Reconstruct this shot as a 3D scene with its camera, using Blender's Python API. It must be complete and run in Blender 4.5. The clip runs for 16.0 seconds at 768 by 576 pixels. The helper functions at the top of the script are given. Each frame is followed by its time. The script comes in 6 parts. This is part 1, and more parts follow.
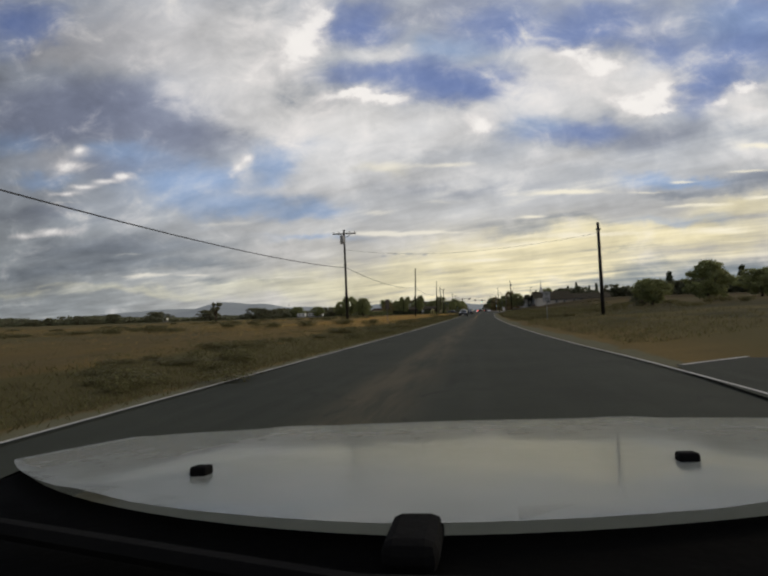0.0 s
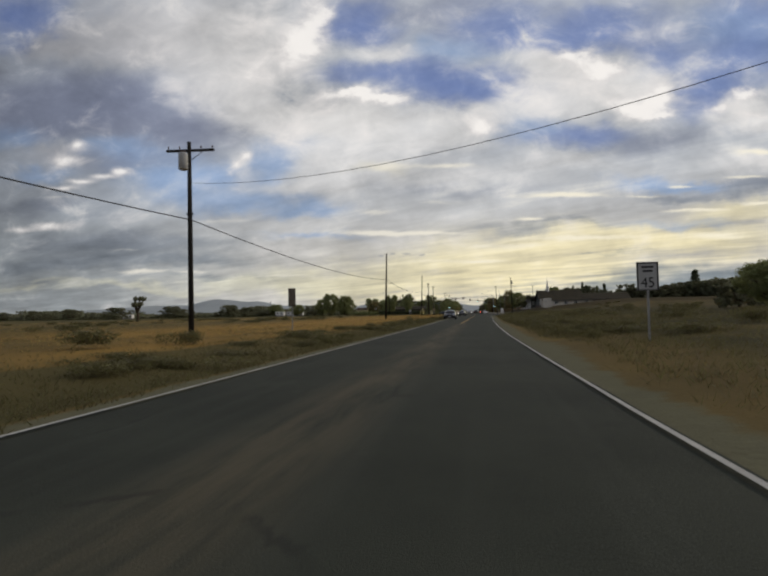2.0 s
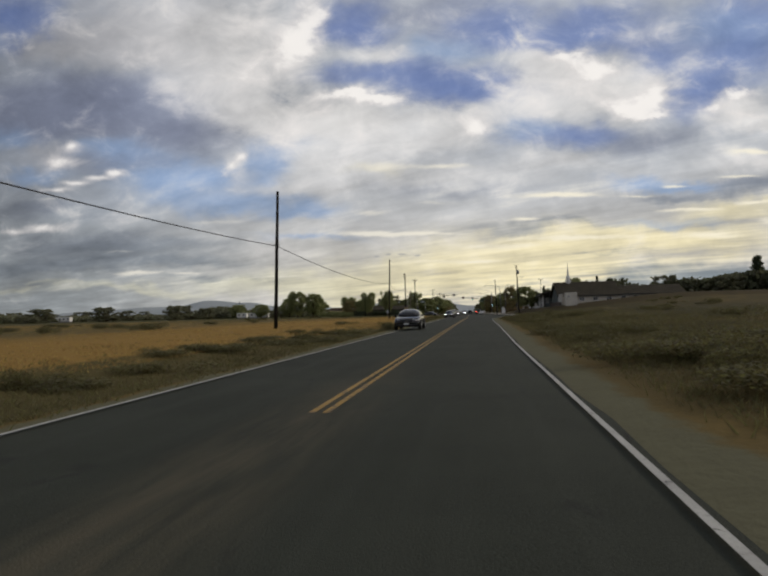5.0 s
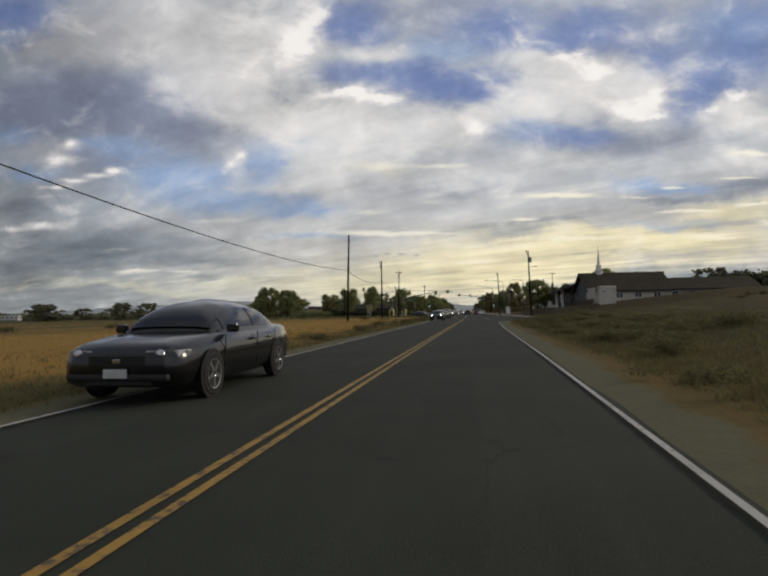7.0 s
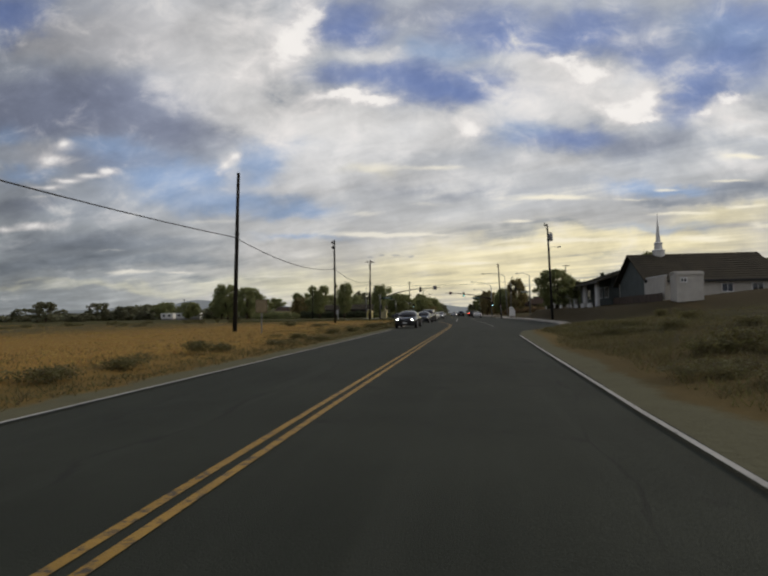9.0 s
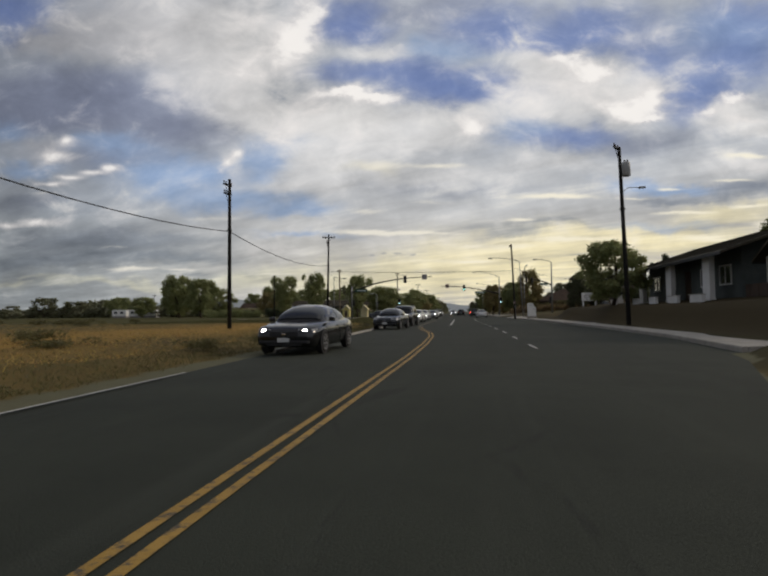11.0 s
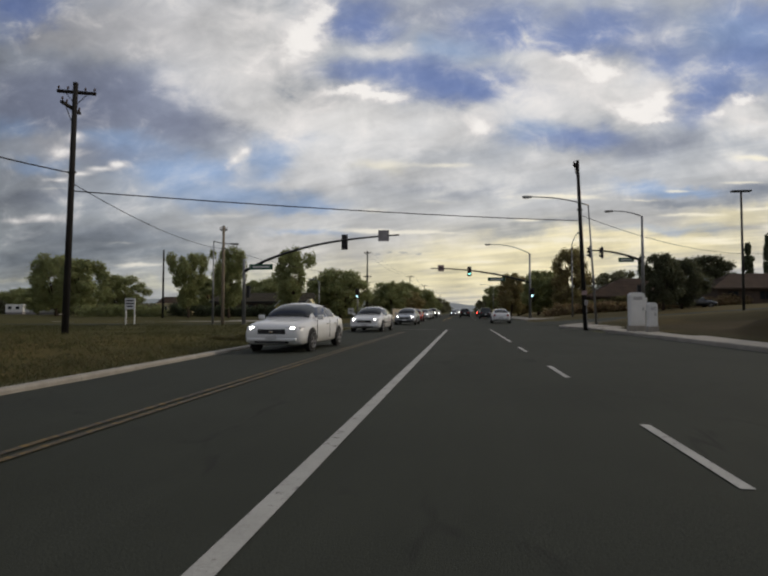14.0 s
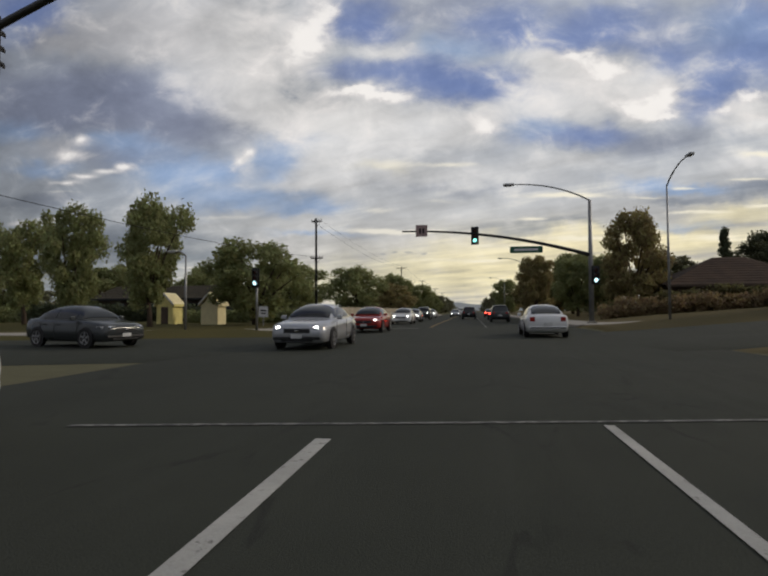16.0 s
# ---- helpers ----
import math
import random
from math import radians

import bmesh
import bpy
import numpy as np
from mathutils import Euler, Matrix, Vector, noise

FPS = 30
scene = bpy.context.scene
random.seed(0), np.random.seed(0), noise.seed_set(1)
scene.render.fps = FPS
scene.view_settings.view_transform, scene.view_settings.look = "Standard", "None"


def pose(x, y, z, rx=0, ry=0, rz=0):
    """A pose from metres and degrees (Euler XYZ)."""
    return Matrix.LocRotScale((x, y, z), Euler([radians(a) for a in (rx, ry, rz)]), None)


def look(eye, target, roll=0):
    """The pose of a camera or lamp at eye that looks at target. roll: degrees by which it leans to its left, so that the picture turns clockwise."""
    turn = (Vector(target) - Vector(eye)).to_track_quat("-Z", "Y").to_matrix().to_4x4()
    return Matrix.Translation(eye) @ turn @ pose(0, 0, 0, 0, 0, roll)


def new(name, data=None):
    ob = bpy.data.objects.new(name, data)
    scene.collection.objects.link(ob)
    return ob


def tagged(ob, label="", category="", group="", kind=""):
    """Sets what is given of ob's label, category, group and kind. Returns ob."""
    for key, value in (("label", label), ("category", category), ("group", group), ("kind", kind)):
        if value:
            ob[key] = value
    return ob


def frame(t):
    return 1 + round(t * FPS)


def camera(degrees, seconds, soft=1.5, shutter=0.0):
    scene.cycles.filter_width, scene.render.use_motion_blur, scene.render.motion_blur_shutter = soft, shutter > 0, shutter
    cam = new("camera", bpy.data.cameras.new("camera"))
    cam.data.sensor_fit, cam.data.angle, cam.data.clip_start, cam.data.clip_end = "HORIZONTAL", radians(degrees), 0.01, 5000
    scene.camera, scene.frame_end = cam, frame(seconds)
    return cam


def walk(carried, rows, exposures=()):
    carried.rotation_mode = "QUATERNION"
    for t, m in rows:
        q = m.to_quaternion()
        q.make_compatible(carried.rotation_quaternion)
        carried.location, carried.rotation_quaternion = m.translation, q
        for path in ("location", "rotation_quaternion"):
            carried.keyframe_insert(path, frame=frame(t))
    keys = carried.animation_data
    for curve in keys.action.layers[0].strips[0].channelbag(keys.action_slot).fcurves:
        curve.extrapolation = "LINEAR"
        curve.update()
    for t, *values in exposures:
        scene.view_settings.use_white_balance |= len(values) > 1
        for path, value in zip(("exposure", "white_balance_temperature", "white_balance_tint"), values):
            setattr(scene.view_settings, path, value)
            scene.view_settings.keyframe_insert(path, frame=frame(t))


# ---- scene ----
cam = camera(68.6, 16.0, soft=2.3, shutter=0.0)
# seconds, place in metres, turn in degrees
PATH = [
    (0.0, -0.25, -0.00, 1.17, 92.56, 1.89, 10.08),
    (0.5, -0.17, 7.82, 1.17, 92.38, 1.26, 10.12),
    (1.0, -0.09, 15.65, 1.17, 92.62, 1.22, 10.10),
    (1.5, -0.01, 23.45, 1.17, 92.34, 0.97, 9.96),
    (2.0, 0.05, 31.19, 1.17, 92.52, 1.00, 9.72),
    (2.5, 0.09, 38.89, 1.17, 92.53, 0.83, 9.64),
    (3.0, 0.11, 46.60, 1.17, 92.52, 0.54, 9.52),
    (3.5, 0.13, 54.31, 1.17, 92.58, 1.23, 9.43),
    (4.0, 0.14, 62.02, 1.17, 92.53, 1.60, 9.36),
    (4.8, 0.16, 74.37, 1.17, 92.56, 1.35, 9.31),
    (5.7, 0.18, 88.27, 1.17, 92.60, 1.05, 9.26),
    (6.5, 0.20, 100.62, 1.17, 92.62, 0.84, 9.22),
    (7.0, 0.21, 108.35, 1.17, 92.52, 0.95, 9.16),
    (7.5, 0.22, 116.10, 1.17, 92.60, 0.78, 9.05),
    (8.0, 0.23, 123.80, 1.17, 92.39, 1.00, 8.90),
    (8.5, 0.22, 131.45, 1.17, 92.40, 1.48, 8.70),
    (9.0, 0.20, 139.06, 1.17, 92.65, 0.88, 8.60),
    (9.8, 0.19, 151.22, 1.17, 92.58, 0.75, 8.64),
    (10.7, 0.17, 164.88, 1.17, 92.48, 0.60, 8.74),
    (11.5, 0.14, 177.01, 1.17, 92.42, 0.48, 8.85),
    (12.0, 0.07, 184.58, 1.17, 92.42, 0.14, 9.22),
    (12.5, -0.01, 192.12, 1.17, 92.28, 0.04, 9.31),
    (13.0, -0.10, 199.64, 1.17, 92.28, -0.22, 9.35),
    (13.5, -0.21, 207.16, 1.17, 92.37, -0.17, 9.36),
    (14.0, -0.32, 214.72, 1.17, 92.35, -0.10, 9.28),
    (14.5, -0.44, 222.27, 1.17, 92.27, -0.27, 9.34),
    (15.0, -0.55, 229.83, 1.17, 92.34, 0.00, 9.56),
    (15.5, -0.62, 237.40, 1.17, 92.40, 0.11, 9.76),
    (16.0, -0.68, 244.97, 1.17, 92.35, 0.31, 9.85),
]
walk(cam, [(t, pose(x, y, z, rx, ry, rz)) for t, x, y, z, rx, ry, rz in PATH])

# ---------------------------------------------------------------- sky and sun
SUN_EL, SUN_AZ = 16.0, 62.0      # degrees above the horizon, clockwise from the road's direction


class Net:
    """Short hand for building node trees."""

    def __init__(self, tree):
        self.tree = tree

    def node(self, kind):
        return self.tree.nodes.new(kind)

    def put(self, socket, value):
        if isinstance(value, bpy.types.NodeSocket):
            self.tree.links.new(value, socket)
        else:
            socket.default_value = value

    def math(self, op, a, b=0.0, c=0.0, clamp=False):
        n = self.node("ShaderNodeMath")
        n.operation, n.use_clamp = op, clamp
        for s, v in zip(n.inputs, (a, b, c)):
            self.put(s, v)
        return n.outputs[0]

    def dot(self, a, b):
        n = self.node("ShaderNodeVectorMath")
        n.operation = "DOT_PRODUCT"
        self.put(n.inputs[0], a)
        self.put(n.inputs[1], b)
        return n.outputs["Value"]

    def xyz(self, x, y, z=0.0):
        n = self.node("ShaderNodeCombineXYZ")
        for s, v in zip(n.inputs, (x, y, z)):
            self.put(s, v)
        return n.outputs[0]

    def split(self, v):
        n = self.node("ShaderNodeSeparateXYZ")
        self.put(n.inputs[0], v)
        return n.outputs

    def noise(self, v, scale, detail=5.0, rough=0.55, warp=0.0):
        n = self.node("ShaderNodeTexNoise")
        for key, value in (("Vector", v), ("Scale", scale), ("Detail", detail), ("Roughness", rough), ("Distortion", warp)):
            self.put(n.inputs[key], value)
        return n.outputs["Fac"]

    def mix(self, f, a, b, blend="MIX"):
        n = self.node("ShaderNodeMix")
        n.data_type, n.blend_type = "RGBA", blend
        self.put(n.inputs[0], f)
        self.put(n.inputs[6], a if isinstance(a, bpy.types.NodeSocket) else (*a, 1))
        self.put(n.inputs[7], b if isinstance(b, bpy.types.NodeSocket) else (*b, 1))
        return n.outputs[2]

    def step(self, v, lo, hi):
        n = self.node("ShaderNodeMapRange")
        n.interpolation_type = "SMOOTHSTEP"
        for s, x in zip(n.inputs, (v, lo, hi, 0.0, 1.0)):
            self.put(s, x)
        return n.outputs[0]


world = bpy.data.worlds.new("world")
scene.world = world
world.use_nodes = True
net = Net(world.node_tree)
way = net.node("ShaderNodeTexCoord").outputs["Generated"]
# chart of the sky round the way the road runs: a to the right, b up, both as tangents
RIGHT, UP, AHEAD = (0.9878, 0.1546, -0.0175), (0.0237, -0.0385, 0.999), (-0.1538, 0.9872, 0.0417)
fore = net.math("MAXIMUM", net.dot(way, AHEAD), 0.08)
front = net.step(net.dot(way, AHEAD), 0.25, 0.6)
a0 = net.math("DIVIDE", net.dot(way, RIGHT), fore)
b0 = net.math("DIVIDE", net.dot(way, UP), fore)
wz = net.split(way)[2]
up = net.math("MAXIMUM", wz, 0.0)
# a flat cloud layer seen from below, so that the clouds close up towards the horizon
sx, sy, _ = net.split(way)
lay = net.math("ADD", up, 0.16)
layer = net.xyz(net.math("DIVIDE", sx, lay), net.math("DIVIDE", sy, lay), 0.0)
broad = net.noise(net.xyz(net.math("MULTIPLY", net.split(layer)[0], 0.55), net.split(layer)[1], 3.7), 1.1, 5.0, 0.55, 0.3)
# long banks of the high layer, drawn out along one direction and closing up towards the horizon
flat = net.math("ADD", up, 0.075)
fx, fy = net.math("DIVIDE", sx, flat), net.math("DIVIDE", sy, flat)
drawn = net.xyz(net.math("MULTIPLY", net.math("MULTIPLY_ADD", fy, 0.50, net.math("MULTIPLY", fx, -0.87)), 0.38), net.math("MULTIPLY_ADD", fy, 0.87, net.math("MULTIPLY", fx, 0.50)), 2.2)
bank = net.math("SUBTRACT", net.noise(drawn, 1.5, 4.0, 0.5, 0.4), 0.5)
comb = net.math("SUBTRACT", net.noise(drawn, 4.2, 4.0, 0.55, 0.3), 0.5)


def shifts(scale, detail, depth):
    """Ragged outlines: a shift across and one up."""
    n = net.node("ShaderNodeTexNoise")
    n.inputs["Scale"].default_value, n.inputs["Detail"].default_value, n.inputs["Roughness"].default_value = scale, detail, 0.55
    net.put(n.inputs["Vector"], net.xyz(a0, net.math("MULTIPLY", b0, 1.6), depth))
    x, y, _ = net.split(n.outputs["Color"])
    return net.math("SUBTRACT", x, 0.5), net.math("SUBTRACT", y, 0.5)


ux, uy = shifts(4.0, 3.0, 0.0)
vx, vy = shifts(15.0, 6.0, 4.0)
A = net.math("ADD", a0, net.math("MULTIPLY_ADD", ux, 0.10, net.math("MULTIPLY", vx, 0.075)))
B = net.math("ADD", b0, net.math("MULTIPLY_ADD", uy, 0.055, net.math("MULTIPLY", vy, 0.052)))
puff = net.math("SUBTRACT", net.noise(net.xyz(a0, net.math("MULTIPLY", b0, 1.6), 2.0), 6.0, 7.0, 0.55, 0.3), 0.5)
curl = net.math("SUBTRACT", net.noise(net.xyz(a0, net.math("MULTIPLY", b0, 1.4), 8.0), 14.0, 6.0, 0.6, 0.5), 0.5)
P = net.xyz(A, B, 0.0)
P_CALM = net.xyz(net.math("MULTIPLY_ADD", vx, 0.030, a0), net.math("MULTIPLY_ADD", vy, 0.012, net.math("MULTIPLY_ADD", uy, 0.012, b0)), 0.0)


def patches(*lists, spot=None):
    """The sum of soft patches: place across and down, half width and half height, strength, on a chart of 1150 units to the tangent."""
    total = 0.0
    for x, y, rx, ry, k in [row for rows in lists for row in rows]:
        n = net.node("ShaderNodeVectorMath")
        n.operation = "MULTIPLY_ADD"
        net.put(n.inputs[0], spot or P)
        n.inputs[1].default_value = (1150 / rx, 1150 / ry, 0)
        n.inputs[2].default_value = ((784 - x) / rx, (y - 588) / ry, 0)
        q = net.dot(n.outputs[0], n.outputs[0])
        total = net.math("MULTIPLY_ADD", net.math("POWER", 0.3679, q), k, total)
    return net.math("MULTIPLY", total, front)


# deep and pale blue gaps, slate undersides, heaped cloud and its lit sides, the warm light low down and long lit bars
DEEP = [(15, 25, 80, 46, 1.1), (715, 40, 70, 40, 1.1), (735, 155, 100, 22, .7), (950, 172, 150, 32, 1.2), (1060, 72, 110, 26, 1.0), (1225, 50, 90, 40, 1), (1330, 105, 50, 40, .7), (1410, 190, 56, 46, 1.1), (1490, 110, 100, 60, .9), (1010, 35, 110, 34, .7), (1530, 25, 110, 40, .6), (1150, 275, 110, 26, .7), (850, 130, 60, 22, .5)]
PALE = [(360, 365, 95, 34, 1.2), (230, 305, 80, 26, .9), (530, 330, 46, 36, .8), (480, 415, 120, 20, .55), (620, 432, 60, 12, .5), (20, 275, 60, 24, .6), (1290, 370, 50, 14, .8), (1390, 380, 60, 10, .8), (1340, 458, 100, 9, .35), (620, 478, 70, 8, .45), (900, 95, 80, 24, .5), (1050, 250, 60, 30, .6), (60, 355, 60, 14, .5), (560, 285, 60, 16, .5), (1480, 60, 120, 40, .6)]
SLATES = [(120, 190, 150, 42, 1.2), (260, 215, 130, 46, 1.2), (50, 240, 110, 36, 1), (340, 265, 110, 36, .9), (250, 330, 120, 22, .6), (90, 420, 110, 16, .5), (220, 490, 200, 20, .7), (330, 525, 140, 12, .6), (70, 530, 150, 16, .8), (420, 560, 140, 10, .4), (860, 22, 120, 24, .6)]
SLATES_EAST = [(1400, 70, 110, 40, .5), (1500, 385, 110, 14, .7), (1380, 405, 80, 8, .5), (1470, 560, 190, 18, 1.5), (1260, 582, 210, 13, 1.5), (1240, 517, 70, 4, .5), (960, 388, 160, 12, .3), (1330, 285, 100, 26, .4), (1100, 462, 120, 8, .4)]
CREAM = [(230, 60, 110, 50, 1.1), (350, 60, 150, 80, 1.2), (120, 70, 60, 40, .9), (490, 120, 110, 100, 1.3), (520, 225, 90, 44, 1.0), (640, 245, 110, 40, 1.2), (750, 240, 90, 40, 1.2), (770, 105, 70, 22, .8), (690, 330, 130, 40, .7), (620, 385, 110, 22, .5), (860, 290, 100, 24, .6), (465, 335, 26, 30, .8), (130, 310, 70, 30, .8), (60, 88, 40, 20, .6)]
CREAM_EAST = [(1090, 140, 60, 40, 1.0), (1180, 160, 110, 46, 1.4), (1275, 195, 80, 42, 1.4), (940, 245, 90, 34, 1.2), (1070, 215, 90, 26, .5), (1480, 222, 66, 24, 1.2), (1540, 250, 70, 22, 1.1), (1330, 65, 50, 26, .5), (900, 360, 160, 30, .5), (1520, 330, 80, 22, .6), (1130, 330, 120, 24, .4)]
WHITES = [(600, 82, 38, 38, 1.1), (620, 22, 32, 36, 1.0), (550, 140, 90, 70, .5), (690, 196, 56, 12, 1.2), (765, 200, 50, 12, 1.2), (630, 215, 60, 20, .7), (808, 95, 28, 14, .7), (520, 30, 90, 60, .4), (60, 80, 30, 12, .5), (560, 262, 60, 30, .4)]
WHITES_EAST = [(1150, 108, 56, 16, 1.2), (1215, 132, 50, 15, 1.1), (1285, 215, 60, 20, 1.3), (1328, 185, 26, 28, 1), (1200, 165, 90, 36, .5), (962, 256, 40, 16, 1.1), (930, 232, 60, 14, .6), (1490, 195, 26, 12, 1.1), (1450, 222, 40, 10, .8), (1540, 243, 40, 8, .7), (1340, 228, 30, 8, .8)]
SMALL = [(488, 316, 16, 12, 1), (466, 335, 14, 11, .9), (448, 350, 10, 7, .6), (138, 292, 20, 12, 1.1), (130, 326, 52, 11, .8), (225, 346, 24, 8, 1.2), (190, 357, 30, 7, 1.1), (150, 368, 30, 6, 1), (105, 380, 30, 5, .8), (80, 457, 42, 10, 1.1), (20, 465, 40, 5, .6)]
WARM = [(1180, 500, 230, 30, 1.2), (900, 570, 260, 34, 1.3), (1060, 545, 220, 30, 1.2), (1380, 485, 150, 22, 1), (1500, 440, 100, 24, .6), (600, 572, 150, 15, 1), (740, 585, 120, 30, 1), (60, 578, 120, 6, .5), (280, 590, 160, 7, .5), (760, 340, 60, 14, .5)]
BARS = [(770, 336, 60, 12, .7), (890, 336, 60, 6, .9), (880, 412, 60, 5, .5), (750, 430, 40, 7, .7), (735, 472, 70, 6, 1.2), (870, 474, 90, 4, 1), (1140, 397, 70, 5, 1.1), (1070, 446, 28, 4, 1), (1390, 428, 80, 4, 1), (1370, 380, 26, 4, 1), (270, 552, 50, 5, 1), (375, 552, 30, 3, .8), (430, 448, 60, 5, .5), (1300, 400, 40, 3, .7), (560, 560, 120, 4, .6), (100, 398, 50, 4, .5), (240, 506, 60, 4, .4)]
BARS_EAST = [(1530, 312, 46, 6, .9), (1500, 362, 50, 4, .9), (1530, 415, 50, 4, .8), (1180, 484, 130, 6, 1), (1440, 478, 70, 8, .9), (1550, 450, 50, 8, .8), (1010, 497, 90, 5, .7), (950, 530, 160, 4, .5), (1470, 500, 90, 4, .6)]
FLECKS = [(757, 519, 9, 3, 1), (786, 516, 10, 3, 1), (815, 515, 11, 3, 1), (843, 516, 9, 3, .9)]
# away from the charted part of the sky broken cloud goes on
rest = net.math("SUBTRACT", 1.0, front)


def mask(field, lo, hi, *terms):
    for n, k in terms:
        field = net.math("MULTIPLY_ADD", n, k, field)
    return net.step(field, lo, hi)


sky = net.node("ShaderNodeTexSky")
sky.sky_type, sky.sun_disc = "NISHITA", False
sky.sun_elevation, sky.sun_rotation, sky.dust_density = radians(SUN_EL), radians(SUN_AZ), 0.6
clear = net.mix(1.0, sky.outputs[0], (0.05, 0.068, 0.095), "MULTIPLY")
deep_blue = net.mix(0.8, clear, (0.135, 0.200, 0.455))
pale_blue = net.mix(0.8, clear, (0.27, 0.395, 0.63))
east = net.step(a0, -0.62, -0.08)
slate_tone = net.mix(net.step(wz, 0.04, 0.30), net.mix(east, (0.20, 0.228, 0.262), (0.205, 0.25, 0.285)), (0.195, 0.220, 0.310))
veil_tone = net.mix(net.step(wz, 0.03, 0.30), net.mix(east, (0.315, 0.34, 0.355), (0.54, 0.52, 0.485)), net.mix(east, (0.33, 0.36, 0.42), (0.43, 0.455, 0.495)))
cream_tone = net.mix(net.step(a0, -0.6, -0.15), (0.37, 0.37, 0.39), (0.70, 0.685, 0.67))
warm_tone = net.mix(net.step(a0, -0.3, 0.2), (0.62, 0.60, 0.47), (0.84, 0.745, 0.47))
blend, weight = None, None


def lay_on(field, tone):
    """Adds one kind of sky to the weighted mean."""
    global blend, weight
    n = net.node("ShaderNodeVectorMath")
    n.operation = "SCALE"
    net.put(n.inputs[0], tone)
    net.put(n.inputs["Scale"], field)
    if blend is None:
        blend, weight = n.outputs[0], field
        return
    m = net.node("ShaderNodeVectorMath")
    m.operation = "ADD"
    net.put(m.inputs[0], blend)
    net.put(m.inputs[1], n.outputs[0])
    blend, weight = m.outputs[0], net.math("ADD", weight, field)


def share(field, power, *terms):
    """A kind's weight: its patches, sharpened, thinned and thickened by noise."""
    gain = 1.0
    for n, k in terms:
        gain = net.math("MULTIPLY_ADD", n, k, gain)
    return net.math("MULTIPLY", net.math("POWER", field, power), net.math("MAXIMUM", gain, 0.0))


streak = net.math("MULTIPLY", bank, net.math("MULTIPLY_ADD", net.step(wz, 0.14, 0.36), -0.7, 1.0))
lay_on(net.math("MULTIPLY_ADD", puff, 0.2, 0.28), veil_tone)
lay_on(share(net.math("ADD", patches(DEEP), net.math("MULTIPLY", rest, net.step(broad, 0.50, 0.36))), 1.5, (puff, -3.2), (curl, -2.2)), deep_blue)
lay_on(share(patches(PALE), 1.3, (puff, -2.6), (curl, -1.5), (streak, -2.5)), pale_blue)
lay_on(share(net.math("ADD", patches(SLATES, SLATES_EAST), net.math("MULTIPLY", rest, net.math("MULTIPLY", broad, 0.5))), 1.3, (puff, -2.0), (curl, -1.2), (streak, -3.5), (comb, -1.8)), slate_tone)
lay_on(share(net.math("ADD", patches(CREAM, CREAM_EAST), net.math("MULTIPLY", rest, net.step(broad, 0.40, 0.6))), 1.6, (puff, 3.0), (curl, 2.4)), cream_tone)
lay_on(share(patches(WARM), 1.3, (streak, 4.0), (comb, 1.8)), warm_tone)
n = net.node("ShaderNodeVectorMath")
n.operation = "DIVIDE"
net.put(n.inputs[0], blend)
net.put(n.inputs[1], net.xyz(weight, weight, weight))
shown = n.outputs[0]
# soft light and shade within the layer
dusk = net.math("MULTIPLY_ADD", net.step(a0, -0.72, -0.34), 0.28, 0.72)
tone = net.math("MULTIPLY_ADD", streak, 0.75, net.math("MULTIPLY_ADD", comb, 0.45, net.math("MULTIPLY_ADD", curl, 0.40, net.math("MULTIPLY_ADD", puff, 0.70, dusk))))
n = net.node("ShaderNodeVectorMath")
n.operation = "SCALE"
net.put(n.inputs[0], shown)
net.put(n.inputs["Scale"], tone)
shown = n.outputs[0]
lit = mask(net.math("ADD", patches(WHITES, WHITES_EAST), net.math("ADD", patches(SMALL, spot=P_CALM), net.math("MULTIPLY", rest, 0.25))), 0.05, 1.30, (puff, 1.5), (curl, 2.0))
shown = net.mix(net.math("MULTIPLY", lit, 0.85), shown, net.mix(net.step(lit, 0.4, 1.0), (0.80, 0.755, 0.73), (0.95, 0.91, 0.87)))
bar = mask(patches(BARS, BARS_EAST, spot=P_CALM), 0.10, 1.25, (bank, 1.0), (comb, 1.4), (curl, 0.9))
shown = net.mix(net.math("MULTIPLY", bar, 0.85), shown, net.mix(net.step(a0, -0.2, 0.5), (0.80, 0.76, 0.67), (0.97, 0.90, 0.72)))
fleck = mask(patches(FLECKS, spot=P_CALM), 0.35, 0.9, (comb, 0.6))
shown = net.mix(net.math("MULTIPLY", fleck, 0.55), shown, (0.30, 0.31, 0.33))
haze = net.mix(net.step(a0, -0.6, 0.3), (0.40, 0.40, 0.37), (0.52, 0.46, 0.34))
shown = net.mix(net.math("MULTIPLY", net.step(wz, 0.02, -0.01), 0.6), shown, haze)
ground_tone = net.mix(net.step(wz, -0.03, 0.0), (0.06, 0.05, 0.035), shown)
back = world.node_tree.nodes["Background"]
net.put(back.inputs[0], ground_tone)
back.inputs[1].default_value = 1.0

sun = new("sun", bpy.data.lights.new("sun", "SUN"))
sun.data.energy, sun.data.angle, sun.data.color = 1.25, radians(12), (1.0, 0.86, 0.68)
sun.matrix_world = look((0, 0, 0), (-math.sin(radians(SUN_AZ)), -math.cos(radians(SUN_AZ)), -math.tan(radians(SUN_EL + 8))))
sun.location = (0, -30, 60)


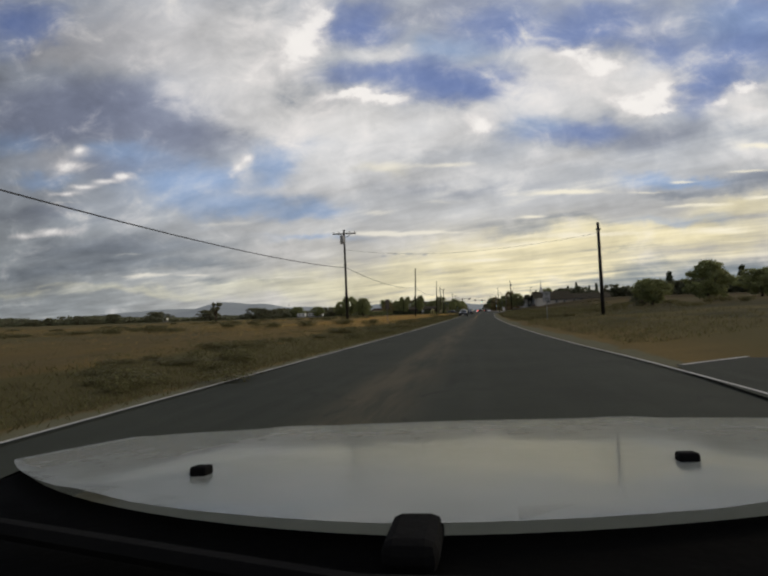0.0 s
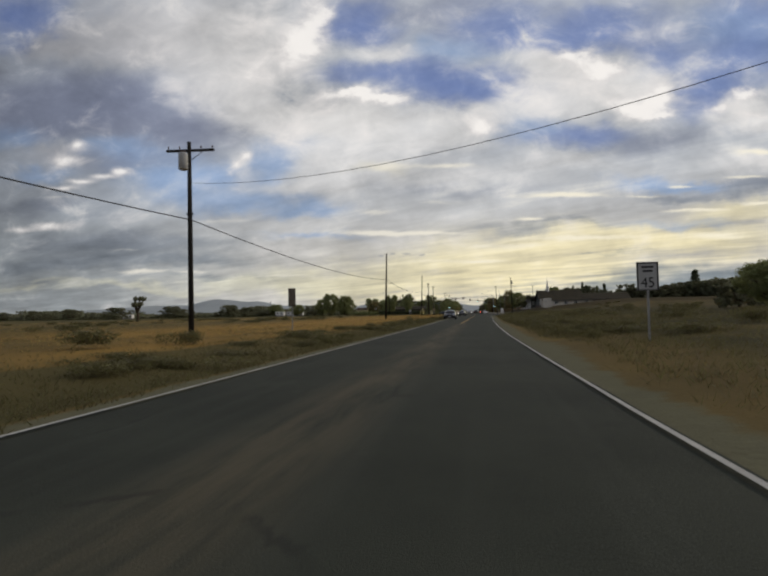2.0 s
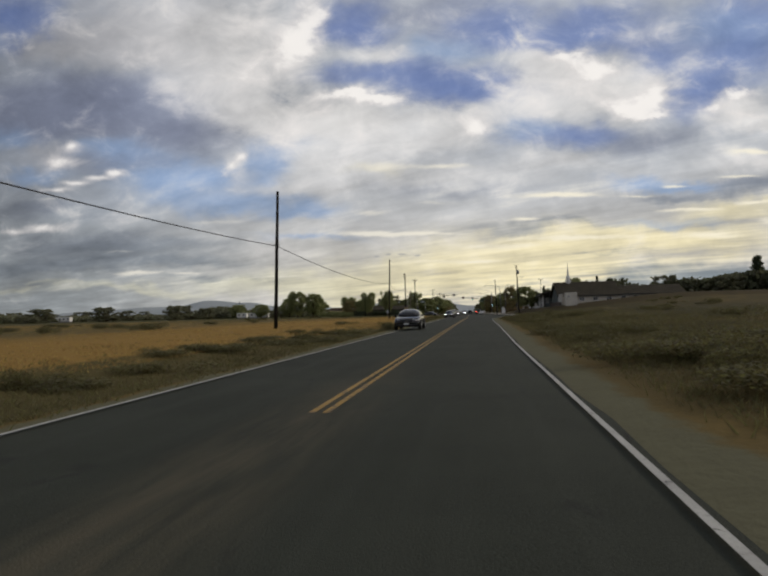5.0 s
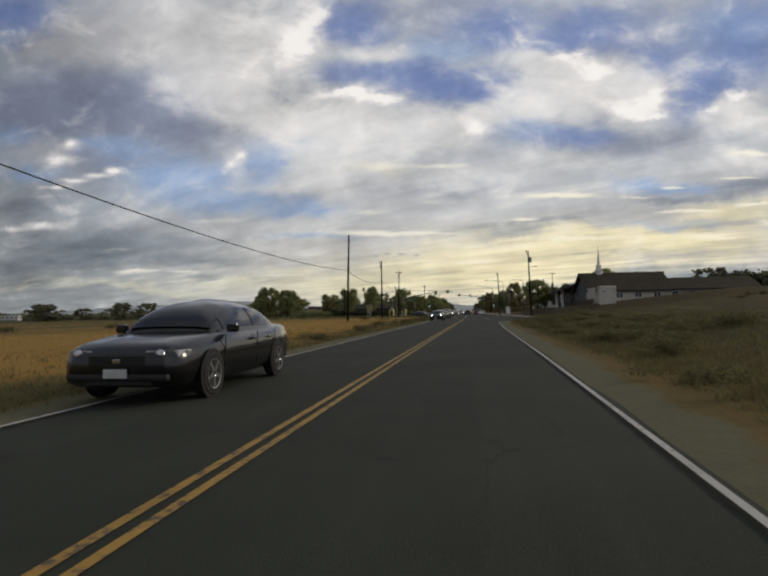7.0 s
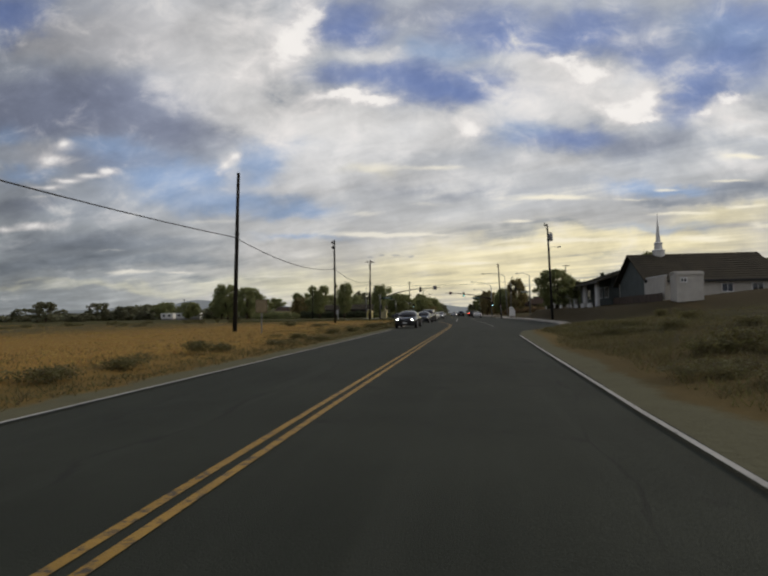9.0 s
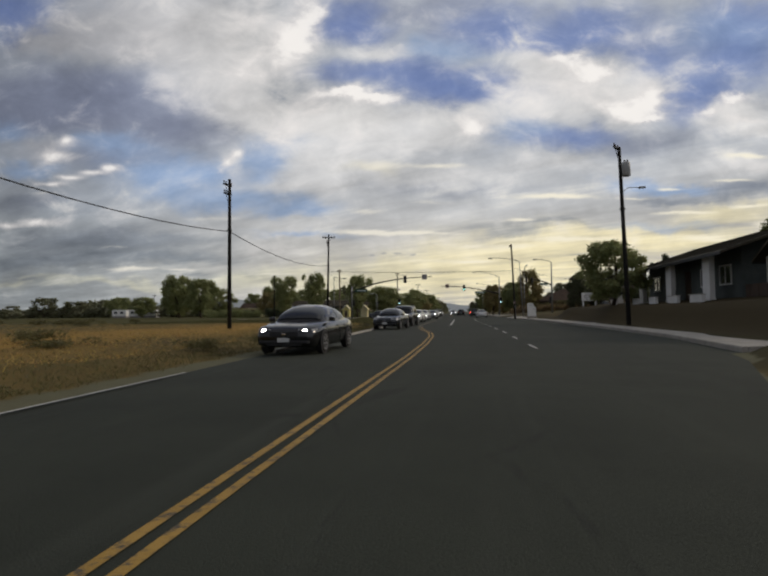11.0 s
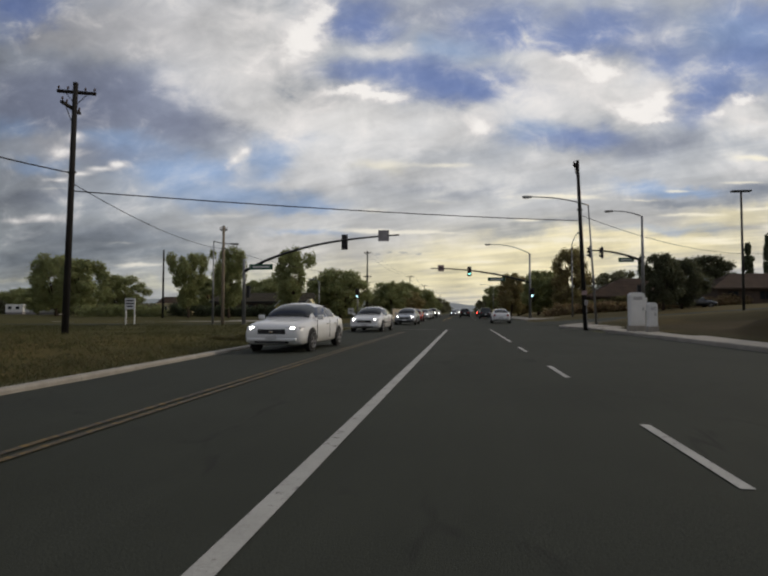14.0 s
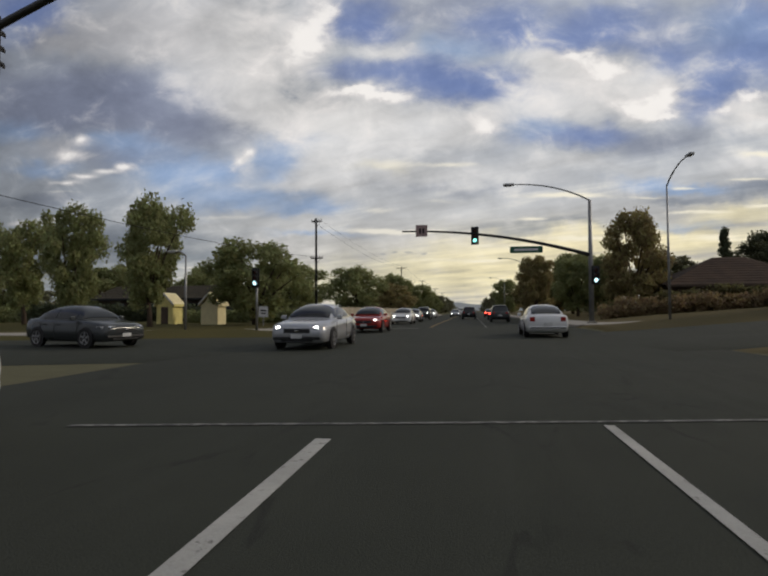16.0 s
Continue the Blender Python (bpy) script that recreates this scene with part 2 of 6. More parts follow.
# ---------------------------------------------------------------- materials
def surface(name, c1, c2=None, scale=3.0, rough=0.85, bump=0.0, fine=40.0, metal=0.0, spec=0.3, stretch=(1, 1, 1), vary=0.0, coat=0.0, islands=0.0):
    """Two tones mixed by a broad and a fine noise, with relief from the fine one."""
    m = bpy.data.materials.new(name)
    m.use_nodes = True
    n = Net(m.node_tree)
    bsdf = m.node_tree.nodes["Principled BSDF"]
    co = n.node("ShaderNodeTexCoord").outputs["Object"]
    mp = n.node("ShaderNodeMapping")
    n.put(mp.inputs[0], co)
    mp.inputs["Scale"].default_value = stretch
    big = n.noise(mp.outputs[0], scale, 4.0, 0.6)
    small = n.noise(mp.outputs[0], fine, 6.0, 0.65)
    f = n.step(n.math("ADD", n.math("MULTIPLY", big, 0.65), n.math("MULTIPLY", small, 0.35)), 0.33, 0.67)
    col = n.mix(f, c1, c2 or tuple(v * 0.7 for v in c1))
    if vary:
        info = n.node("ShaderNodeObjectInfo").outputs["Random"]
        hsv = n.node("ShaderNodeHueSaturation")
        n.put(hsv.inputs["Value"], n.math("MULTIPLY_ADD", info, vary, 1.0 - vary / 2))
        n.put(hsv.inputs["Color"], col)
        col = hsv.outputs[0]
    if islands:
        isl = n.node("ShaderNodeNewGeometry").outputs["Random Per Island"]
        hsv = n.node("ShaderNodeHueSaturation")
        n.put(hsv.inputs["Value"], n.math("MULTIPLY_ADD", isl, islands, 1.0 - islands / 2))
        n.put(hsv.inputs["Hue"], n.math("MULTIPLY_ADD", isl, 0.05, 0.475))
        n.put(hsv.inputs["Color"], col)
        col = hsv.outputs[0]
    n.put(bsdf.inputs["Base Color"], col)
    n.put(bsdf.inputs["Roughness"], n.math("MULTIPLY_ADD", small, 0.2, rough - 0.1, True))
    bsdf.inputs["Metallic"].default_value = metal
    bsdf.inputs["Specular IOR Level"].default_value = spec
    bsdf.inputs["Coat Weight"].default_value = coat
    bsdf.inputs["Coat Roughness"].default_value = 0.04
    if bump:
        b = n.node("ShaderNodeBump")
        b.inputs["Strength"].default_value = bump
        b.inputs["Distance"].default_value = 0.02
        n.put(b.inputs["Height"], small)
        n.put(bsdf.inputs["Normal"], b.outputs[0])
    return m


def leaf_surface(name, c1, c2, scale, islands):
    """Leaves: two tones, varied from clump to clump, that let some light through."""
    m = surface(name, c1, c2, scale, 0.75, 0.0, scale * 12, spec=0.15, islands=islands)
    n = Net(m.node_tree)
    bsdf = m.node_tree.nodes["Principled BSDF"]
    thin = n.node("ShaderNodeBsdfTranslucent")
    n.put(thin.inputs["Color"], bsdf.inputs["Base Color"].links[0].from_socket)
    both = n.node("ShaderNodeAddShader")
    n.put(both.inputs[0], bsdf.outputs[0])
    n.put(both.inputs[1], thin.outputs[0])
    out = m.node_tree.nodes["Material Output"]
    n.put(out.inputs["Surface"], both.outputs[0])
    return m


def lamp_glass(name, col, power):
    m = bpy.data.materials.new(name)
    m.use_nodes = True
    bsdf = m.node_tree.nodes["Principled BSDF"]
    bsdf.inputs["Base Color"].default_value = (*col, 1)
    bsdf.inputs["Roughness"].default_value = 0.2
    bsdf.inputs["Emission Color"].default_value = (*col, 1)
    bsdf.inputs["Emission Strength"].default_value = power
    return m


def tinted_glass(name, col):
    m = bpy.data.materials.new(name)
    m.use_nodes = True
    bsdf = m.node_tree.nodes["Principled BSDF"]
    bsdf.inputs["Base Color"].default_value = (*col, 1)
    bsdf.inputs["Roughness"].default_value = 0.05
    bsdf.inputs["Specular IOR Level"].default_value = 0.5
    return m


def road_surface():
    """Asphalt with long wear marks, patches and a dusty middle on the older stretch."""
    m = surface("asphalt", (0.0415, 0.0455, 0.0340), (0.0285, 0.0318, 0.0240), 0.35, 0.92, 0.5, 60.0, spec=0.12)
    n = Net(m.node_tree)
    bsdf = m.node_tree.nodes["Principled BSDF"]
    col = bsdf.inputs["Base Color"].links[0].from_socket
    co = n.node("ShaderNodeTexCoord").outputs["Object"]
    x, y, _ = n.split(co)
    long = n.noise(n.xyz(n.math("MULTIPLY", x, 1.6), n.math("MULTIPLY", y, 0.035), 0.0), 1.4, 5.0, 0.6)
    col = n.mix(n.math("MULTIPLY", n.step(long, 0.45, 0.72), 0.55), col, (0.047, 0.0505, 0.0395))
    old = n.step(y, 96.0, 78.0)
    off = n.math("ABSOLUTE", n.math("ADD", x, 1.75))
    patchy = n.noise(n.xyz(x, n.math("MULTIPLY", y, 0.12), 5.0), 2.2, 6.0, 0.65)
    dust = n.math("MULTIPLY", n.math("MULTIPLY", n.step(off, 0.95, 0.1), n.step(patchy, 0.3, 0.65)), old)
    col = n.mix(n.math("MULTIPLY", dust, 0.8), col, (0.098, 0.085, 0.056))
    grey = n.math("MULTIPLY", n.step(y, 172.0, 196.0), 0.35)
    col = n.mix(grey, col, (0.052, 0.054, 0.044))
    crack = n.node("ShaderNodeTexVoronoi")
    crack.feature = "DISTANCE_TO_EDGE"
    crack.inputs["Scale"].default_value = 0.45
    n.put(crack.inputs["Vector"], n.xyz(n.math("ADD", x, n.math("MULTIPLY", patchy, 1.2)), n.math("MULTIPLY", y, 0.45), 0.0))
    line = n.math("MULTIPLY", n.step(crack.outputs["Distance"], 0.02, 0.004), n.step(long, 0.5, 0.6))
    col = n.mix(n.math("MULTIPLY", line, 0.35), col, (0.012, 0.012, 0.012))
    n.put(bsdf.inputs["Base Color"], col)
    return m


def paint_line(name, col, worn):
    """Road paint, rubbed off in patches."""
    m = surface(name, col, tuple(v * 0.72 for v in col), 1.2, 0.7, 0.3, 50.0)
    n = Net(m.node_tree)
    bsdf = m.node_tree.nodes["Principled BSDF"]
    c = bsdf.inputs["Base Color"].links[0].from_socket
    co = n.node("ShaderNodeTexCoord").outputs["Object"]
    f = n.step(n.noise(co, 7.0, 8.0, 0.75), 0.62 - worn * 0.25, 0.72 - worn * 0.2)
    n.put(bsdf.inputs["Base Color"], n.mix(n.math("MULTIPLY", f, 0.9), c, (0.045, 0.042, 0.038)))
    return m


def ground_surface():
    """Dry field: golden grass, darker scrub in drifts, bare tan dirt along the road."""
    m = surface("field", (0.150, 0.104, 0.036), (0.090, 0.068, 0.027), 0.16, 0.95, 0.9, 9.0, spec=0.05)
    n = Net(m.node_tree)
    bsdf = m.node_tree.nodes["Principled BSDF"]
    c = bsdf.inputs["Base Color"].links[0].from_socket
    co = n.node("ShaderNodeTexCoord").outputs["Object"]
    x, y, _ = n.split(co)
    drift = n.noise(n.xyz(n.math("MULTIPLY", x, 1.0), n.math("MULTIPLY", y, 0.45), 0.0), 0.07, 6.0, 0.65, 0.6)
    c = n.mix(n.math("MULTIPLY", n.step(drift, 0.5, 0.62), 0.8), c, (0.085, 0.066, 0.030))
    gold = n.noise(n.xyz(n.math("MULTIPLY", x, 0.8), n.math("MULTIPLY", y, 0.25), 9.0), 0.06, 5.0, 0.6)
    left = n.step(x, -4.0, -9.0)
    c = n.mix(n.math("MULTIPLY", n.math("MULTIPLY", n.step(n.math("MULTIPLY_ADD", n.math("MULTIPLY", n.step(y, 15.0, 85.0), n.math("MULTIPLY_ADD", n.step(y, 150.0, 190.0), -0.6, 1.0)), 0.2, gold), 0.52, 0.7), left), 0.85), c, (0.275, 0.165, 0.044))
    c = n.mix(n.math("MULTIPLY", n.math("MULTIPLY", n.step(x, -16.0, -36.0), n.step(drift, 0.26, 0.50)), 0.88), c, (0.086, 0.074, 0.033))
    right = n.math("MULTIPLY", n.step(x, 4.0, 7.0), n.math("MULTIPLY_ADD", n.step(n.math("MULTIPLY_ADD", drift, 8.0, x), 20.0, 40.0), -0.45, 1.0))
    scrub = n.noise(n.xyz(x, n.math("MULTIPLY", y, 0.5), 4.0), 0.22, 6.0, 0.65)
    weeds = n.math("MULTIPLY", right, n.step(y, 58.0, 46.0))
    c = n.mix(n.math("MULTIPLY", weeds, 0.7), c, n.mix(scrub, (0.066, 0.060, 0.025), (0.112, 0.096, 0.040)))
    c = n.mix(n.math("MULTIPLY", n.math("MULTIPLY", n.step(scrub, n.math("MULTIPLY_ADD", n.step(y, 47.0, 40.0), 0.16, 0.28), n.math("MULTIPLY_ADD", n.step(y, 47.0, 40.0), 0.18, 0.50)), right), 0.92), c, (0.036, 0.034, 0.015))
    bank = n.math("MULTIPLY", n.math("MULTIPLY", n.step(x, 8.5, 10.5), n.step(y, 178.0, 190.0)), n.step(y, 262.0, 246.0))
    c = n.mix(n.math("MULTIPLY", bank, 0.85), c, n.mix(scrub, (0.044, 0.035, 0.019), (0.072, 0.054, 0.029)))
    turf = n.mix(scrub, (0.052, 0.052, 0.020), (0.088, 0.078, 0.030))
    west = n.math("MULTIPLY", n.step(x, -6.0, -8.0), n.step(n.math("MULTIPLY_ADD", drift, 30.0, y), 224.0, 256.0))
    east = n.math("MULTIPLY", n.step(x, 5.0, 7.0), n.step(y, 252.0, 262.0))
    c = n.mix(n.math("MULTIPLY", west, 0.93), c, turf)
    c = n.mix(n.math("MULTIPLY", east, 0.93), c, n.mix(scrub, (0.078, 0.066, 0.030), (0.135, 0.108, 0.054)))
    v = n.node("ShaderNodeAttribute")
    v.attribute_name = "verge"
    weedy = n.step(n.math("ADD", v.outputs["Fac"], n.math("MULTIPLY", n.math("SUBTRACT", scrub, 0.5), 1.2)), 0.30, 0.62)
    c = n.mix(n.math("MULTIPLY", weedy, 0.85), c, n.mix(scrub, (0.050, 0.048, 0.020), (0.084, 0.072, 0.030)))
    a = n.node("ShaderNodeAttribute")
    a.attribute_name = "bare"
    edge = n.noise(n.xyz(x, y, 0.0), 0.8, 6.0, 0.7)
    bare = n.step(n.math("ADD", a.outputs["Fac"], n.math("MULTIPLY", n.math("SUBTRACT", edge, 0.5), 1.1)), 0.35, 0.62)
    dirt = n.mix(n.noise(co, 1.7, 7.0, 0.7), (0.140, 0.132, 0.080), (0.088, 0.084, 0.052))
    c = n.mix(bare, c, dirt)
    n.put(bsdf.inputs["Base Color"], c)
    return m


M_ASPHALT = road_surface()
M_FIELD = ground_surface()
M_WHITE_LINE = paint_line("white_paint_line", (0.43, 0.42, 0.38), 0.25)
M_WHITE_WORN = paint_line("rubbed_white_paint", (0.24, 0.235, 0.21), 0.8)
M_YELLOW_LINE = paint_line("yellow_paint_line", (0.36, 0.215, 0.040), 0.5)
M_YELLOW_WORN = paint_line("rubbed_yellow_paint", (0.20, 0.130, 0.034), 0.85)
M_CONCRETE = surface("concrete", (0.36, 0.33, 0.28), (0.25, 0.23, 0.195), 1.5, 0.9, 0.4, 30.0)
M_POLE = surface("weathered_pole", (0.022, 0.019, 0.016), (0.012, 0.011, 0.010), 2.0, 0.9, 0.8, 25.0, stretch=(6, 6, 0.6))
M_PALE_POLE = surface("pale_weathered_pole", (0.26, 0.215, 0.155), (0.16, 0.125, 0.085), 2.0, 0.9, 0.8, 25.0, stretch=(6, 6, 0.6))
M_STEEL = surface("galvanised_steel", (0.30, 0.30, 0.29), (0.20, 0.20, 0.20), 2.0, 0.45, 0.1, 30.0, metal=0.6)
M_DARK_STEEL = surface("dark_steel", (0.05, 0.05, 0.045), (0.03, 0.03, 0.03), 2.0, 0.5, 0.1, 30.0, metal=0.3)
M_TANK = surface("grey_tank_paint", (0.42, 0.42, 0.40), (0.30, 0.30, 0.29), 3.0, 0.5, 0.1, 30.0)
M_CABLE = surface("black_cable", (0.012, 0.012, 0.012), None, 3.0, 0.7)
M_CERAMIC = surface("brown_ceramic", (0.10, 0.05, 0.03), None, 3.0, 0.25)
M_BARK = surface("bark", (0.085, 0.060, 0.040), (0.040, 0.030, 0.022), 3.0, 0.95, 1.0, 18.0, stretch=(3, 3, 0.7))
M_LEAF = leaf_surface("olive_leaves", (0.152, 0.160, 0.067), (0.097, 0.105, 0.046), 0.5, 0.5)
M_LEAF_AUTUMN = leaf_surface("turning_leaves", (0.165, 0.132, 0.058), (0.100, 0.088, 0.040), 0.5, 0.5)
M_LEAF_DARK = leaf_surface("dark_needles", (0.050, 0.058, 0.030), (0.030, 0.036, 0.020), 0.5, 0.7)
M_LEAF_FAR = leaf_surface("far_leaves", (0.098, 0.096, 0.054), (0.073, 0.075, 0.044), 0.05, 0.6)
M_BRUSH = leaf_surface("brown_brush", (0.150, 0.108, 0.056), (0.090, 0.068, 0.036), 0.4, 0.5)
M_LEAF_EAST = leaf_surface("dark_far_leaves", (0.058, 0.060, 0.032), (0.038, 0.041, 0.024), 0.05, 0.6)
M_SCRUB = leaf_surface("dry_scrub", (0.080, 0.072, 0.030), (0.052, 0.048, 0.021), 1.0, 0.5)
M_STRAW = leaf_surface("straw", (0.245, 0.162, 0.054), (0.160, 0.112, 0.041), 0.055, 0.35)
M_VERGE = leaf_surface("verge_weeds", (0.115, 0.088, 0.036), (0.068, 0.056, 0.025), 0.10, 0.4)
M_OLIVE_GRASS = leaf_surface("olive_weeds", (0.074, 0.066, 0.028), (0.048, 0.043, 0.019), 0.10, 0.35)
M_TURF = leaf_surface("green_grass", (0.052, 0.050, 0.019), (0.034, 0.035, 0.014), 0.10, 0.35)
M_TYRE = surface("tyre_rubber", (0.018, 0.018, 0.018), (0.030, 0.028, 0.026), 5.0, 0.85, 0.2)
M_RIM = surface("alloy", (0.42, 0.42, 0.42), (0.30, 0.30, 0.30), 5.0, 0.3, metal=0.8)
M_TRIM = surface("black_trim", (0.016, 0.016, 0.016), (0.026, 0.026, 0.026), 6.0, 0.5, 0.1)
M_COWL = surface("matt_cowl_black", (0.006, 0.006, 0.006), (0.009, 0.009, 0.008), 4.0, 0.95, 0.2, 60.0, spec=0.05)
M_CHROME = surface("chrome", (0.6, 0.6, 0.6), (0.5, 0.5, 0.5), 5.0, 0.12, metal=1.0)
M_GLASS = tinted_glass("car_glass", (0.012, 0.014, 0.016))
M_WINDOW = tinted_glass("window_glass", (0.02, 0.024, 0.028))
M_HEADLIGHT = lamp_glass("lit_headlight", (1.0, 0.95, 0.86), 14.0)
M_HEADLIGHT_OFF = tinted_glass("headlight_lens", (0.5, 0.5, 0.5))
M_TAIL = lamp_glass("tail_light", (0.22, 0.012, 0.008), 0.05)
M_TAIL_LIT = lamp_glass("lit_tail_light", (1.0, 0.05, 0.03), 14.0)
M_GREEN = lamp_glass("green_signal", (0.30, 0.95, 0.85), 2.2)
M_WHITE_SIGNAL = lamp_glass("bright_signal", (0.55, 0.92, 1.0), 2.4)
M_DARK_LENS = tinted_glass("dark_lens", (0.05, 0.015, 0.012))
M_SIGN_WHITE = surface("white_sign_sheet", (0.62, 0.62, 0.60), (0.5, 0.5, 0.49), 3.0, 0.45, vary=0.1)
# darker copy of the white sheet: the face turned from the sun, shade painted in
M_SIGN_SHADED = surface("shaded_white_sign_sheet", (0.40, 0.40, 0.385), (0.31, 0.31, 0.30), 3.0, 0.5)
M_SIGN_FADED = surface("faded_pink_sign", (0.36, 0.26, 0.24), (0.28, 0.20, 0.19), 3.0, 0.5)
M_SIGN_GREEN = surface("green_sign_sheet", (0.02, 0.10, 0.06), None, 3.0, 0.5)
M_SIGN_BACK = surface("bare_aluminium", (0.33, 0.31, 0.31), (0.24, 0.22, 0.22), 3.0, 0.5, metal=0.4)
M_SIGN_TAN = surface("tan_board", (0.30, 0.25, 0.15), (0.22, 0.18, 0.11), 3.0, 0.7)
M_SIGN_BROWN = surface("weathered_brown_board", (0.135, 0.115, 0.090), (0.090, 0.078, 0.062), 3.0, 0.8)
M_PLATE = surface("plate_white", (0.6, 0.6, 0.58), None, 5.0, 0.5)
M_INK = surface("sign_black", (0.012, 0.012, 0.012), None, 5.0, 0.6)
# wall tone darkened by hand: the shade under eaves is in the colour
M_SHADE_WALL = surface("porch_shade_wall", (0.105, 0.120, 0.112), (0.072, 0.084, 0.078), 1.2, 0.85, 0.3, 20.0)
M_STUCCO = surface("pale_stucco", (0.56, 0.53, 0.46), (0.46, 0.43, 0.37), 1.2, 0.9, 0.4, 25.0)
M_CREAM = surface("cream_boards", (0.78, 0.70, 0.42), (0.66, 0.58, 0.34), 2.0, 0.8, 0.3, 25.0)
M_YELLOW_WALL = surface("yellow_boards", (0.74, 0.66, 0.26), (0.62, 0.54, 0.21), 2.0, 0.8, 0.3, 25.0)
M_BROWN_WALL = surface("brown_boards", (0.10, 0.07, 0.05), (0.065, 0.048, 0.036), 1.5, 0.85, 0.3, 20.0)
M_ROOF = surface("dark_shingle", (0.062, 0.051, 0.031), (0.040, 0.034, 0.022), 0.8, 0.95, 0.9, 14.0)
M_ROOF_RED = surface("red_brown_tile", (0.088, 0.056, 0.036), (0.056, 0.038, 0.026), 0.8, 0.9, 0.9, 10.0)
M_WHITE = surface("white_house_paint", (0.74, 0.73, 0.69), (0.64, 0.63, 0.59), 1.5, 0.6, 0.15, 25.0)
# the haze of distance is mixed into this pale blue-grey
M_HILL = surface("hazed_hills", (0.36, 0.39, 0.39), (0.31, 0.335, 0.34), 0.002, 0.95, 0.0, 0.02, spec=0.0)
M_FENCE = surface("pale_fence_boards", (0.40, 0.35, 0.26), (0.30, 0.26, 0.19), 2.0, 0.85, 0.3, 25.0, vary=0.3)


def car_paint(name, col, metal=0.0, spec=0.3, coat=0.2):
    return surface(name, col, tuple(v * 0.93 for v in col), 2.0, 0.22, 0.0, 20.0, metal=metal, spec=spec, coat=coat)


P_WHITE = car_paint("white_car_paint", (0.70, 0.70, 0.68))
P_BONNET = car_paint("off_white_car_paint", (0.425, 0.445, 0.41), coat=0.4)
P_SILVER = car_paint("silver_car_paint", (0.42, 0.43, 0.44), 0.4)
P_BLACK = car_paint("black_car_paint", (0.006, 0.006, 0.0065), spec=0.4, coat=0.5)
P_BLUE = car_paint("dark_blue_car_paint", (0.008, 0.011, 0.014), spec=0.4, coat=0.5)
P_RED = car_paint("red_car_paint", (0.26, 0.022, 0.016))
P_GREY = car_paint("grey_car_paint", (0.055, 0.06, 0.06), 0.3)


# ---------------------------------------------------------------- mesh helpers
def mesh_of(name, verts, faces, material, smooth=False):
    me = bpy.data.meshes.new(name)
    me.from_pydata([tuple(v) for v in verts], [], [tuple(f) for f in faces])
    me.materials.append(material)
    if smooth:
        me.shade_smooth()
    me.update()
    return me


def part(name, bm, material, parent=None, label="", smooth=False):
    """Links a bmesh as one mesh object under a thing or a part."""
    bmesh.ops.recalc_face_normals(bm, faces=bm.faces[:])
    me = bpy.data.meshes.new(name)
    bm.to_mesh(me)
    bm.free()
    me.materials.append(material)
    if smooth:
        me.shade_smooth()
    ob = new(name, me)
    ob.parent = parent
    return tagged(ob, label)


def base(name, m, label, category, group="", kind=""):
    """An Empty at a thing's base."""
    ob = new(name)
    ob.matrix_basis = m
    return tagged(ob, label, category, group, kind)


def add_box(bm, x0, x1, y0, y1, z0, z1, bevel=0.0):
    g = bmesh.ops.create_cube(bm, size=1.0)["verts"]
    for v in g:
        v.co = Vector((x0 + (v.co.x + .5) * (x1 - x0), y0 + (v.co.y + .5) * (y1 - y0), z0 + (v.co.z + .5) * (z1 - z0)))
    if bevel:
        edges = list({e for v in g for e in v.link_edges})
        bmesh.ops.bevel(bm, geom=edges, offset=bevel, segments=2, affect="EDGES", profile=0.5)
    return bm


def box(x0, x1, y0, y1, z0, z1, bevel=0.0):
    return add_box(bmesh.new(), x0, x1, y0, y1, z0, z1, bevel)


def add_tube(bm, pts, radii, sides=8, caps=True):
    """A round bar along a line of points; radii: one, or one for each point."""
    if not isinstance(radii, (list, tuple)):
        radii = [radii] * len(pts)
    pts = [Vector(p) for p in pts]
    rings = []
    for i, (p, r) in enumerate(zip(pts, radii)):
        d = (pts[min(i + 1, len(pts) - 1)] - pts[max(i - 1, 0)]).normalized()
        s = d.cross(Vector((0, 0, 1)) if abs(d.z) < 0.9 else Vector((0, 1, 0))).normalized()
        u = s.cross(d)
        rings.append([bm.verts.new(p + (s * math.cos(k * math.tau / sides) + u * math.sin(k * math.tau / sides)) * r) for k in range(sides)])
    for r0, r1 in zip(rings, rings[1:]):
        for k in range(sides):
            bm.faces.new((r0[k], r0[(k + 1) % sides], r1[(k + 1) % sides], r1[k]))
    if caps:
        bm.faces.new(rings[0][::-1])
        bm.faces.new(rings[-1])
    return bm


def tube(pts, radii, sides=8):
    return add_tube(bmesh.new(), pts, radii, sides)


def lathe(profile, sides=20):
    """Turns (radius, height) pairs about the upright axis."""
    bm = bmesh.new()
    rings = [[bm.verts.new((r * math.cos(k * math.tau / sides), r * math.sin(k * math.tau / sides), z)) for k in range(sides)] for r, z in profile]
    for r0, r1 in zip(rings, rings[1:]):
        for k in range(sides):
            bm.faces.new((r0[k], r0[(k + 1) % sides], r1[(k + 1) % sides], r1[k]))
    bm.faces.new(rings[0][::-1])
    bm.faces.new(rings[-1])
    return bm


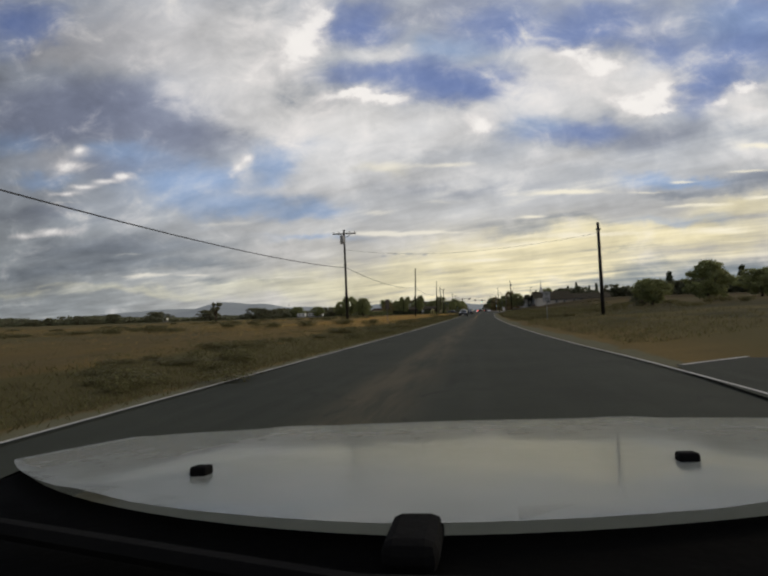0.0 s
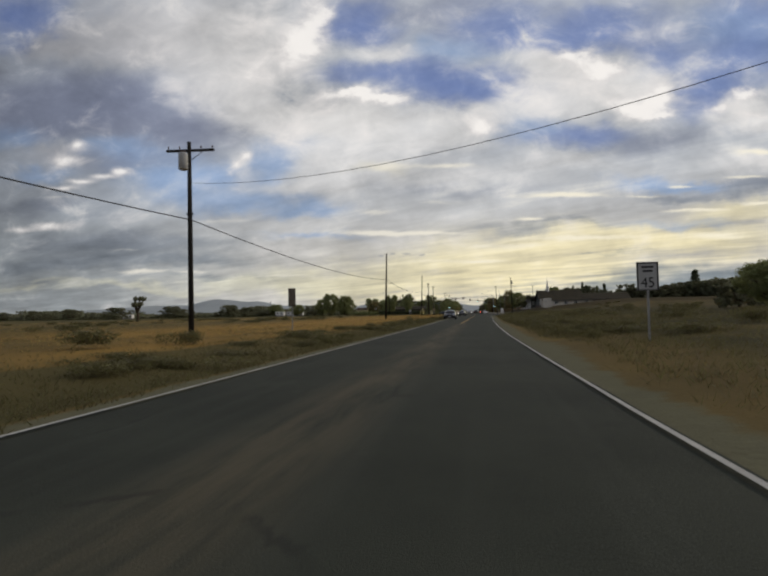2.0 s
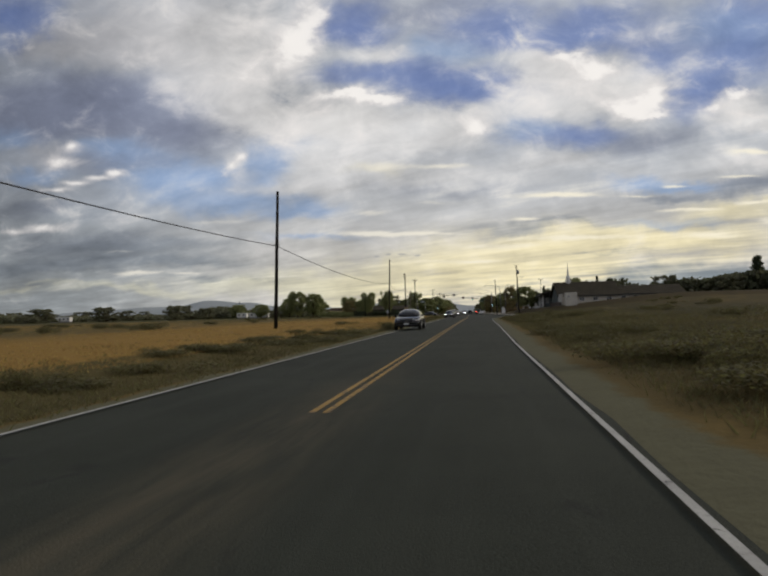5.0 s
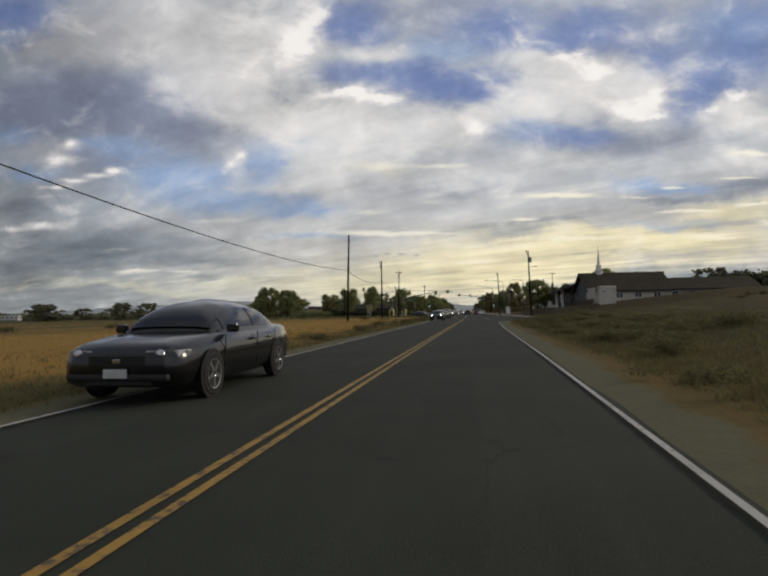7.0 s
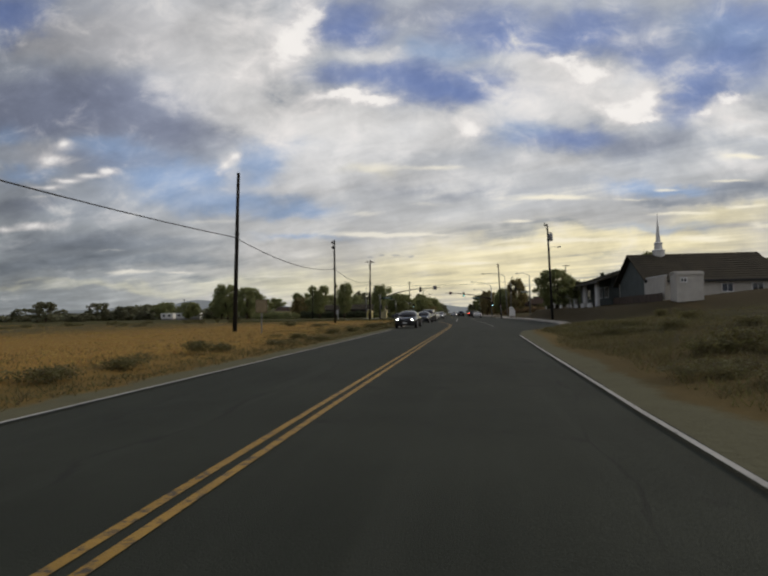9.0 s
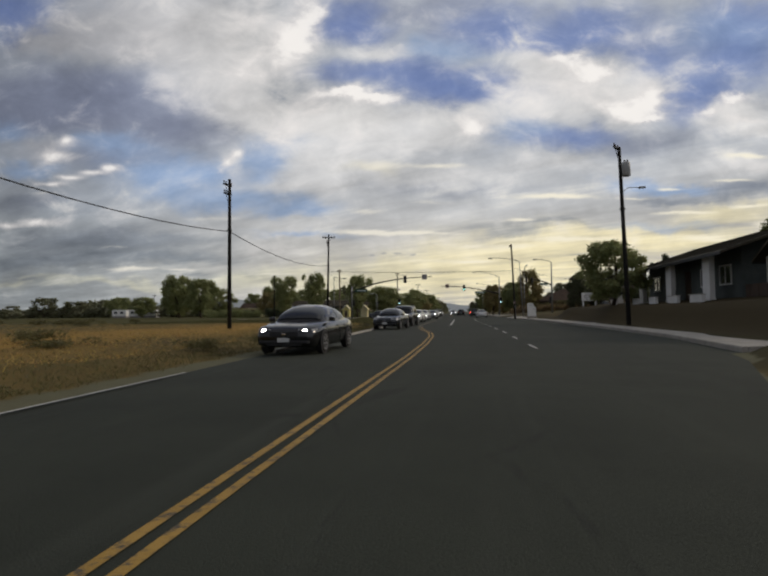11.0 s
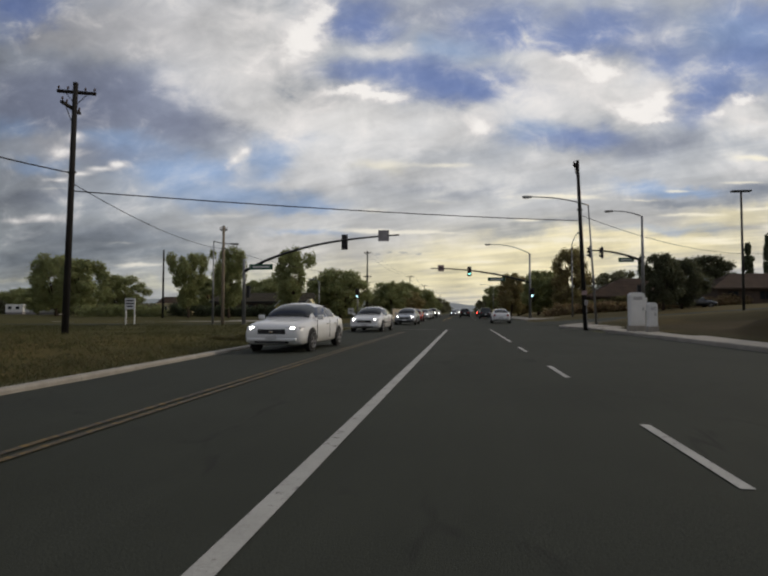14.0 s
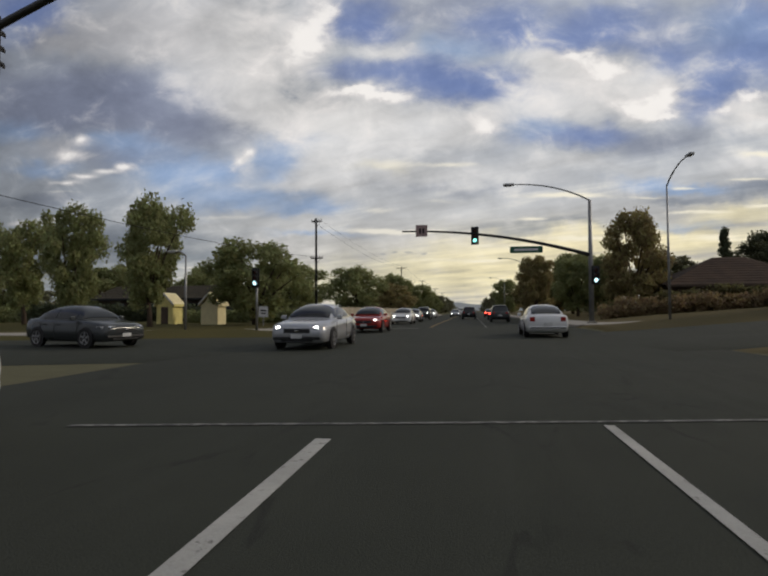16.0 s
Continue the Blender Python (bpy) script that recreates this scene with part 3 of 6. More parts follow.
def prism(outline, x0, x1, axis="x"):
    """Extrudes an outline of (p, q) pairs: along x it stands in y, z; along y in x, z; along z in x, y."""
    bm = bmesh.new()

    def at(p, q, d):
        return {"x": (d, p, q), "y": (p, d, q), "z": (p, q, d)}[axis]

    r0 = [bm.verts.new(at(p, q, x0)) for p, q in outline]
    r1 = [bm.verts.new(at(p, q, x1)) for p, q in outline]
    k = len(outline)
    for i in range(k):
        bm.faces.new((r0[i], r0[(i + 1) % k], r1[(i + 1) % k], r1[i]))
    bm.faces.new(r0[::-1])
    bm.faces.new(r1)
    return bm


def smooth01(v):
    v = min(1.0, max(0.0, v))
    return v * v * (3 - 2 * v)


def along(table, y):
    """Linear reading of a table of (y, value) pairs."""
    if y <= table[0][0]:
        return table[0][1]
    for (y0, v0), (y1, v1) in zip(table, table[1:]):
        if y <= y1:
            return v0 + (v1 - v0) * (y - y0) / (y1 - y0)
    return table[-1][1]


# ---------------------------------------------------------------- plan of the road
LEFT_LINE = [(-60, -5.0), (5, -5.05), (37, -4.68), (75, -4.68), (122, -4.95), (146, -5.1), (165, -5.25), (184, -5.55), (200, -5.9), (216, -6.5), (232, -7.3), (246, -8.2), (256, -8.4), (275, -8.9), (300, -9.2), (1500, -33.2)]
RIGHT_LINE = [(-60, 3.4), (8, 3.2), (13, 3.0), (17, 2.66), (25, 2.2), (38, 1.76), (46, 1.58), (58, 1.38), (75, 1.34), (97, 1.5), (123, 1.92), (146, 2.14), (158, 2.42), (170, 2.75), (176, 3.6), (186, 7.4), (194, 8.3), (205, 8.5), (232, 8.1), (246, 7.2), (252, 6.6), (258, 6.2), (276, 5.6), (300, 5.2), (1500, -18.8)]
MIDDLE = [(78, -1.72), (122, -1.72), (146, -1.66), (184, -1.44), (190, -1.5), (196, -1.68), (201, -2.1), (206, -2.9), (211, -3.55), (218, -4.05), (232, -4.3), (246, -4.35)]


def road_left(y):
    return along(LEFT_LINE, y) - 0.16


def road_right(y):
    return along(RIGHT_LINE, y) + (0.14 if y < 172 else 0.0)


def cross_y(x):
    """Middle of the cross street, which meets the road at a slant."""
    return 267.0 + 0.33 * x


def cross_rise(x, y):
    """The cross street climbs towards the east."""
    return 0.062 * max(0.0, min(x, 48.0) - 5.0) * smooth01((y - 249) / 8) * smooth01((345 - y) / 25)


def land(x, y):
    """Height of the ground."""
    z = 0.0
    l, r = road_left(y) - x, x - road_right(y)
    if max(l, r) < 0.15 or (0 < r < 0.9 and 186 < y < 250):
        return cross_rise(x, y) - 0.06
    if l > 0:
        z = -0.02 + 0.22 * smooth01((l - 0.4) / 5.0)
        rough = 0.09 * smooth01(l / 4)
    else:
        k = 0.045 + 0.06 * smooth01((y - 150) / 40) * smooth01((256 - y) / 12)
        rise = 0.42 * smooth01((r - 0.6) / 6.0)
        if y > 180:
            rise = 0.15 + 0.25 * smooth01(r / 5)
        steep = 1.15 * smooth01((r - 2.3) / 1.5) * smooth01((y - 182) / 8) * smooth01((243 - y) / 6)
        z = rise + steep + min(k * max(0.0, r - 5.0), 2.4) * smooth01((900 - y) / 500)
        rough = 0.07 * smooth01(r / 3)
        if y > 250:
            z = 0.10 + 0.2 * smooth01(r / 8)
            rough = 0.02
    far = smooth01((abs(x) - 120) / 300)
    z += rough * (noise.noise((x * 0.35, y * 0.22, 0.0)) + 0.5 * noise.noise((x * 1.1, y * 0.8, 3.0)))
    z += 1.2 * far * noise.noise((x * 0.004, y * 0.004, 7.0))
    z += cross_rise(x, y)
    d = abs(y - cross_y(x))
    if d < 9.0 and -140 < x < 140:
        z = cross_rise(x, y) - 0.06 + (z - cross_rise(x, y) + 0.06) * smooth01((d - 7.4) / 1.6)
    if x > 2.5 and -16 < y < 14:
        f = smooth01((y + 16) / 2.0) * smooth01((14 + 0.3 * (x - 3) - y) / 1.0)
        z = z * (1 - f) - 0.05 * f
    return z


# ---------------------------------------------------------------- ground, road, kerbs
def build_ground():
    xs = [-3500, -2000, -1200, -700, -450, -320, -240, -180, -140, -110, -90, -75, -62, -52, -44, -37, -31, -26, -22, -18.5, -15.5, -13]
    xs += [-11.5 + 0.5 * i for i in range(13)] + [-5.0, -3.0, -1.0, 0.5] + [1.5 + 0.5 * i for i in range(30)]
    xs += [17, 18.5, 20, 22, 25, 29, 34, 40, 48, 58, 70, 85, 105, 130, 160, 200, 260, 340, 450, 700, 1200, 2000, 3500]
    ys = [-300, -120, -60] + [-40 + 2.0 * i for i in range(175)] + [315, 325, 340, 360, 390, 430, 480, 560, 660, 800, 1000, 1400, 2000, 3000, 4200]
    verts, bare, verge = [], [], []
    for y in ys:
        for x in xs:
            verts.append((x, y, land(x, y)))
            l, r = road_left(y) - x, x - road_right(y)
            width = 0.42 + 0.45 * smooth01((y - 80) / 40) if l > 0 else 0.85 + 0.5 * noise.noise((y * 0.11, 4.0, 0.0))
            b = 1.0 - max(0.0, max(l, r)) / width * 0.62
            if y > 176 and r > 0:
                b = 0.0
            if x < -8 and 252 < y < 262 and x > -13:
                b = 0.9
            bare.append(min(1.0, max(0.0, b)))
            strip = smooth01((l - 0.2) / 0.6) * smooth01((5.2 - l) / 2.2)
            verge.append(strip * (1.0 - 0.62 * smooth01((y - 85) / 35)))
    nx = len(xs)
    faces = [(j * nx + i, j * nx + i + 1, (j + 1) * nx + i + 1, (j + 1) * nx + i) for j in range(len(ys) - 1) for i in range(nx - 1)]
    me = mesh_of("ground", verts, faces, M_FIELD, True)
    me.attributes.new("verge", "FLOAT", "POINT").data.foreach_set("value", verge)
    me.attributes.new("bare", "FLOAT", "POINT").data.foreach_set("value", bare)
    return tagged(new("ground", me), "dry golden field with bare dirt verges beside the road", "ground", kind="structure")


def build_road():
    ys = [-60 + 2.0 * i for i in range(190)] + [330, 360, 400, 500, 700, 1000, 1500]
    verts, faces = [], []
    cols = 9
    for y in ys:
        a, b = road_left(y), road_right(y)
        wob_l, wob_r = 0.10 * noise.noise((y * 0.9, 1.0, 0.0)), 0.10 * noise.noise((y * 0.9, 9.0, 0.0)) * (1 if y < 170 else 0)
        for k in range(cols):
            s = k / (cols - 1)
            x = a + wob_l + (b + wob_r - a - wob_l) * s
            verts.append((x, y, cross_rise(x, y) - 0.03 * (2 * s - 1) ** 4))
    for j in range(len(ys) - 1):
        for k in range(cols - 1):
            i = j * cols + k
            faces.append((i, i + 1, i + cols + 1, i + cols))
    road = tagged(new("road", mesh_of("road", verts, faces, M_ASPHALT, True)), "dark worn asphalt two-lane road widening at a junction", "road", kind="structure")
    # cross street at the signals
    verts, faces = [], []
    xs = [-160 + 4.0 * i for i in range(39)] + [-5 + 1.0 * i for i in range(8)] + [4 + 4.0 * i for i in range(40)]
    for x in xs:
        for s in (-7.1, -6.6, -3.0, 0.0, 3.0, 6.6, 7.1):
            verts.append((x, cross_y(x) + s, cross_rise(x, cross_y(x) + s) + (-0.014 if abs(s) < 5 else -0.03 if abs(s) < 7 else -0.25)))
    for j in range(len(xs) - 1):
        for k in range(6):
            i = j * 7 + k
            faces.append((i, i + 7, i + 8, i + 1))
    tagged(new("cross_street", mesh_of("cross_street", verts, faces, M_ASPHALT, True)), "dark asphalt cross street at the signals", "road", kind="structure")
    # side road that joins at the start
    bm = bmesh.new()
    ring = [(2.6, -14), (3.1, 10), (3.3, 11.6), (5.9, 13.8), (12, 15.6), (60, 27), (60, 14), (14, 3), (8, -2), (5, -14)]
    bm.faces.new([bm.verts.new((x, y, 0.006)) for x, y in ring])
    tagged(part("side_road", bm, M_ASPHALT), "asphalt side road joining the road at a junction", "road", kind="structure")
    return road


def stripe(name, pts, width, material, z=0.008, parent=None):
    """Road paint along a line of (x, y) points."""
    verts = []
    for i, (x, y) in enumerate(pts):
        a, b = Vector(pts[max(i - 1, 0)]), Vector(pts[min(i + 1, len(pts) - 1)])
        d = (b - a).normalized()
        nrm = Vector((-d.y, d.x)) * width / 2
        w = 1 + 0.06 * noise.noise((x, y * 0.7, 2.0))
        verts += [(x + nrm.x * w, y + nrm.y * w, z), (x - nrm.x * w, y - nrm.y * w, z)]
    faces = [(2 * i, 2 * i + 2, 2 * i + 3, 2 * i + 1) for i in range(len(pts) - 1)]
    return new(name, mesh_of(name, verts, faces, material))


def build_markings():
    def tag(ob, label):
        return tagged(ob, label, "road marking", kind="structure")

    tag(stripe("left_edge_line", [(along(LEFT_LINE, y), y) for y in range(-60, 182, 2)], 0.068, M_WHITE_LINE), "worn white edge line along the asphalt")
    tag(stripe("right_edge_line", [(along(RIGHT_LINE, y), y) for y in range(-60, 170, 2)], 0.068, M_WHITE_LINE), "white edge line along the asphalt")
    for s in (-0.088, 0.088):
        tag(stripe("centre_line", [(along(MIDDLE, y) + s, y) for y in range(84, 212, 1)], 0.082, M_YELLOW_LINE), "double yellow centre line on the asphalt")
        tag(stripe("centre_line", [(along(MIDDLE, y) + s, y) for y in range(211, 247, 1)], 0.082, M_YELLOW_WORN), "rubbed-off double yellow line before the signals")
    tag(stripe("turn_lane_line", [(-1.53, 217), (-1.74, 229), (-2.12, 250)], 0.15, M_WHITE_LINE), "broad white line beside the turning lane")
    tag(stripe("lane_line", [(0.98, 236.6), (0.78, 244), (0.57, 251)], 0.11, M_WHITE_LINE), "white lane line before the signals")
    tag(stripe("stop_line", [(-4.9, 250.2), (0.57, 251.2), (5.6, 252.2)], 0.09, M_WHITE_WORN), "thin white limit line at the signals")
    tag(stripe("stop_line", [(-8.4, 282.0), (-4.9, 282.6)], 0.3, M_WHITE_LINE), "white stop line beyond the cross street")
    tag(stripe("side_road_line", [(3.4, 11.55), (5.9, 13.65), (12, 15.4), (40, 22)], 0.12, M_WHITE_LINE, 0.012), "white edge line of the side road")
    y = 187.3
    while y < 234:
        x = along([(185, 2.2), (200, 1.98), (209, 1.75), (220, 1.40), (236, 0.98)], y)
        tag(stripe("lane_dash", [(x, y), (x - 0.05, y + 2.13)], 0.10, M_WHITE_LINE), "white lane dash on the asphalt")
        y += 6.3
    for k in range(10):
        y = 286 + 7.32 * k
        tag(stripe("lane_dash", [(0.3 - 0.02 * (y - 250), y), (0.26 - 0.02 * (y - 250), y + 2.13)], 0.12, M_WHITE_LINE), "white lane dash on the asphalt")
    tag(stripe("centre_line", [(-4.2 - 0.02 * (y - 280), y) for y in range(284, 520, 6)], 0.14, M_YELLOW_LINE), "yellow centre line beyond the signals")


def kerb_run(name, pts, label, walk_width=0.0, rise=0.145):
    """A concrete kerb in separate stones along a line, with a pavement behind it on its right-hand side."""
    thing = base(name, Matrix(), label, "kerb", kind="structure")
    for (x0, y0), (x1, y1) in zip(pts, pts[1:]):
        d = Vector((x1 - x0, y1 - y0))
        n_stones = max(1, round(d.length / 2.4))
        for k in range(n_stones):
            a, b = Vector((x0, y0)) + d * (k / n_stones), Vector((x0, y0)) + d * ((k + 1) / n_stones - 0.012 / max(0.5, d.length / n_stones) / n_stones)
            side = Vector((d.y, -d.x)).normalized()
            prof = [(0.0, -0.1), (0.0, rise - 0.04), (0.025, rise - 0.005), (0.15, rise), (0.15, -0.1)]
            bm = bmesh.new()
            ends = [[bm.verts.new((p.x + side.x * o, p.y + side.y * o, z + cross_rise(p.x, p.y))) for o, z in prof] for p in (a, b)]
            for i in range(5):
                bm.faces.new((ends[0][i], ends[0][(i + 1) % 5], ends[1][(i + 1) % 5], ends[1][i]))
            bm.faces.new(ends[0])
            bm.faces.new(ends[1][::-1])
            part("kerb_stone", bm, M_CONCRETE, thing)
            if walk_width:
                bm = bmesh.new()
                q = [a + side * 0.16, b + side * 0.16, b + side * (0.16 + walk_width), a + side * (0.16 + walk_width)]
                lo = [bm.verts.new((p.x, p.y, -0.1)) for p in q]
                hi = [bm.verts.new((p.x, p.y, z + cross_rise(p.x, p.y))) for p, z in zip(q, (0.142, 0.142, 0.20, 0.20))]
                for i in range(4):
                    bm.faces.new((lo[i], lo[(i + 1) % 4], hi[(i + 1) % 4], hi[i]))
                bm.faces.new(hi)
                bm.faces.new(lo[::-1])
                part("paving_slab", bm, M_CONCRETE, thing)
    return thing


def arc(cx, cy, r, a0, a1, n=6):
    return [(cx + r * math.cos(radians(a0 + (a1 - a0) * i / n)), cy + r * math.sin(radians(a0 + (a1 - a0) * i / n))) for i in range(n + 1)]


build_ground()
build_road()
build_markings()
# walking along the road the pavement lies on the right
kerb_run("kerb_east", [(road_right(y), y) for y in (186, 194, 205, 218, 232, 246, 252)] + arc(9.6, 255.5, 4.2, 205, 110, 5) + [(16, 261.2), (40, 269)], "pale concrete kerb and pavement at the junction", 1.6)
kerb_run("kerb_east", [(40, 289.5), (14, 281.0)] + arc(10.5, 286.0, 5.0, 275, 190, 5) + [(road_right(y), y) for y in (296, 320, 350, 400)], "pale concrete kerb beyond the cross street", 1.5)
kerb_run("kerb_west", [(road_left(y), y) for y in (400, 350, 320, 300, 285)] + arc(-14.0, 279.0, 4.6, 20, -60, 5) + [(-22, 268.4), (-40, 262.4)], "concrete kerb beyond the cross street", 1.3)
kerb_run("kerb_west", [(-30, 249.5), (-16, 254.2)] + arc(-13.5, 249.5, 4.8, 70, 10, 4) + [(road_left(y), y) for y in (244, 236, 226, 216, 206, 196, 186)], "low pale concrete kerb along the field", rise=0.06)


# ---------------------------------------------------------------- hills far off
def hill_range(name, y, x0, x1, height, seed, low):
    thing = base(name, Matrix(), "hills far behind the fields, pale blue-grey with painted haze", "hills", kind="structure")
    n_cols = 90
    bm = bmesh.new()
    rows = []
    for i in range(n_cols):
        x = x0 + (x1 - x0) * i / (n_cols - 1)
        h = low + height * (0.55 + 0.6 * noise.fractal((x * 0.0011, seed, 0.0), 1.0, 2.0, 4)) * math.sin(math.pi * i / (n_cols - 1)) ** 0.6
        rows.append([bm.verts.new((x, y - 500, -3)), bm.verts.new((x, y - 150, max(1, h * 0.6))), bm.verts.new((x, y, max(2, h))), bm.verts.new((x, y + 400, -3))])
    for a, b in zip(rows, rows[1:]):
        for k in range(3):
            bm.faces.new((a[k], a[k + 1], b[k + 1], b[k]))
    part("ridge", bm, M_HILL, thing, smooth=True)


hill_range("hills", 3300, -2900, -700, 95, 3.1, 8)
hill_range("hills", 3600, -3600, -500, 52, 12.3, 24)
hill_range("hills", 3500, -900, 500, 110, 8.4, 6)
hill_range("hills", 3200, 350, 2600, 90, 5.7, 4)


# ---------------------------------------------------------------- poles, wires, signals, lamps, signs
def insulator(x, y, z):
    bm = lathe([(0.012, 0), (0.012, 0.05), (0.045, 0.06), (0.05, 0.09), (0.03, 0.10), (0.042, 0.13), (0.02, 0.17)], 8)
    bmesh.ops.translate(bm, verts=bm.verts[:], vec=(x, y, z))
    return bm


def utility_pole(x, y, z, height, arms=(), tank=None, lean=(0.0, 0.0), clamp=None, label="", wood=None):
    """A round wooden pole. arms: (height, half length, turn in degrees); tank: (height, side)."""
    thing = base("utility_pole", pose(x, y, z, lean[0], lean[1], 0), label or "dark weathered wooden utility pole standing in dry grass", "utility pole", "utility poles")
    part("shaft", tube([(0, 0, -0.3), (0, 0, height * 0.5), (0, 0, height)], [0.142, 0.122, 0.095], 12), wood or M_POLE, thing, smooth=True)
    part("cap", tube([(0, 0, height), (0, 0, height + 0.05)], [0.112, 0.09], 12), M_DARK_STEEL, thing)
    for h, half, turn in arms:
        m = Matrix.Rotation(radians(turn), 4, "Z")
        bm = box(-half, half, 0.10, 0.21, h - 0.06, h + 0.06, 0.008)
        bm.transform(m)
        arm = part("crossarm", bm, M_POLE, thing)
        for s in (-1, 1):
            bm = tube([(s * half * 0.55, 0.15, h - 0.05), (0, 0.12, h - 0.55)], 0.018, 5)
            bm.transform(m)
            part("brace", bm, M_DARK_STEEL, arm)
        for s in (-0.92, -0.45, 0.45, 0.92):
            bm = insulator(s * half, 0.155, h + 0.06)
            bm.transform(m)
            part("insulator", bm, M_CERAMIC, arm)
    if tank:
        h, side = tank
        bm = lathe([(0.20, 0), (0.235, 0.03), (0.235, 0.78), (0.215, 0.84), (0.10, 0.90)], 16)
        bmesh.ops.translate(bm, verts=bm.verts[:], vec=(side[0] * 0.42, side[1] * 0.42, h))
        t = part("transformer", bm, M_TANK, thing, "grey drum-shaped transformer", True)
        for k in (-0.09, 0.09):
            part("bushing", insulator(side[0] * 0.42 + k, side[1] * 0.42, h + 0.84), M_CERAMIC, t)
        part("bracket", box(min(0, side[0] * .3) - .03, max(0, side[0] * .3) + .03, min(0, side[1] * .3) - .03, max(0, side[1] * .3) + .03, h + 0.3, h + 0.42), M_DARK_STEEL, t)
    if clamp:
        part("cable_clamp", box(-0.17, 0.17, -0.05, 0.05, clamp - 0.05, clamp + 0.05, 0.01), M_DARK_STEEL, thing)
    return thing


def wire(pts, radius, sag, label="black overhead cable hanging between the poles"):
    """A hanging cable through a row of supports, one thing."""
    bm = bmesh.new()
    line = []
    for a, b in zip(pts, pts[1:]):
        a, b = Vector(a), Vector(b)
        n_seg = 14
        for i in range(n_seg + (1 if b == Vector(pts[-1]) else 0)):
            s = i / n_seg
            line.append(a.lerp(b, s) - Vector((0, 0, sag * 4 * s * (1 - s))))
    add_tube(bm, line, radius, 6)
    tagged(part("overhead_cable", bm, M_CABLE, smooth=True), label, "cable", "overhead cables")


PX = -14.45
utility_pole(PX, -1.0, 0.2, 10.0, [(9.75, 1.2, 0)], clamp=6.4)
utility_pole(PX, 57.8, 0.2, 9.9, [(9.55, 1.25, 8)], tank=(8.4, (-0.25, -1.0)), lean=(0, -0.6), clamp=6.2, label="wooden utility pole with a crossarm and a grey transformer")
utility_pole(-14.37, 117.0, 0.2, 10.1, clamp=6.2, lean=(0, 1.6))
utility_pole(-14.6, 173.2, 0.25, 10.1, clamp=6.2, lean=(0, 1.6))
utility_pole(-15.65, 204.8, 0.2, 9.9, [(9.6, 0.45, 80), (9.0, 0.4, 80)], clamp=6.5, label="wooden utility pole with two short crossarms")
utility_pole(-16.85, 235.3, 0.15, 10.4, [(10.1, 0.75, 20), (9.4, 0.7, 100)], clamp=6.7, lean=(0, 1.2), label="wooden utility pole with two short crossarms")
utility_pole(8.2, 42.8, 0.85, 6.35, lean=(0, -0.6), clamp=5.9, label="plain dark wooden pole on a bare dirt slope")
side_pole = utility_pole(9.5, 205.0, 0.55, 10.4, [(10.45, 0.5, 60)], tank=(8.6, (0.6, -0.8)), lean=(0, -1.5), clamp=6.7, label="wooden utility pole with a transformer beside the bank")
part("lamp_bracket", tube([(0, 0, 7.7), (0.35, -0.1, 7.95), (0.95, -0.25, 7.9)], 0.025, 6), M_STEEL, side_pole)
part("bracket_lamp", box(0.9, 1.3, -0.36, -0.18, 7.82, 7.94, 0.03), M_TANK, side_pole)
corner_pole = utility_pole(6.4, 251.4, 0.25, 10.4, [(10.1, 0.4, 70)], clamp=7.3, lean=(0, -2.0), label="dark wooden utility pole on the junction corner")
part("pole_sign", box(-0.16, 0.16, -0.17, -0.155, 1.95, 2.22, 0.01), M_SIGN_FADED, corner_pole, "small faded pink plate")
box_part = part("meter_box", box(-0.02, 0.16, -0.27, -0.12, 1.30, 1.62, 0.02), M_TANK, corner_pole, "grey meter box")
part("box_lid", box(0.0, 0.14, -0.285, -0.27, 1.33, 1.59, 0.01), M_SIGN_BACK, box_part)
part("conduit", tube([(0.08, -0.16, -0.1), (0.08, -0.16, 1.3)], 0.025, 6), M_STEEL, corner_pole)
utility_pole(-16.3, 297, 0.1, 10.0, [(9.75, 0.5, 0), (6.2, 0.6, 0)], label="wooden utility pole with crossarms beside the street")
for y in (369, 425, 490, 560):
    utility_pole(-16.8 - 0.02 * (y - 297), y, 0.0, 11.0, [(10.7, 1.1, 0)], label="wooden utility pole with a crossarm far along the street")
utility_pole(-20.6, 257.7, 0.05, 8.0, [(7.75, 0.3, 30)], clamp=6.2, label="pale weathered wooden pole at the field corner", wood=M_PALE_POLE)
utility_pole(-40.3, 282, 0.1, 8.9, label="bare brown wooden pole beside the lawn")
utility_pole(-42.0, 330, 0.1, 9.6, label="plain wooden pole behind the trees")
utility_pole(-150.0, 420, 0.1, 10.5, [(10.2, 1.0, 40)], label="wooden utility pole far across the field")

LOW = [(PX, -60, 6.2), (PX, -1.0, 5.75), (PX, 57.8, 6.1), (-14.2, 117.0, 6.3), (-14.6, 173.2, 6.25), (-15.65, 204.8, 6.65), (-16.85, 235.3, 6.85)]
wire(LOW, 0.026, 0.75)
wire([(-16.85, 235.3, 6.1), (6.1, 251.6, 6.9)], 0.026, 0.15, "thick black cable spanning the road between poles")
wire([(6.1, 251.6, 7.3), (24, 268, 6.2), (60, 280, 6.0)], 0.016, 0.7, "thin cable running along the cross street")
wire([(-16.85, 235.3, 6.5), (-20.6, 257.7, 6.2), (-16.3, 297, 6.4)], 0.016, 0.5)
wire([(PX, 57.8, 8.0), (8.2, 42.8, 6.5)], 0.010, 0.9, "thin wire crossing high over the road")
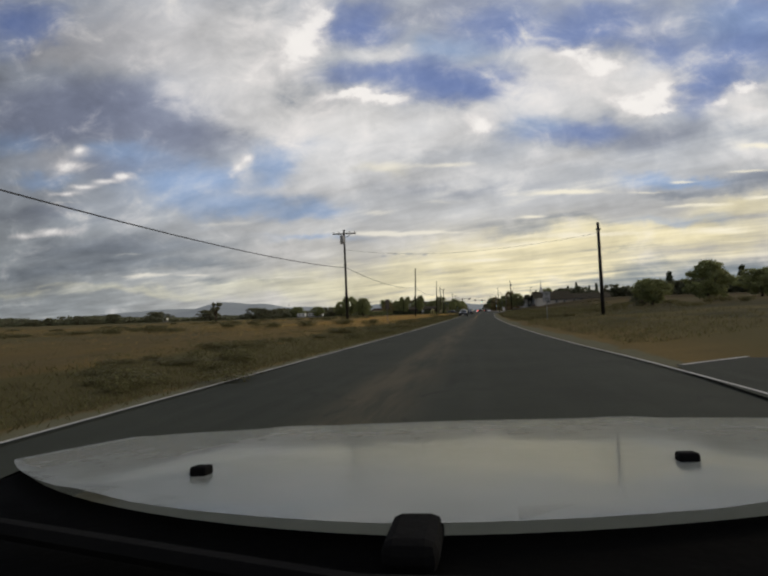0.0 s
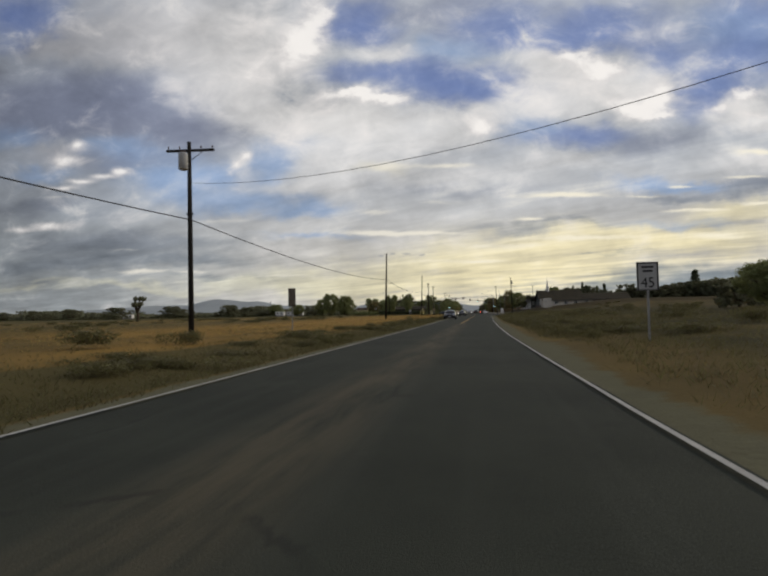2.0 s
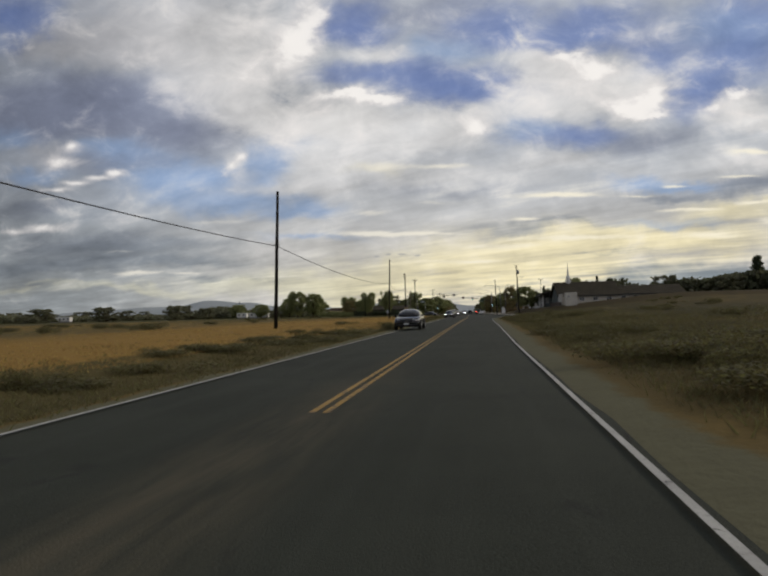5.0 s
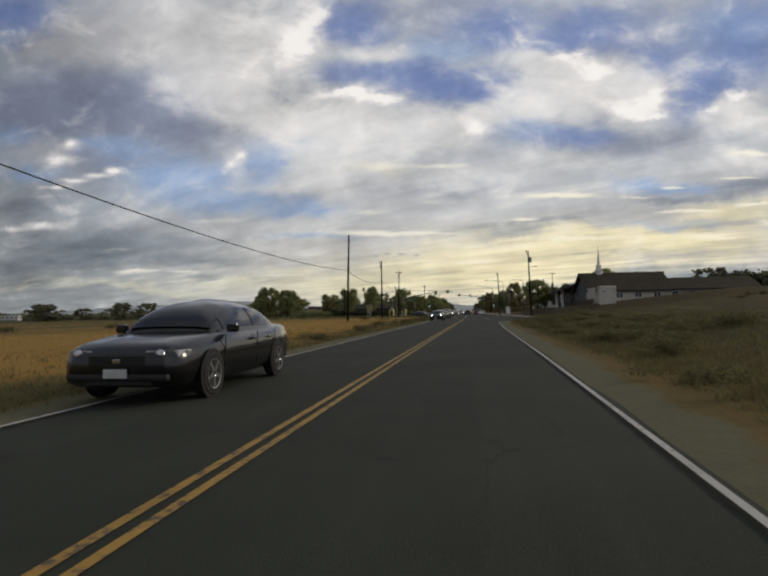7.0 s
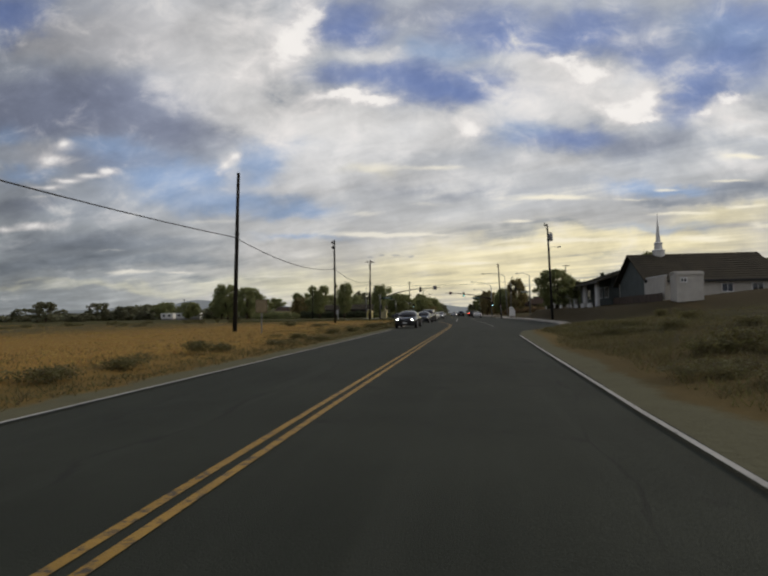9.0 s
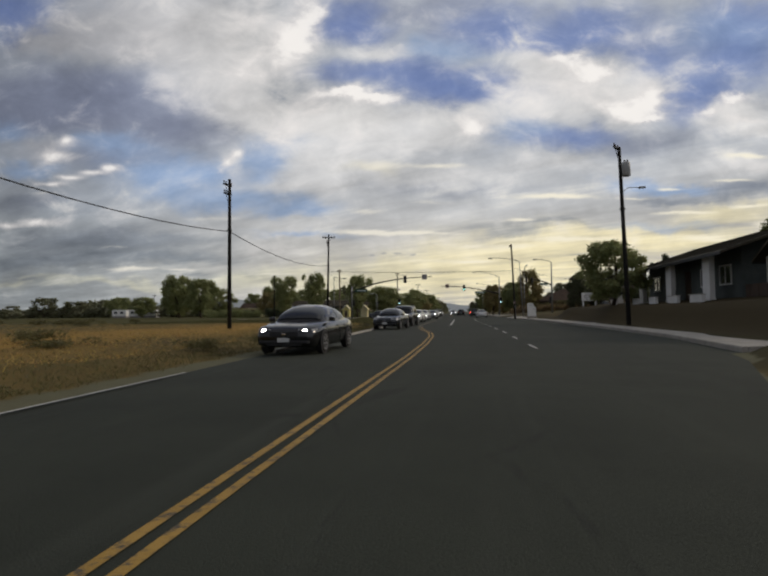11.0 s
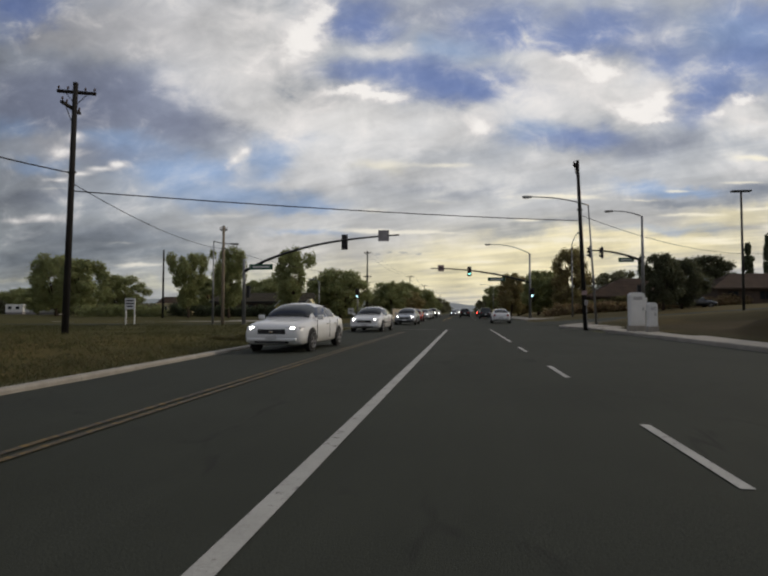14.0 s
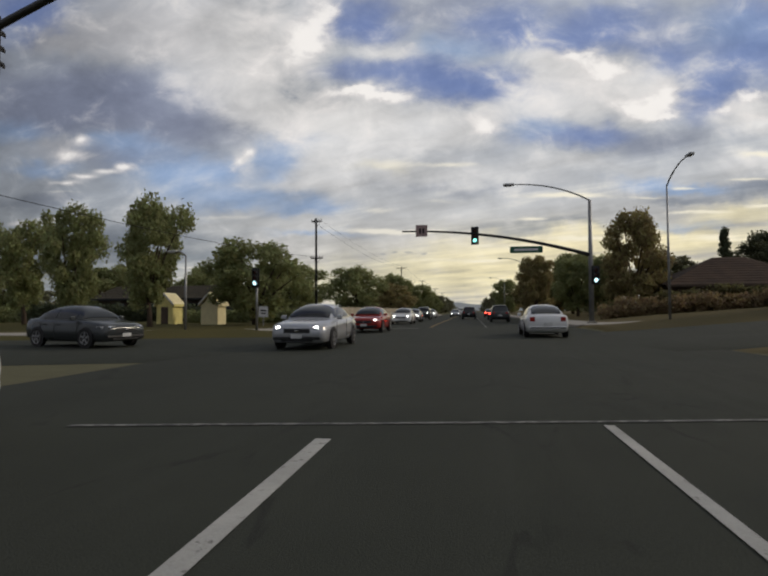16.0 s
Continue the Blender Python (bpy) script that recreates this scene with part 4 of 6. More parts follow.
for s in (-0.9, 0.9):
    wire([(-16.3 + s * .5, 297, 9.95)] + [(-16.8 - 0.02 * (y - 297) + s, y, 10.95) for y in (369, 425, 490, 560)], 0.010, 0.8, "thin wire along the far street poles")


def signal_head(parent, x, y, z, lit=None, face=-1, turn=0.0, board=True):
    """Three lenses in a black case; face -1 looks back down the road."""
    m = pose(x, y, z, 0, 0, turn) @ Matrix.Scale(0.84, 4)

    def put(name, bm, material, up, label=""):
        bm.transform(m)
        return part(name, bm, material, up, label)

    case = put("signal_head", box(-0.17, 0.17, -0.10, 0.10, -0.55, 0.55, 0.02), M_TRIM, parent, "black three-lens signal head")
    if board:
        put("backplate", box(-0.27, 0.27, 0.02, 0.04, -0.65, 0.65, 0.01), M_TRIM, case)
    for i, colour in enumerate(("red", "amber", "green")):
        h = 0.35 - 0.35 * i
        bm = lathe([(0.02, 0.0), (0.12, 0.0), (0.13, 0.03), (0.10, 0.06), (0.02, 0.075)], 14)
        bm.transform(Matrix.Translation((0, face * 0.10, h)) @ Matrix.Rotation(radians(90 if face < 0 else -90), 4, "X"))
        put("lens", bm, lit if (lit and i == 2) else M_DARK_LENS, case, "glowing green lens" if (lit and i == 2) else "")
        bm = bmesh.new()
        ring = [(math.cos(radians(a)) * 0.145, math.sin(radians(a)) * 0.145) for a in range(-20, 201, 20)]
        front_r = [bm.verts.new((p, face * 0.10, h + q)) for p, q in ring]
        tip = [bm.verts.new((p, face * 0.30, h + q * 0.96 - 0.01)) for p, q in ring]
        for k in range(len(ring) - 1):
            bm.faces.new((front_r[k], front_r[k + 1], tip[k + 1], tip[k]))
        bmesh.ops.solidify(bm, geom=bm.faces[:], thickness=0.008)
        put("visor", bm, M_TRIM, case)
    return case


def mast_arm(name, foot, top, joint, tip, label, heads=(), plates=(), lamp=None, low_heads=(), bend=2.0):
    """A steel post with a curved arm over the road, signal heads, sign plates and a street lamp."""
    fx, fy, fz = foot
    thing = base(name, pose(fx, fy, fz), label, "traffic signal", "mast arm signals")
    part("base_plate", box(-0.25, 0.25, -0.25, 0.25, -0.05, 0.06, 0.02), M_CONCRETE, thing)
    part("post", tube([(0, 0, 0), (0, 0, joint), (0, 0, top)], [0.15, 0.125, 0.09], 12), M_STEEL, thing, smooth=True)
    a, b = Vector((0, 0, joint)), Vector(tip) - Vector(foot)
    pts = []
    for i in range(13):
        s = i / 12
        p = a.lerp(b, s)
        p.z = a.z + (b.z - a.z) * (1 - (1 - s) ** bend)
        pts.append(p)
    part("arm", tube(pts, [0.115 - 0.065 * i / 12 for i in range(13)], 10), M_DARK_STEEL, thing, smooth=True)

    def on_arm(s):
        i = min(11, int(s * 12))
        return pts[i].lerp(pts[i + 1], s * 12 - i)

    for s, lit, face, turn in heads:
        p = on_arm(s)
        signal_head(thing, p.x, p.y + face * 0.14, p.z - 0.12, lit, face, turn)
    for s, w, h, drop, material in plates:
        p = on_arm(s)
        bm = box(p.x - w / 2, p.x + w / 2, p.y - 0.16, p.y - 0.14, p.z + drop - h / 2, p.z + drop + h / 2, 0.005)
        plate = part("sign_plate", bm, material, thing, "street name plate with unreadable lettering" if w > 1.2 else "square lane-control sign")
        if w > 1.2:
            part("lettering_bar", box(p.x - w * .36, p.x + w * .36, p.y - 0.166, p.y - 0.162, p.z + drop - h * .16, p.z + drop + h * .16), M_SIGN_WHITE, plate)
        elif material is not M_SIGN_BACK:
            part("symbol_bar", box(p.x - w * .22, p.x - w * .06, p.y - 0.166, p.y - 0.162, p.z + drop - h * .25, p.z + drop + h * .2), M_INK, plate)
            part("symbol_bar", box(p.x + w * .08, p.x + w * .24, p.y - 0.166, p.y - 0.162, p.z + drop - h * .25, p.z + drop + h * .2), M_INK, plate)
    for z, lit, face, dx in low_heads:
        signal_head(thing, dx, face * 0.25, z, lit, face, 0.0, lit is not None)
    if lamp:
        lamp_arm(thing, (0, 0, top), Vector(lamp) - Vector(foot))
    return thing


def lamp_arm(thing, root, tip):
    root, tip = Vector(root), Vector(tip)
    pts = []
    for i in range(9):
        s = i / 8
        p = root.lerp(tip, s)
        p.z = root.z + (tip.z - root.z) * (1 - (1 - s) ** 2.2)
        pts.append(p)
    part("lamp_arm", tube(pts, [0.05 - 0.015 * i / 8 for i in range(9)], 8), M_STEEL, thing, smooth=True)
    d = (pts[-1] - pts[-2]).normalized()
    turn = math.degrees(math.atan2(d.y, d.x))
    bm = box(-0.05, 0.62, -0.14, 0.14, -0.07, 0.07, 0.05)
    bm.transform(Matrix.Translation(tip) @ pose(0, 0, 0, 0, 0, turn))
    head = part("lamp_head", bm, M_TANK, thing)
    bm = box(0.15, 0.55, -0.10, 0.10, -0.10, -0.06, 0.02)
    bm.transform(Matrix.Translation(tip) @ pose(0, 0, 0, 0, 0, turn))
    part("lens", bm, M_HEADLIGHT_OFF, head)


def street_lamp(x, y, z, top, tip, label="grey steel street lamp beside the road", lean=0.0):
    thing = base("street_lamp", pose(x, y, z, 0, lean, 0), label, "street lamp", "street lamps")
    part("base_plate", box(-0.2, 0.2, -0.2, 0.2, -0.05, 0.05, 0.02), M_CONCRETE, thing)
    part("post", tube([(0, 0, 0), (0, 0, top * 0.5), (0, 0, top)], [0.085, 0.07, 0.045], 10), M_STEEL, thing, smooth=True)
    lamp_arm(thing, (0, 0, top), Vector(tip))
    return thing


# near side of the junction: back of the heads for the oncoming lanes
mast_arm("mast_arm_signal", (-18.4, 256.8, 0.1), 5.2, 4.2, (-5.4, 252.1, 6.3), "grey mast arm signal at the field corner", heads=[(0.68, None, 1, 0)], plates=[(0.915, 0.75, 0.75, 0.0, M_SIGN_BACK), (0.13, 1.9, 0.42, -0.35, M_SIGN_GREEN)], low_heads=[(2.6, None, 1, 0.25)], bend=2.7)
# far side: lit green for this direction
mast_arm("mast_arm_signal", (5.65, 279.5, 0.45), 7.2, 3.95, (-5.5, 279.5, 6.1), "grey mast arm signal with a green light", heads=[(0.60, M_GREEN, -1, 0)], plates=[(0.89, 0.72, 0.72, 0.02, M_SIGN_FADED), (0.33, 1.9, 0.4, -0.55, M_SIGN_GREEN)], lamp=(1.3, 279.5, 8.75), low_heads=[(2.75, M_WHITE_SIGNAL, -1, 0.22)])
# arm over the cross street
mast_arm("mast_arm_signal", (13.2, 263.6, 0.3), 8.7, 5.0, (9.2, 265.2, 6.4), "grey mast arm signal facing the cross street", heads=[(0.72, None, 1, 70), (0.95, None, 1, 70)], plates=[(0.30, 1.22, 0.36, -0.4, M_SIGN_GREEN)], lamp=(10.9, 263.6, 9.5), low_heads=[(2.6, None, 1, -0.25)])
# post with a lit head on the far field corner
post = base("signal_post", pose(-13.0, 274.6, 0.1), "grey signal post with a bright green light", "traffic signal")
part("post", tube([(0, 0, 0), (0, 0, 3.3)], [0.07, 0.06], 10), M_STEEL, post, smooth=True)
part("base_plate", box(-0.18, 0.18, -0.18, 0.18, -0.03, 0.05, 0.02), M_CONCRETE, post)
signal_head(post, 0.0, -0.2, 2.95, M_WHITE_SIGNAL, -1, 0, True)

street_lamp(-21.6, 258.0, 0.0, 6.9, (1.35, 0.4, 6.7), "pale steel street lamp at the field corner")
street_lamp(-17.4, 274.8, 0.1, 4.3, (-0.7, 0.2, 4.6), "pale steel street lamp beyond the cross street")
street_lamp(10.5, 281.4, 0.3, 8.4, (0.2, -3.0, 9.4), "thin steel street lamp on the cross street")
street_lamp(7.9, 255.6, 0.2, 8.4, (-4.0, -1.6, 9.0), "tall steel street lamp with a long arm on the corner", -3.0)
street_lamp(5.4, 330, 0.1, 8.0, (-3.0, 0, 8.8), "steel street lamp far along the street")
street_lamp(4.6, 380, 0.1, 8.0, (-3.0, 0, 8.8), "steel street lamp far along the street")


def lot_lamp(x, y, z, h):
    thing = base("lot_lamp", pose(x, y, z), "tall dark lot lamp with flat double heads", "street lamp", "lot lamps")
    part("post", tube([(0, 0, 0), (0, 0, h)], [0.11, 0.08], 10), M_DARK_STEEL, thing, smooth=True)
    for s in (-1, 1):
        part("lamp_head", box(min(0, s * 0.75), max(0, s * 0.75), -0.2, 0.2, h - 0.05, h + 0.09, 0.03), M_DARK_STEEL, thing)


lot_lamp(20.9, 264.0, 0.3, 10.6)
lot_lamp(44.0, 300, 0.4, 10.6)


def road_sign(x, y, z, bottom, w, h, material, label, turn=0.0, bars=(), post_h=None, figures="", edge=0.015):
    """A flat plate on a steel post. bars: unreadable lettering as (centre x, centre z, width, height) shares of the plate."""
    thing = base("road_sign", pose(x, y, z, 0, 0, turn), label, "road sign", "road signs")
    part("post", box(-0.03, 0.03, 0.01, 0.05, -0.2, post_h or bottom + h, 0.004), M_STEEL, thing)
    plate = part("plate", box(-w / 2, w / 2, -0.004, 0.006, bottom, bottom + h, 0.003), material, thing)
    rim = bmesh.new()
    for x0, x1, z0, z1 in ((-w / 2, w / 2, bottom + h - edge - 0.015, bottom + h - 0.015), (-w / 2, w / 2, bottom + 0.015, bottom + 0.03), (-w / 2 + .015, -w / 2 + .015 + edge, bottom, bottom + h), (w / 2 - .015 - edge, w / 2 - .015, bottom, bottom + h)):
        add_box(rim, x0, x1, -0.010, -0.005, z0, z1)
    part("rim", rim, M_INK, plate)
    if figures:
        curve = bpy.data.curves.new("figures", "FONT")
        curve.body, curve.size, curve.extrude, curve.align_x = figures, 0.52 * h, 0.003, "CENTER"
        shape = new("figures", curve)
        me = bpy.data.meshes.new_from_object(shape)
        bpy.data.objects.remove(shape)
        me.materials.append(M_INK)
        digits = new("figures", me)
        digits.parent = plate
        digits.matrix_basis = pose(0, -0.010, bottom + 0.10 * h, 90, 0, 0) @ Matrix.Diagonal((0.9, 1, 1, 1))
    for cx, cz, bw, bh in bars:
        part("lettering_bar", box((cx - bw / 2) * w, (cx + bw / 2) * w, -0.012, -0.006, bottom + (cz - bh / 2) * h, bottom + (cz + bh / 2) * h, 0.002), M_INK, plate)
    return thing


road_sign(4.95, 48.9, 0.4, 1.30, 0.62, 0.84, M_SIGN_SHADED, "white speed sign toned as in shade with a dark edge reading 45", bars=[(0, 0.82, 0.55, 0.07), (0, 0.68, 0.45, 0.07)], figures="45", edge=0.035)
road_sign(-11.2, 63.9, 0.15, 1.5, 0.44, 1.1, M_SIGN_BROWN, "narrow tall brown sign seen from behind", turn=8)
road_sign(-11.1, 168.7, 0.2, 1.15, 0.68, 0.72, M_SIGN_TAN, "tan back of a small road sign by the field")
road_sign(-15.2, 281.0, 0.1, 0.7, 0.7, 0.75, M_SIGN_WHITE, "small white sign on the corner lawn", bars=[(0, 0.6, 0.6, 0.12), (0, 0.35, 0.5, 0.1)])
road_sign(7.0, 340, 0.15, 1.8, 0.6, 0.75, M_SIGN_WHITE, "small white road sign far along the street")

notice = base("notice_board", pose(-27.7, 256, 0.12, 0, 0, 6), "white notice board on two posts at the field corner", "sign board")
part("panel", box(-0.42, 0.42, -0.03, 0.03, 1.15, 2.05, 0.01), M_SIGN_WHITE, notice)
for s in (-0.36, 0.36):
    part("post", box(s - 0.04, s + 0.04, 0.03, 0.10, -0.2, 2.0, 0.006), M_WHITE, notice)
for z, w in ((1.85, 0.30), (1.62, 0.34), (1.40, 0.26)):
    part("lettering_bar", box(-w, w, -0.036, -0.031, z - 0.05, z + 0.05), M_INK, notice)

# monument board on the bank
board = base("monument_board", pose(13.9, 238.2, land(13.9, 238.2) - 0.05), "white notice board with unreadable lettering on the bank", "sign board")
part("panel", box(-0.85, 0.85, -0.08, 0.08, 0.75, 1.68, 0.02), M_WHITE, board)
for s in (-0.7, 0.7):
    part("leg", box(s - 0.06, s + 0.06, -0.06, 0.06, -0.4, 0.8, 0.01), M_WHITE, board)
for z, w in ((1.52, 0.45), (1.32, 0.62), (1.10, 0.55), (0.90, 0.4)):
    part("lettering_bar", box(-w, w, -0.086, -0.081, z - 0.05, z + 0.05), M_SIGN_BACK, board)


def cabinet(x, y, w, d, h, label, side_box=False):
    """A steel cabinet with a domed top on a concrete plinth."""
    z = 0.30
    thing = base("utility_cabinet", pose(x, y, z), label, "cabinet", "utility cabinets")
    part("plinth", box(-w / 2 - .05, w / 2 + .05, -d / 2 - .05, d / 2 + .05, -0.25, 0.14, 0.02), M_CONCRETE, thing)
    dome = [(-w / 2, 0.14), (w / 2, 0.14), (w / 2, h - 0.12), (w * .42, h - 0.04), (w * .28, h), (-w * .28, h), (-w * .42, h - 0.04), (-w / 2, h - 0.12)]
    part("body", prism(dome, -d / 2, d / 2, "y"), M_WHITE, thing)
    door = part("door", box(-w / 2 + .05, w / 2 - .05, -d / 2 - 0.02, -d / 2, 0.22, h - 0.16, 0.006), M_WHITE, thing)
    part("handle", box(w / 2 - .14, w / 2 - .10, -d / 2 - 0.05, -d / 2 - 0.02, h * .5, h * .5 + .16, 0.008), M_STEEL, door)
    for k in range(4):
        part("vent_slat", box(-w * .3, w * .3, -d / 2 - 0.03, -d / 2 - 0.02, h - 0.38 + k * .045, h - 0.36 + k * .045), M_SIGN_BACK, door)
    if side_box:
        part("side_box", box(w / 2, w / 2 + 0.14, -0.15, 0.18, h * 0.5, h * 0.86, 0.015), M_WHITE, thing)


cabinet(7.95, 245.9, 0.72, 0.6, 1.86, "tall white domed signal cabinet on the corner pavement", True)
cabinet(8.3, 244.5, 0.42, 0.40, 1.32, "small white metal cabinet on the corner pavement")


# ---------------------------------------------------------------- trees and scrub
rng = np.random.default_rng(11)


def leaf_mesh(name, centres, radii, count, size, material, flat=0.75):
    """Many small leaf clumps, each a bent quad, filling uneven balls."""
    w = np.array(radii) ** 2
    pick = rng.choice(len(centres), count, p=w / w.sum())
    d = rng.normal(size=(count, 3))
    d /= np.linalg.norm(d, axis=1)[:, None]
    r = rng.uniform(0.35, 1.0, count) ** 0.55 * (1 + 0.18 * rng.normal(size=count))
    p = np.array(centres)[pick] + d * (r * np.array(radii)[pick])[:, None] * np.array([1, 1, flat])
    a = rng.normal(size=(count, 3))
    a /= np.linalg.norm(a, axis=1)[:, None]
    b = np.cross(a, d + 0.4 * rng.normal(size=(count, 3)))
    b /= np.linalg.norm(b, axis=1)[:, None] + 1e-6
    s = size * rng.uniform(0.5, 1.4, count)[:, None]
    fold = np.cross(a, b) * s * 0.35
    quad = np.stack([p - a * s - b * s * .6, p + a * s * .8 - b * s * .5 + fold, p + a * s + b * s * .6, p - a * s * .7 + b * s * .7 + fold], 1)
    me = bpy.data.meshes.new(name)
    me.from_pydata(quad.reshape(-1, 3).tolist(), [], np.arange(count * 4).reshape(-1, 4).tolist())
    me.materials.append(material)
    return me


def tree_meshes(kind, leaves, size, material):
    """Trunk with limbs, and a crown of uneven clumps, one unit high and about one unit wide."""
    bm = bmesh.new()
    centres, radii = [], []
    low, wide, power = {"tall": (0.22, 0.46, 0.75), "round": (0.16, 0.44, 0.55), "conifer": (0.06, 0.34, 1.0), "far": (0.04, 0.46, 0.5)}[kind]
    fork = max(0.1, low * 0.95)
    bend = [(0, 0, -0.02), (rng.normal() * .012, rng.normal() * .012, fork * .5), (rng.normal() * .02, rng.normal() * .02, fork)]
    add_tube(bm, bend, [0.034, 0.026, 0.022], 8)
    clumps = 46 if kind in ("tall", "round") else 34
    for k in range(clumps):
        s = (k + 0.5) / clumps
        z = low + (1 - low) * s
        if kind == "conifer":
            reach = wide * (1 - s) + 0.02
        else:
            reach = wide * math.sin(math.pi * min(0.98, 0.10 + 0.86 * s)) ** power
        if kind == "tall":
            reach = wide * (0.30 + 0.80 * s) * (1.0 if s < 0.75 else math.sqrt(max(0.05, 1 - ((s - 0.75) / 0.27) ** 2))) * (0.85 + 0.3 * ((k * 7) % 5) / 4)
        ang = k * 2.399 + rng.uniform(-.5, .5)
        out = reach * rng.uniform(0.35, 1.05)
        c = Vector((math.cos(ang) * out, math.sin(ang) * out, min(0.95, z + rng.normal() * .03)))
        centres.append(tuple(c))
        radii.append(rng.uniform(0.07, 0.15) * (0.7 if kind == "conifer" else 1.0))
        if k % 4 == 0 and kind != "conifer":
            mid = Vector(bend[2]).lerp(c, 0.5) + Vector((0, 0, 0.04))
            add_tube(bm, [bend[2], mid, c], [0.016, 0.010, 0.004], 5)
    if kind == "conifer":
        add_tube(bm, [bend[2], (0, 0, 0.97)], [0.02, 0.003], 6)
    trunk = bpy.data.meshes.new("trunk")
    bmesh.ops.recalc_face_normals(bm, faces=bm.faces[:])
    bm.to_mesh(trunk)
    bm.free()
    trunk.materials.append(M_BARK)
    trunk.shade_smooth()
    return trunk, leaf_mesh("crown", centres, radii, leaves, size, material, 0.85)


KINDS = {
    "tall": [tree_meshes("tall", 12500, 0.0145, M_LEAF) for i in range(3)],
    "round": [tree_meshes("round", 12000, 0.0155, M_LEAF) for i in range(3)],
    "autumn": [tree_meshes("round", 14000, 0.0150, M_LEAF_AUTUMN) for i in range(2)],
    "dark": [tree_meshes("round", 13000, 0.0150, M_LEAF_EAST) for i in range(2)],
    "conifer": [tree_meshes("conifer", 5000, 0.018, M_LEAF_DARK) for i in range(2)],
    "far": [tree_meshes("far", 1700, 0.034, M_LEAF_FAR) for i in range(5)],
}
TREE_WORDS = {"dark": "dense dark green tree", "tall": "tall olive-green cottonwood", "round": "broad dark olive-green tree", "autumn": "tree with brownish turning leaves", "conifer": "dark pointed conifer", "far": "dark distant bushy tree"}
tree_count = [0]


def tree(kind, x, y, h, w, where):
    tree_count[0] += 1
    trunk, crown = KINDS[kind][tree_count[0] % len(KINDS[kind])]
    thing = base("tree", pose(x, y, land(x, y) - 0.05, 0, 0, (tree_count[0] * 77) % 360) @ Matrix.Diagonal((w, w, h, 1)), TREE_WORDS[kind] + " " + where, "tree", "trees")
    for name, me in (("trunk", trunk), ("crown", crown)):
        ob = new(name, me)
        ob.parent = thing


# street corner left of the road
for kind, x, y, h, w in (("tall", -21.9, 278.4, 7.8, 5.8), ("tall", -32.3, 284.4, 8.9, 6.0), ("tall", -40.0, 288, 8.7, 6.4), ("round", -17.4, 285.0, 6.0, 8.4), ("round", -13.4, 301, 5.2, 7.0), ("round", -29, 318, 7.0, 9.0), ("round", -23, 309, 6.2, 9.5), ("round", -37, 316, 6.8, 10), ("round", -46, 308, 6.4, 9.5), ("autumn", -54, 318, 6.6, 9), ("round", -68, 314, 7.4, 10)):
    tree(kind, x, y, h, w, "by the houses")
for kind, x, y, h, w in (("round", -65, 299, 9.4, 9), ("round", -73, 303, 10.2, 10), ("round", -82, 318, 8.0, 10), ("tall", -58, 330, 8.5, 8), ("round", -100, 330, 6, 9), ("round", -118, 345, 6.5, 10), ("far", -150, 350, 7, 12), ("round", -52, 345, 8, 10), ("tall", -92, 400, 9, 10)):
    tree(kind, x, y, h, w, "at the edge of the field")
for k in range(14):
    y = 335 + 26 * k
    tree("far" if k > 5 else "round" if k % 3 else "autumn", -13.5 - 0.02 * (y - 250) - 3 * (k % 2), y, 5.2 + (k * 7 % 4), 8.5, "along the street")
    tree("far" if k > 5 else "round" if k % 2 else "autumn", 9.5 - 0.02 * (y - 250) + 3 * (k % 3), y - 8, 6.0 + (k * 5 % 4), 8.5, "along the street")
for k in range(10):
    tree("far", -34 - 9 * (k % 3), 335 + 30 * k, 7 + (k * 3 % 4), 10, "behind the houses")
    tree("far", 26 + 9 * (k % 3), 330 + 30 * k, 7.5 + (k * 3 % 4), 10, "behind the houses")
# right of the road
tree("autumn", 13.5, 301.0, 9.3, 7.2, "on the far corner")
tree("autumn", 5.9, 318.0, 7.6, 6.0, "along the street")
tree("round", 9.6, 309.0, 6.0, 6.0, "along the street")
tree("round", 11.5, 324.0, 8.0, 8.0, "along the street")
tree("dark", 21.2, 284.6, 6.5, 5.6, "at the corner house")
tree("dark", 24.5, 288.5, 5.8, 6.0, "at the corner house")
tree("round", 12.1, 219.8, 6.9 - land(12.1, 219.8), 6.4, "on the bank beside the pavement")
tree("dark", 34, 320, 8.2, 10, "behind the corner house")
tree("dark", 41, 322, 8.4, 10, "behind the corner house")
tree("round", 23.3, 213.5, 5.7, 4.0, "behind the low building")
for kind, x, y, h, w in (("conifer", 45, 318, 10, 5), ("conifer", 50, 322, 11.5, 5), ("conifer", 56, 318, 9.5, 5), ("conifer", 28, 318, 9, 4.5), ("conifer", 62, 330, 12, 6), ("conifer", 23, 240, 5.5, 3.5), ("round", 22, 211, 5.4, 5), ("round", 12.5, 262 + 46, 6, 6)):
    tree(kind, x, y, h, w, "behind the corner lots")
for kind, x, y, h, w in (("round", 25.0, 69, 4.6, 5.4), ("round", 20.5, 75, 3.2, 5.0), ("round", 36, 82, 3.6, 6.0), ("far", 41, 90, 3.8, 7), ("far", 22, 84, 2.6, 5)):
    tree(kind, x, y, h, w, "on the dirt slope")
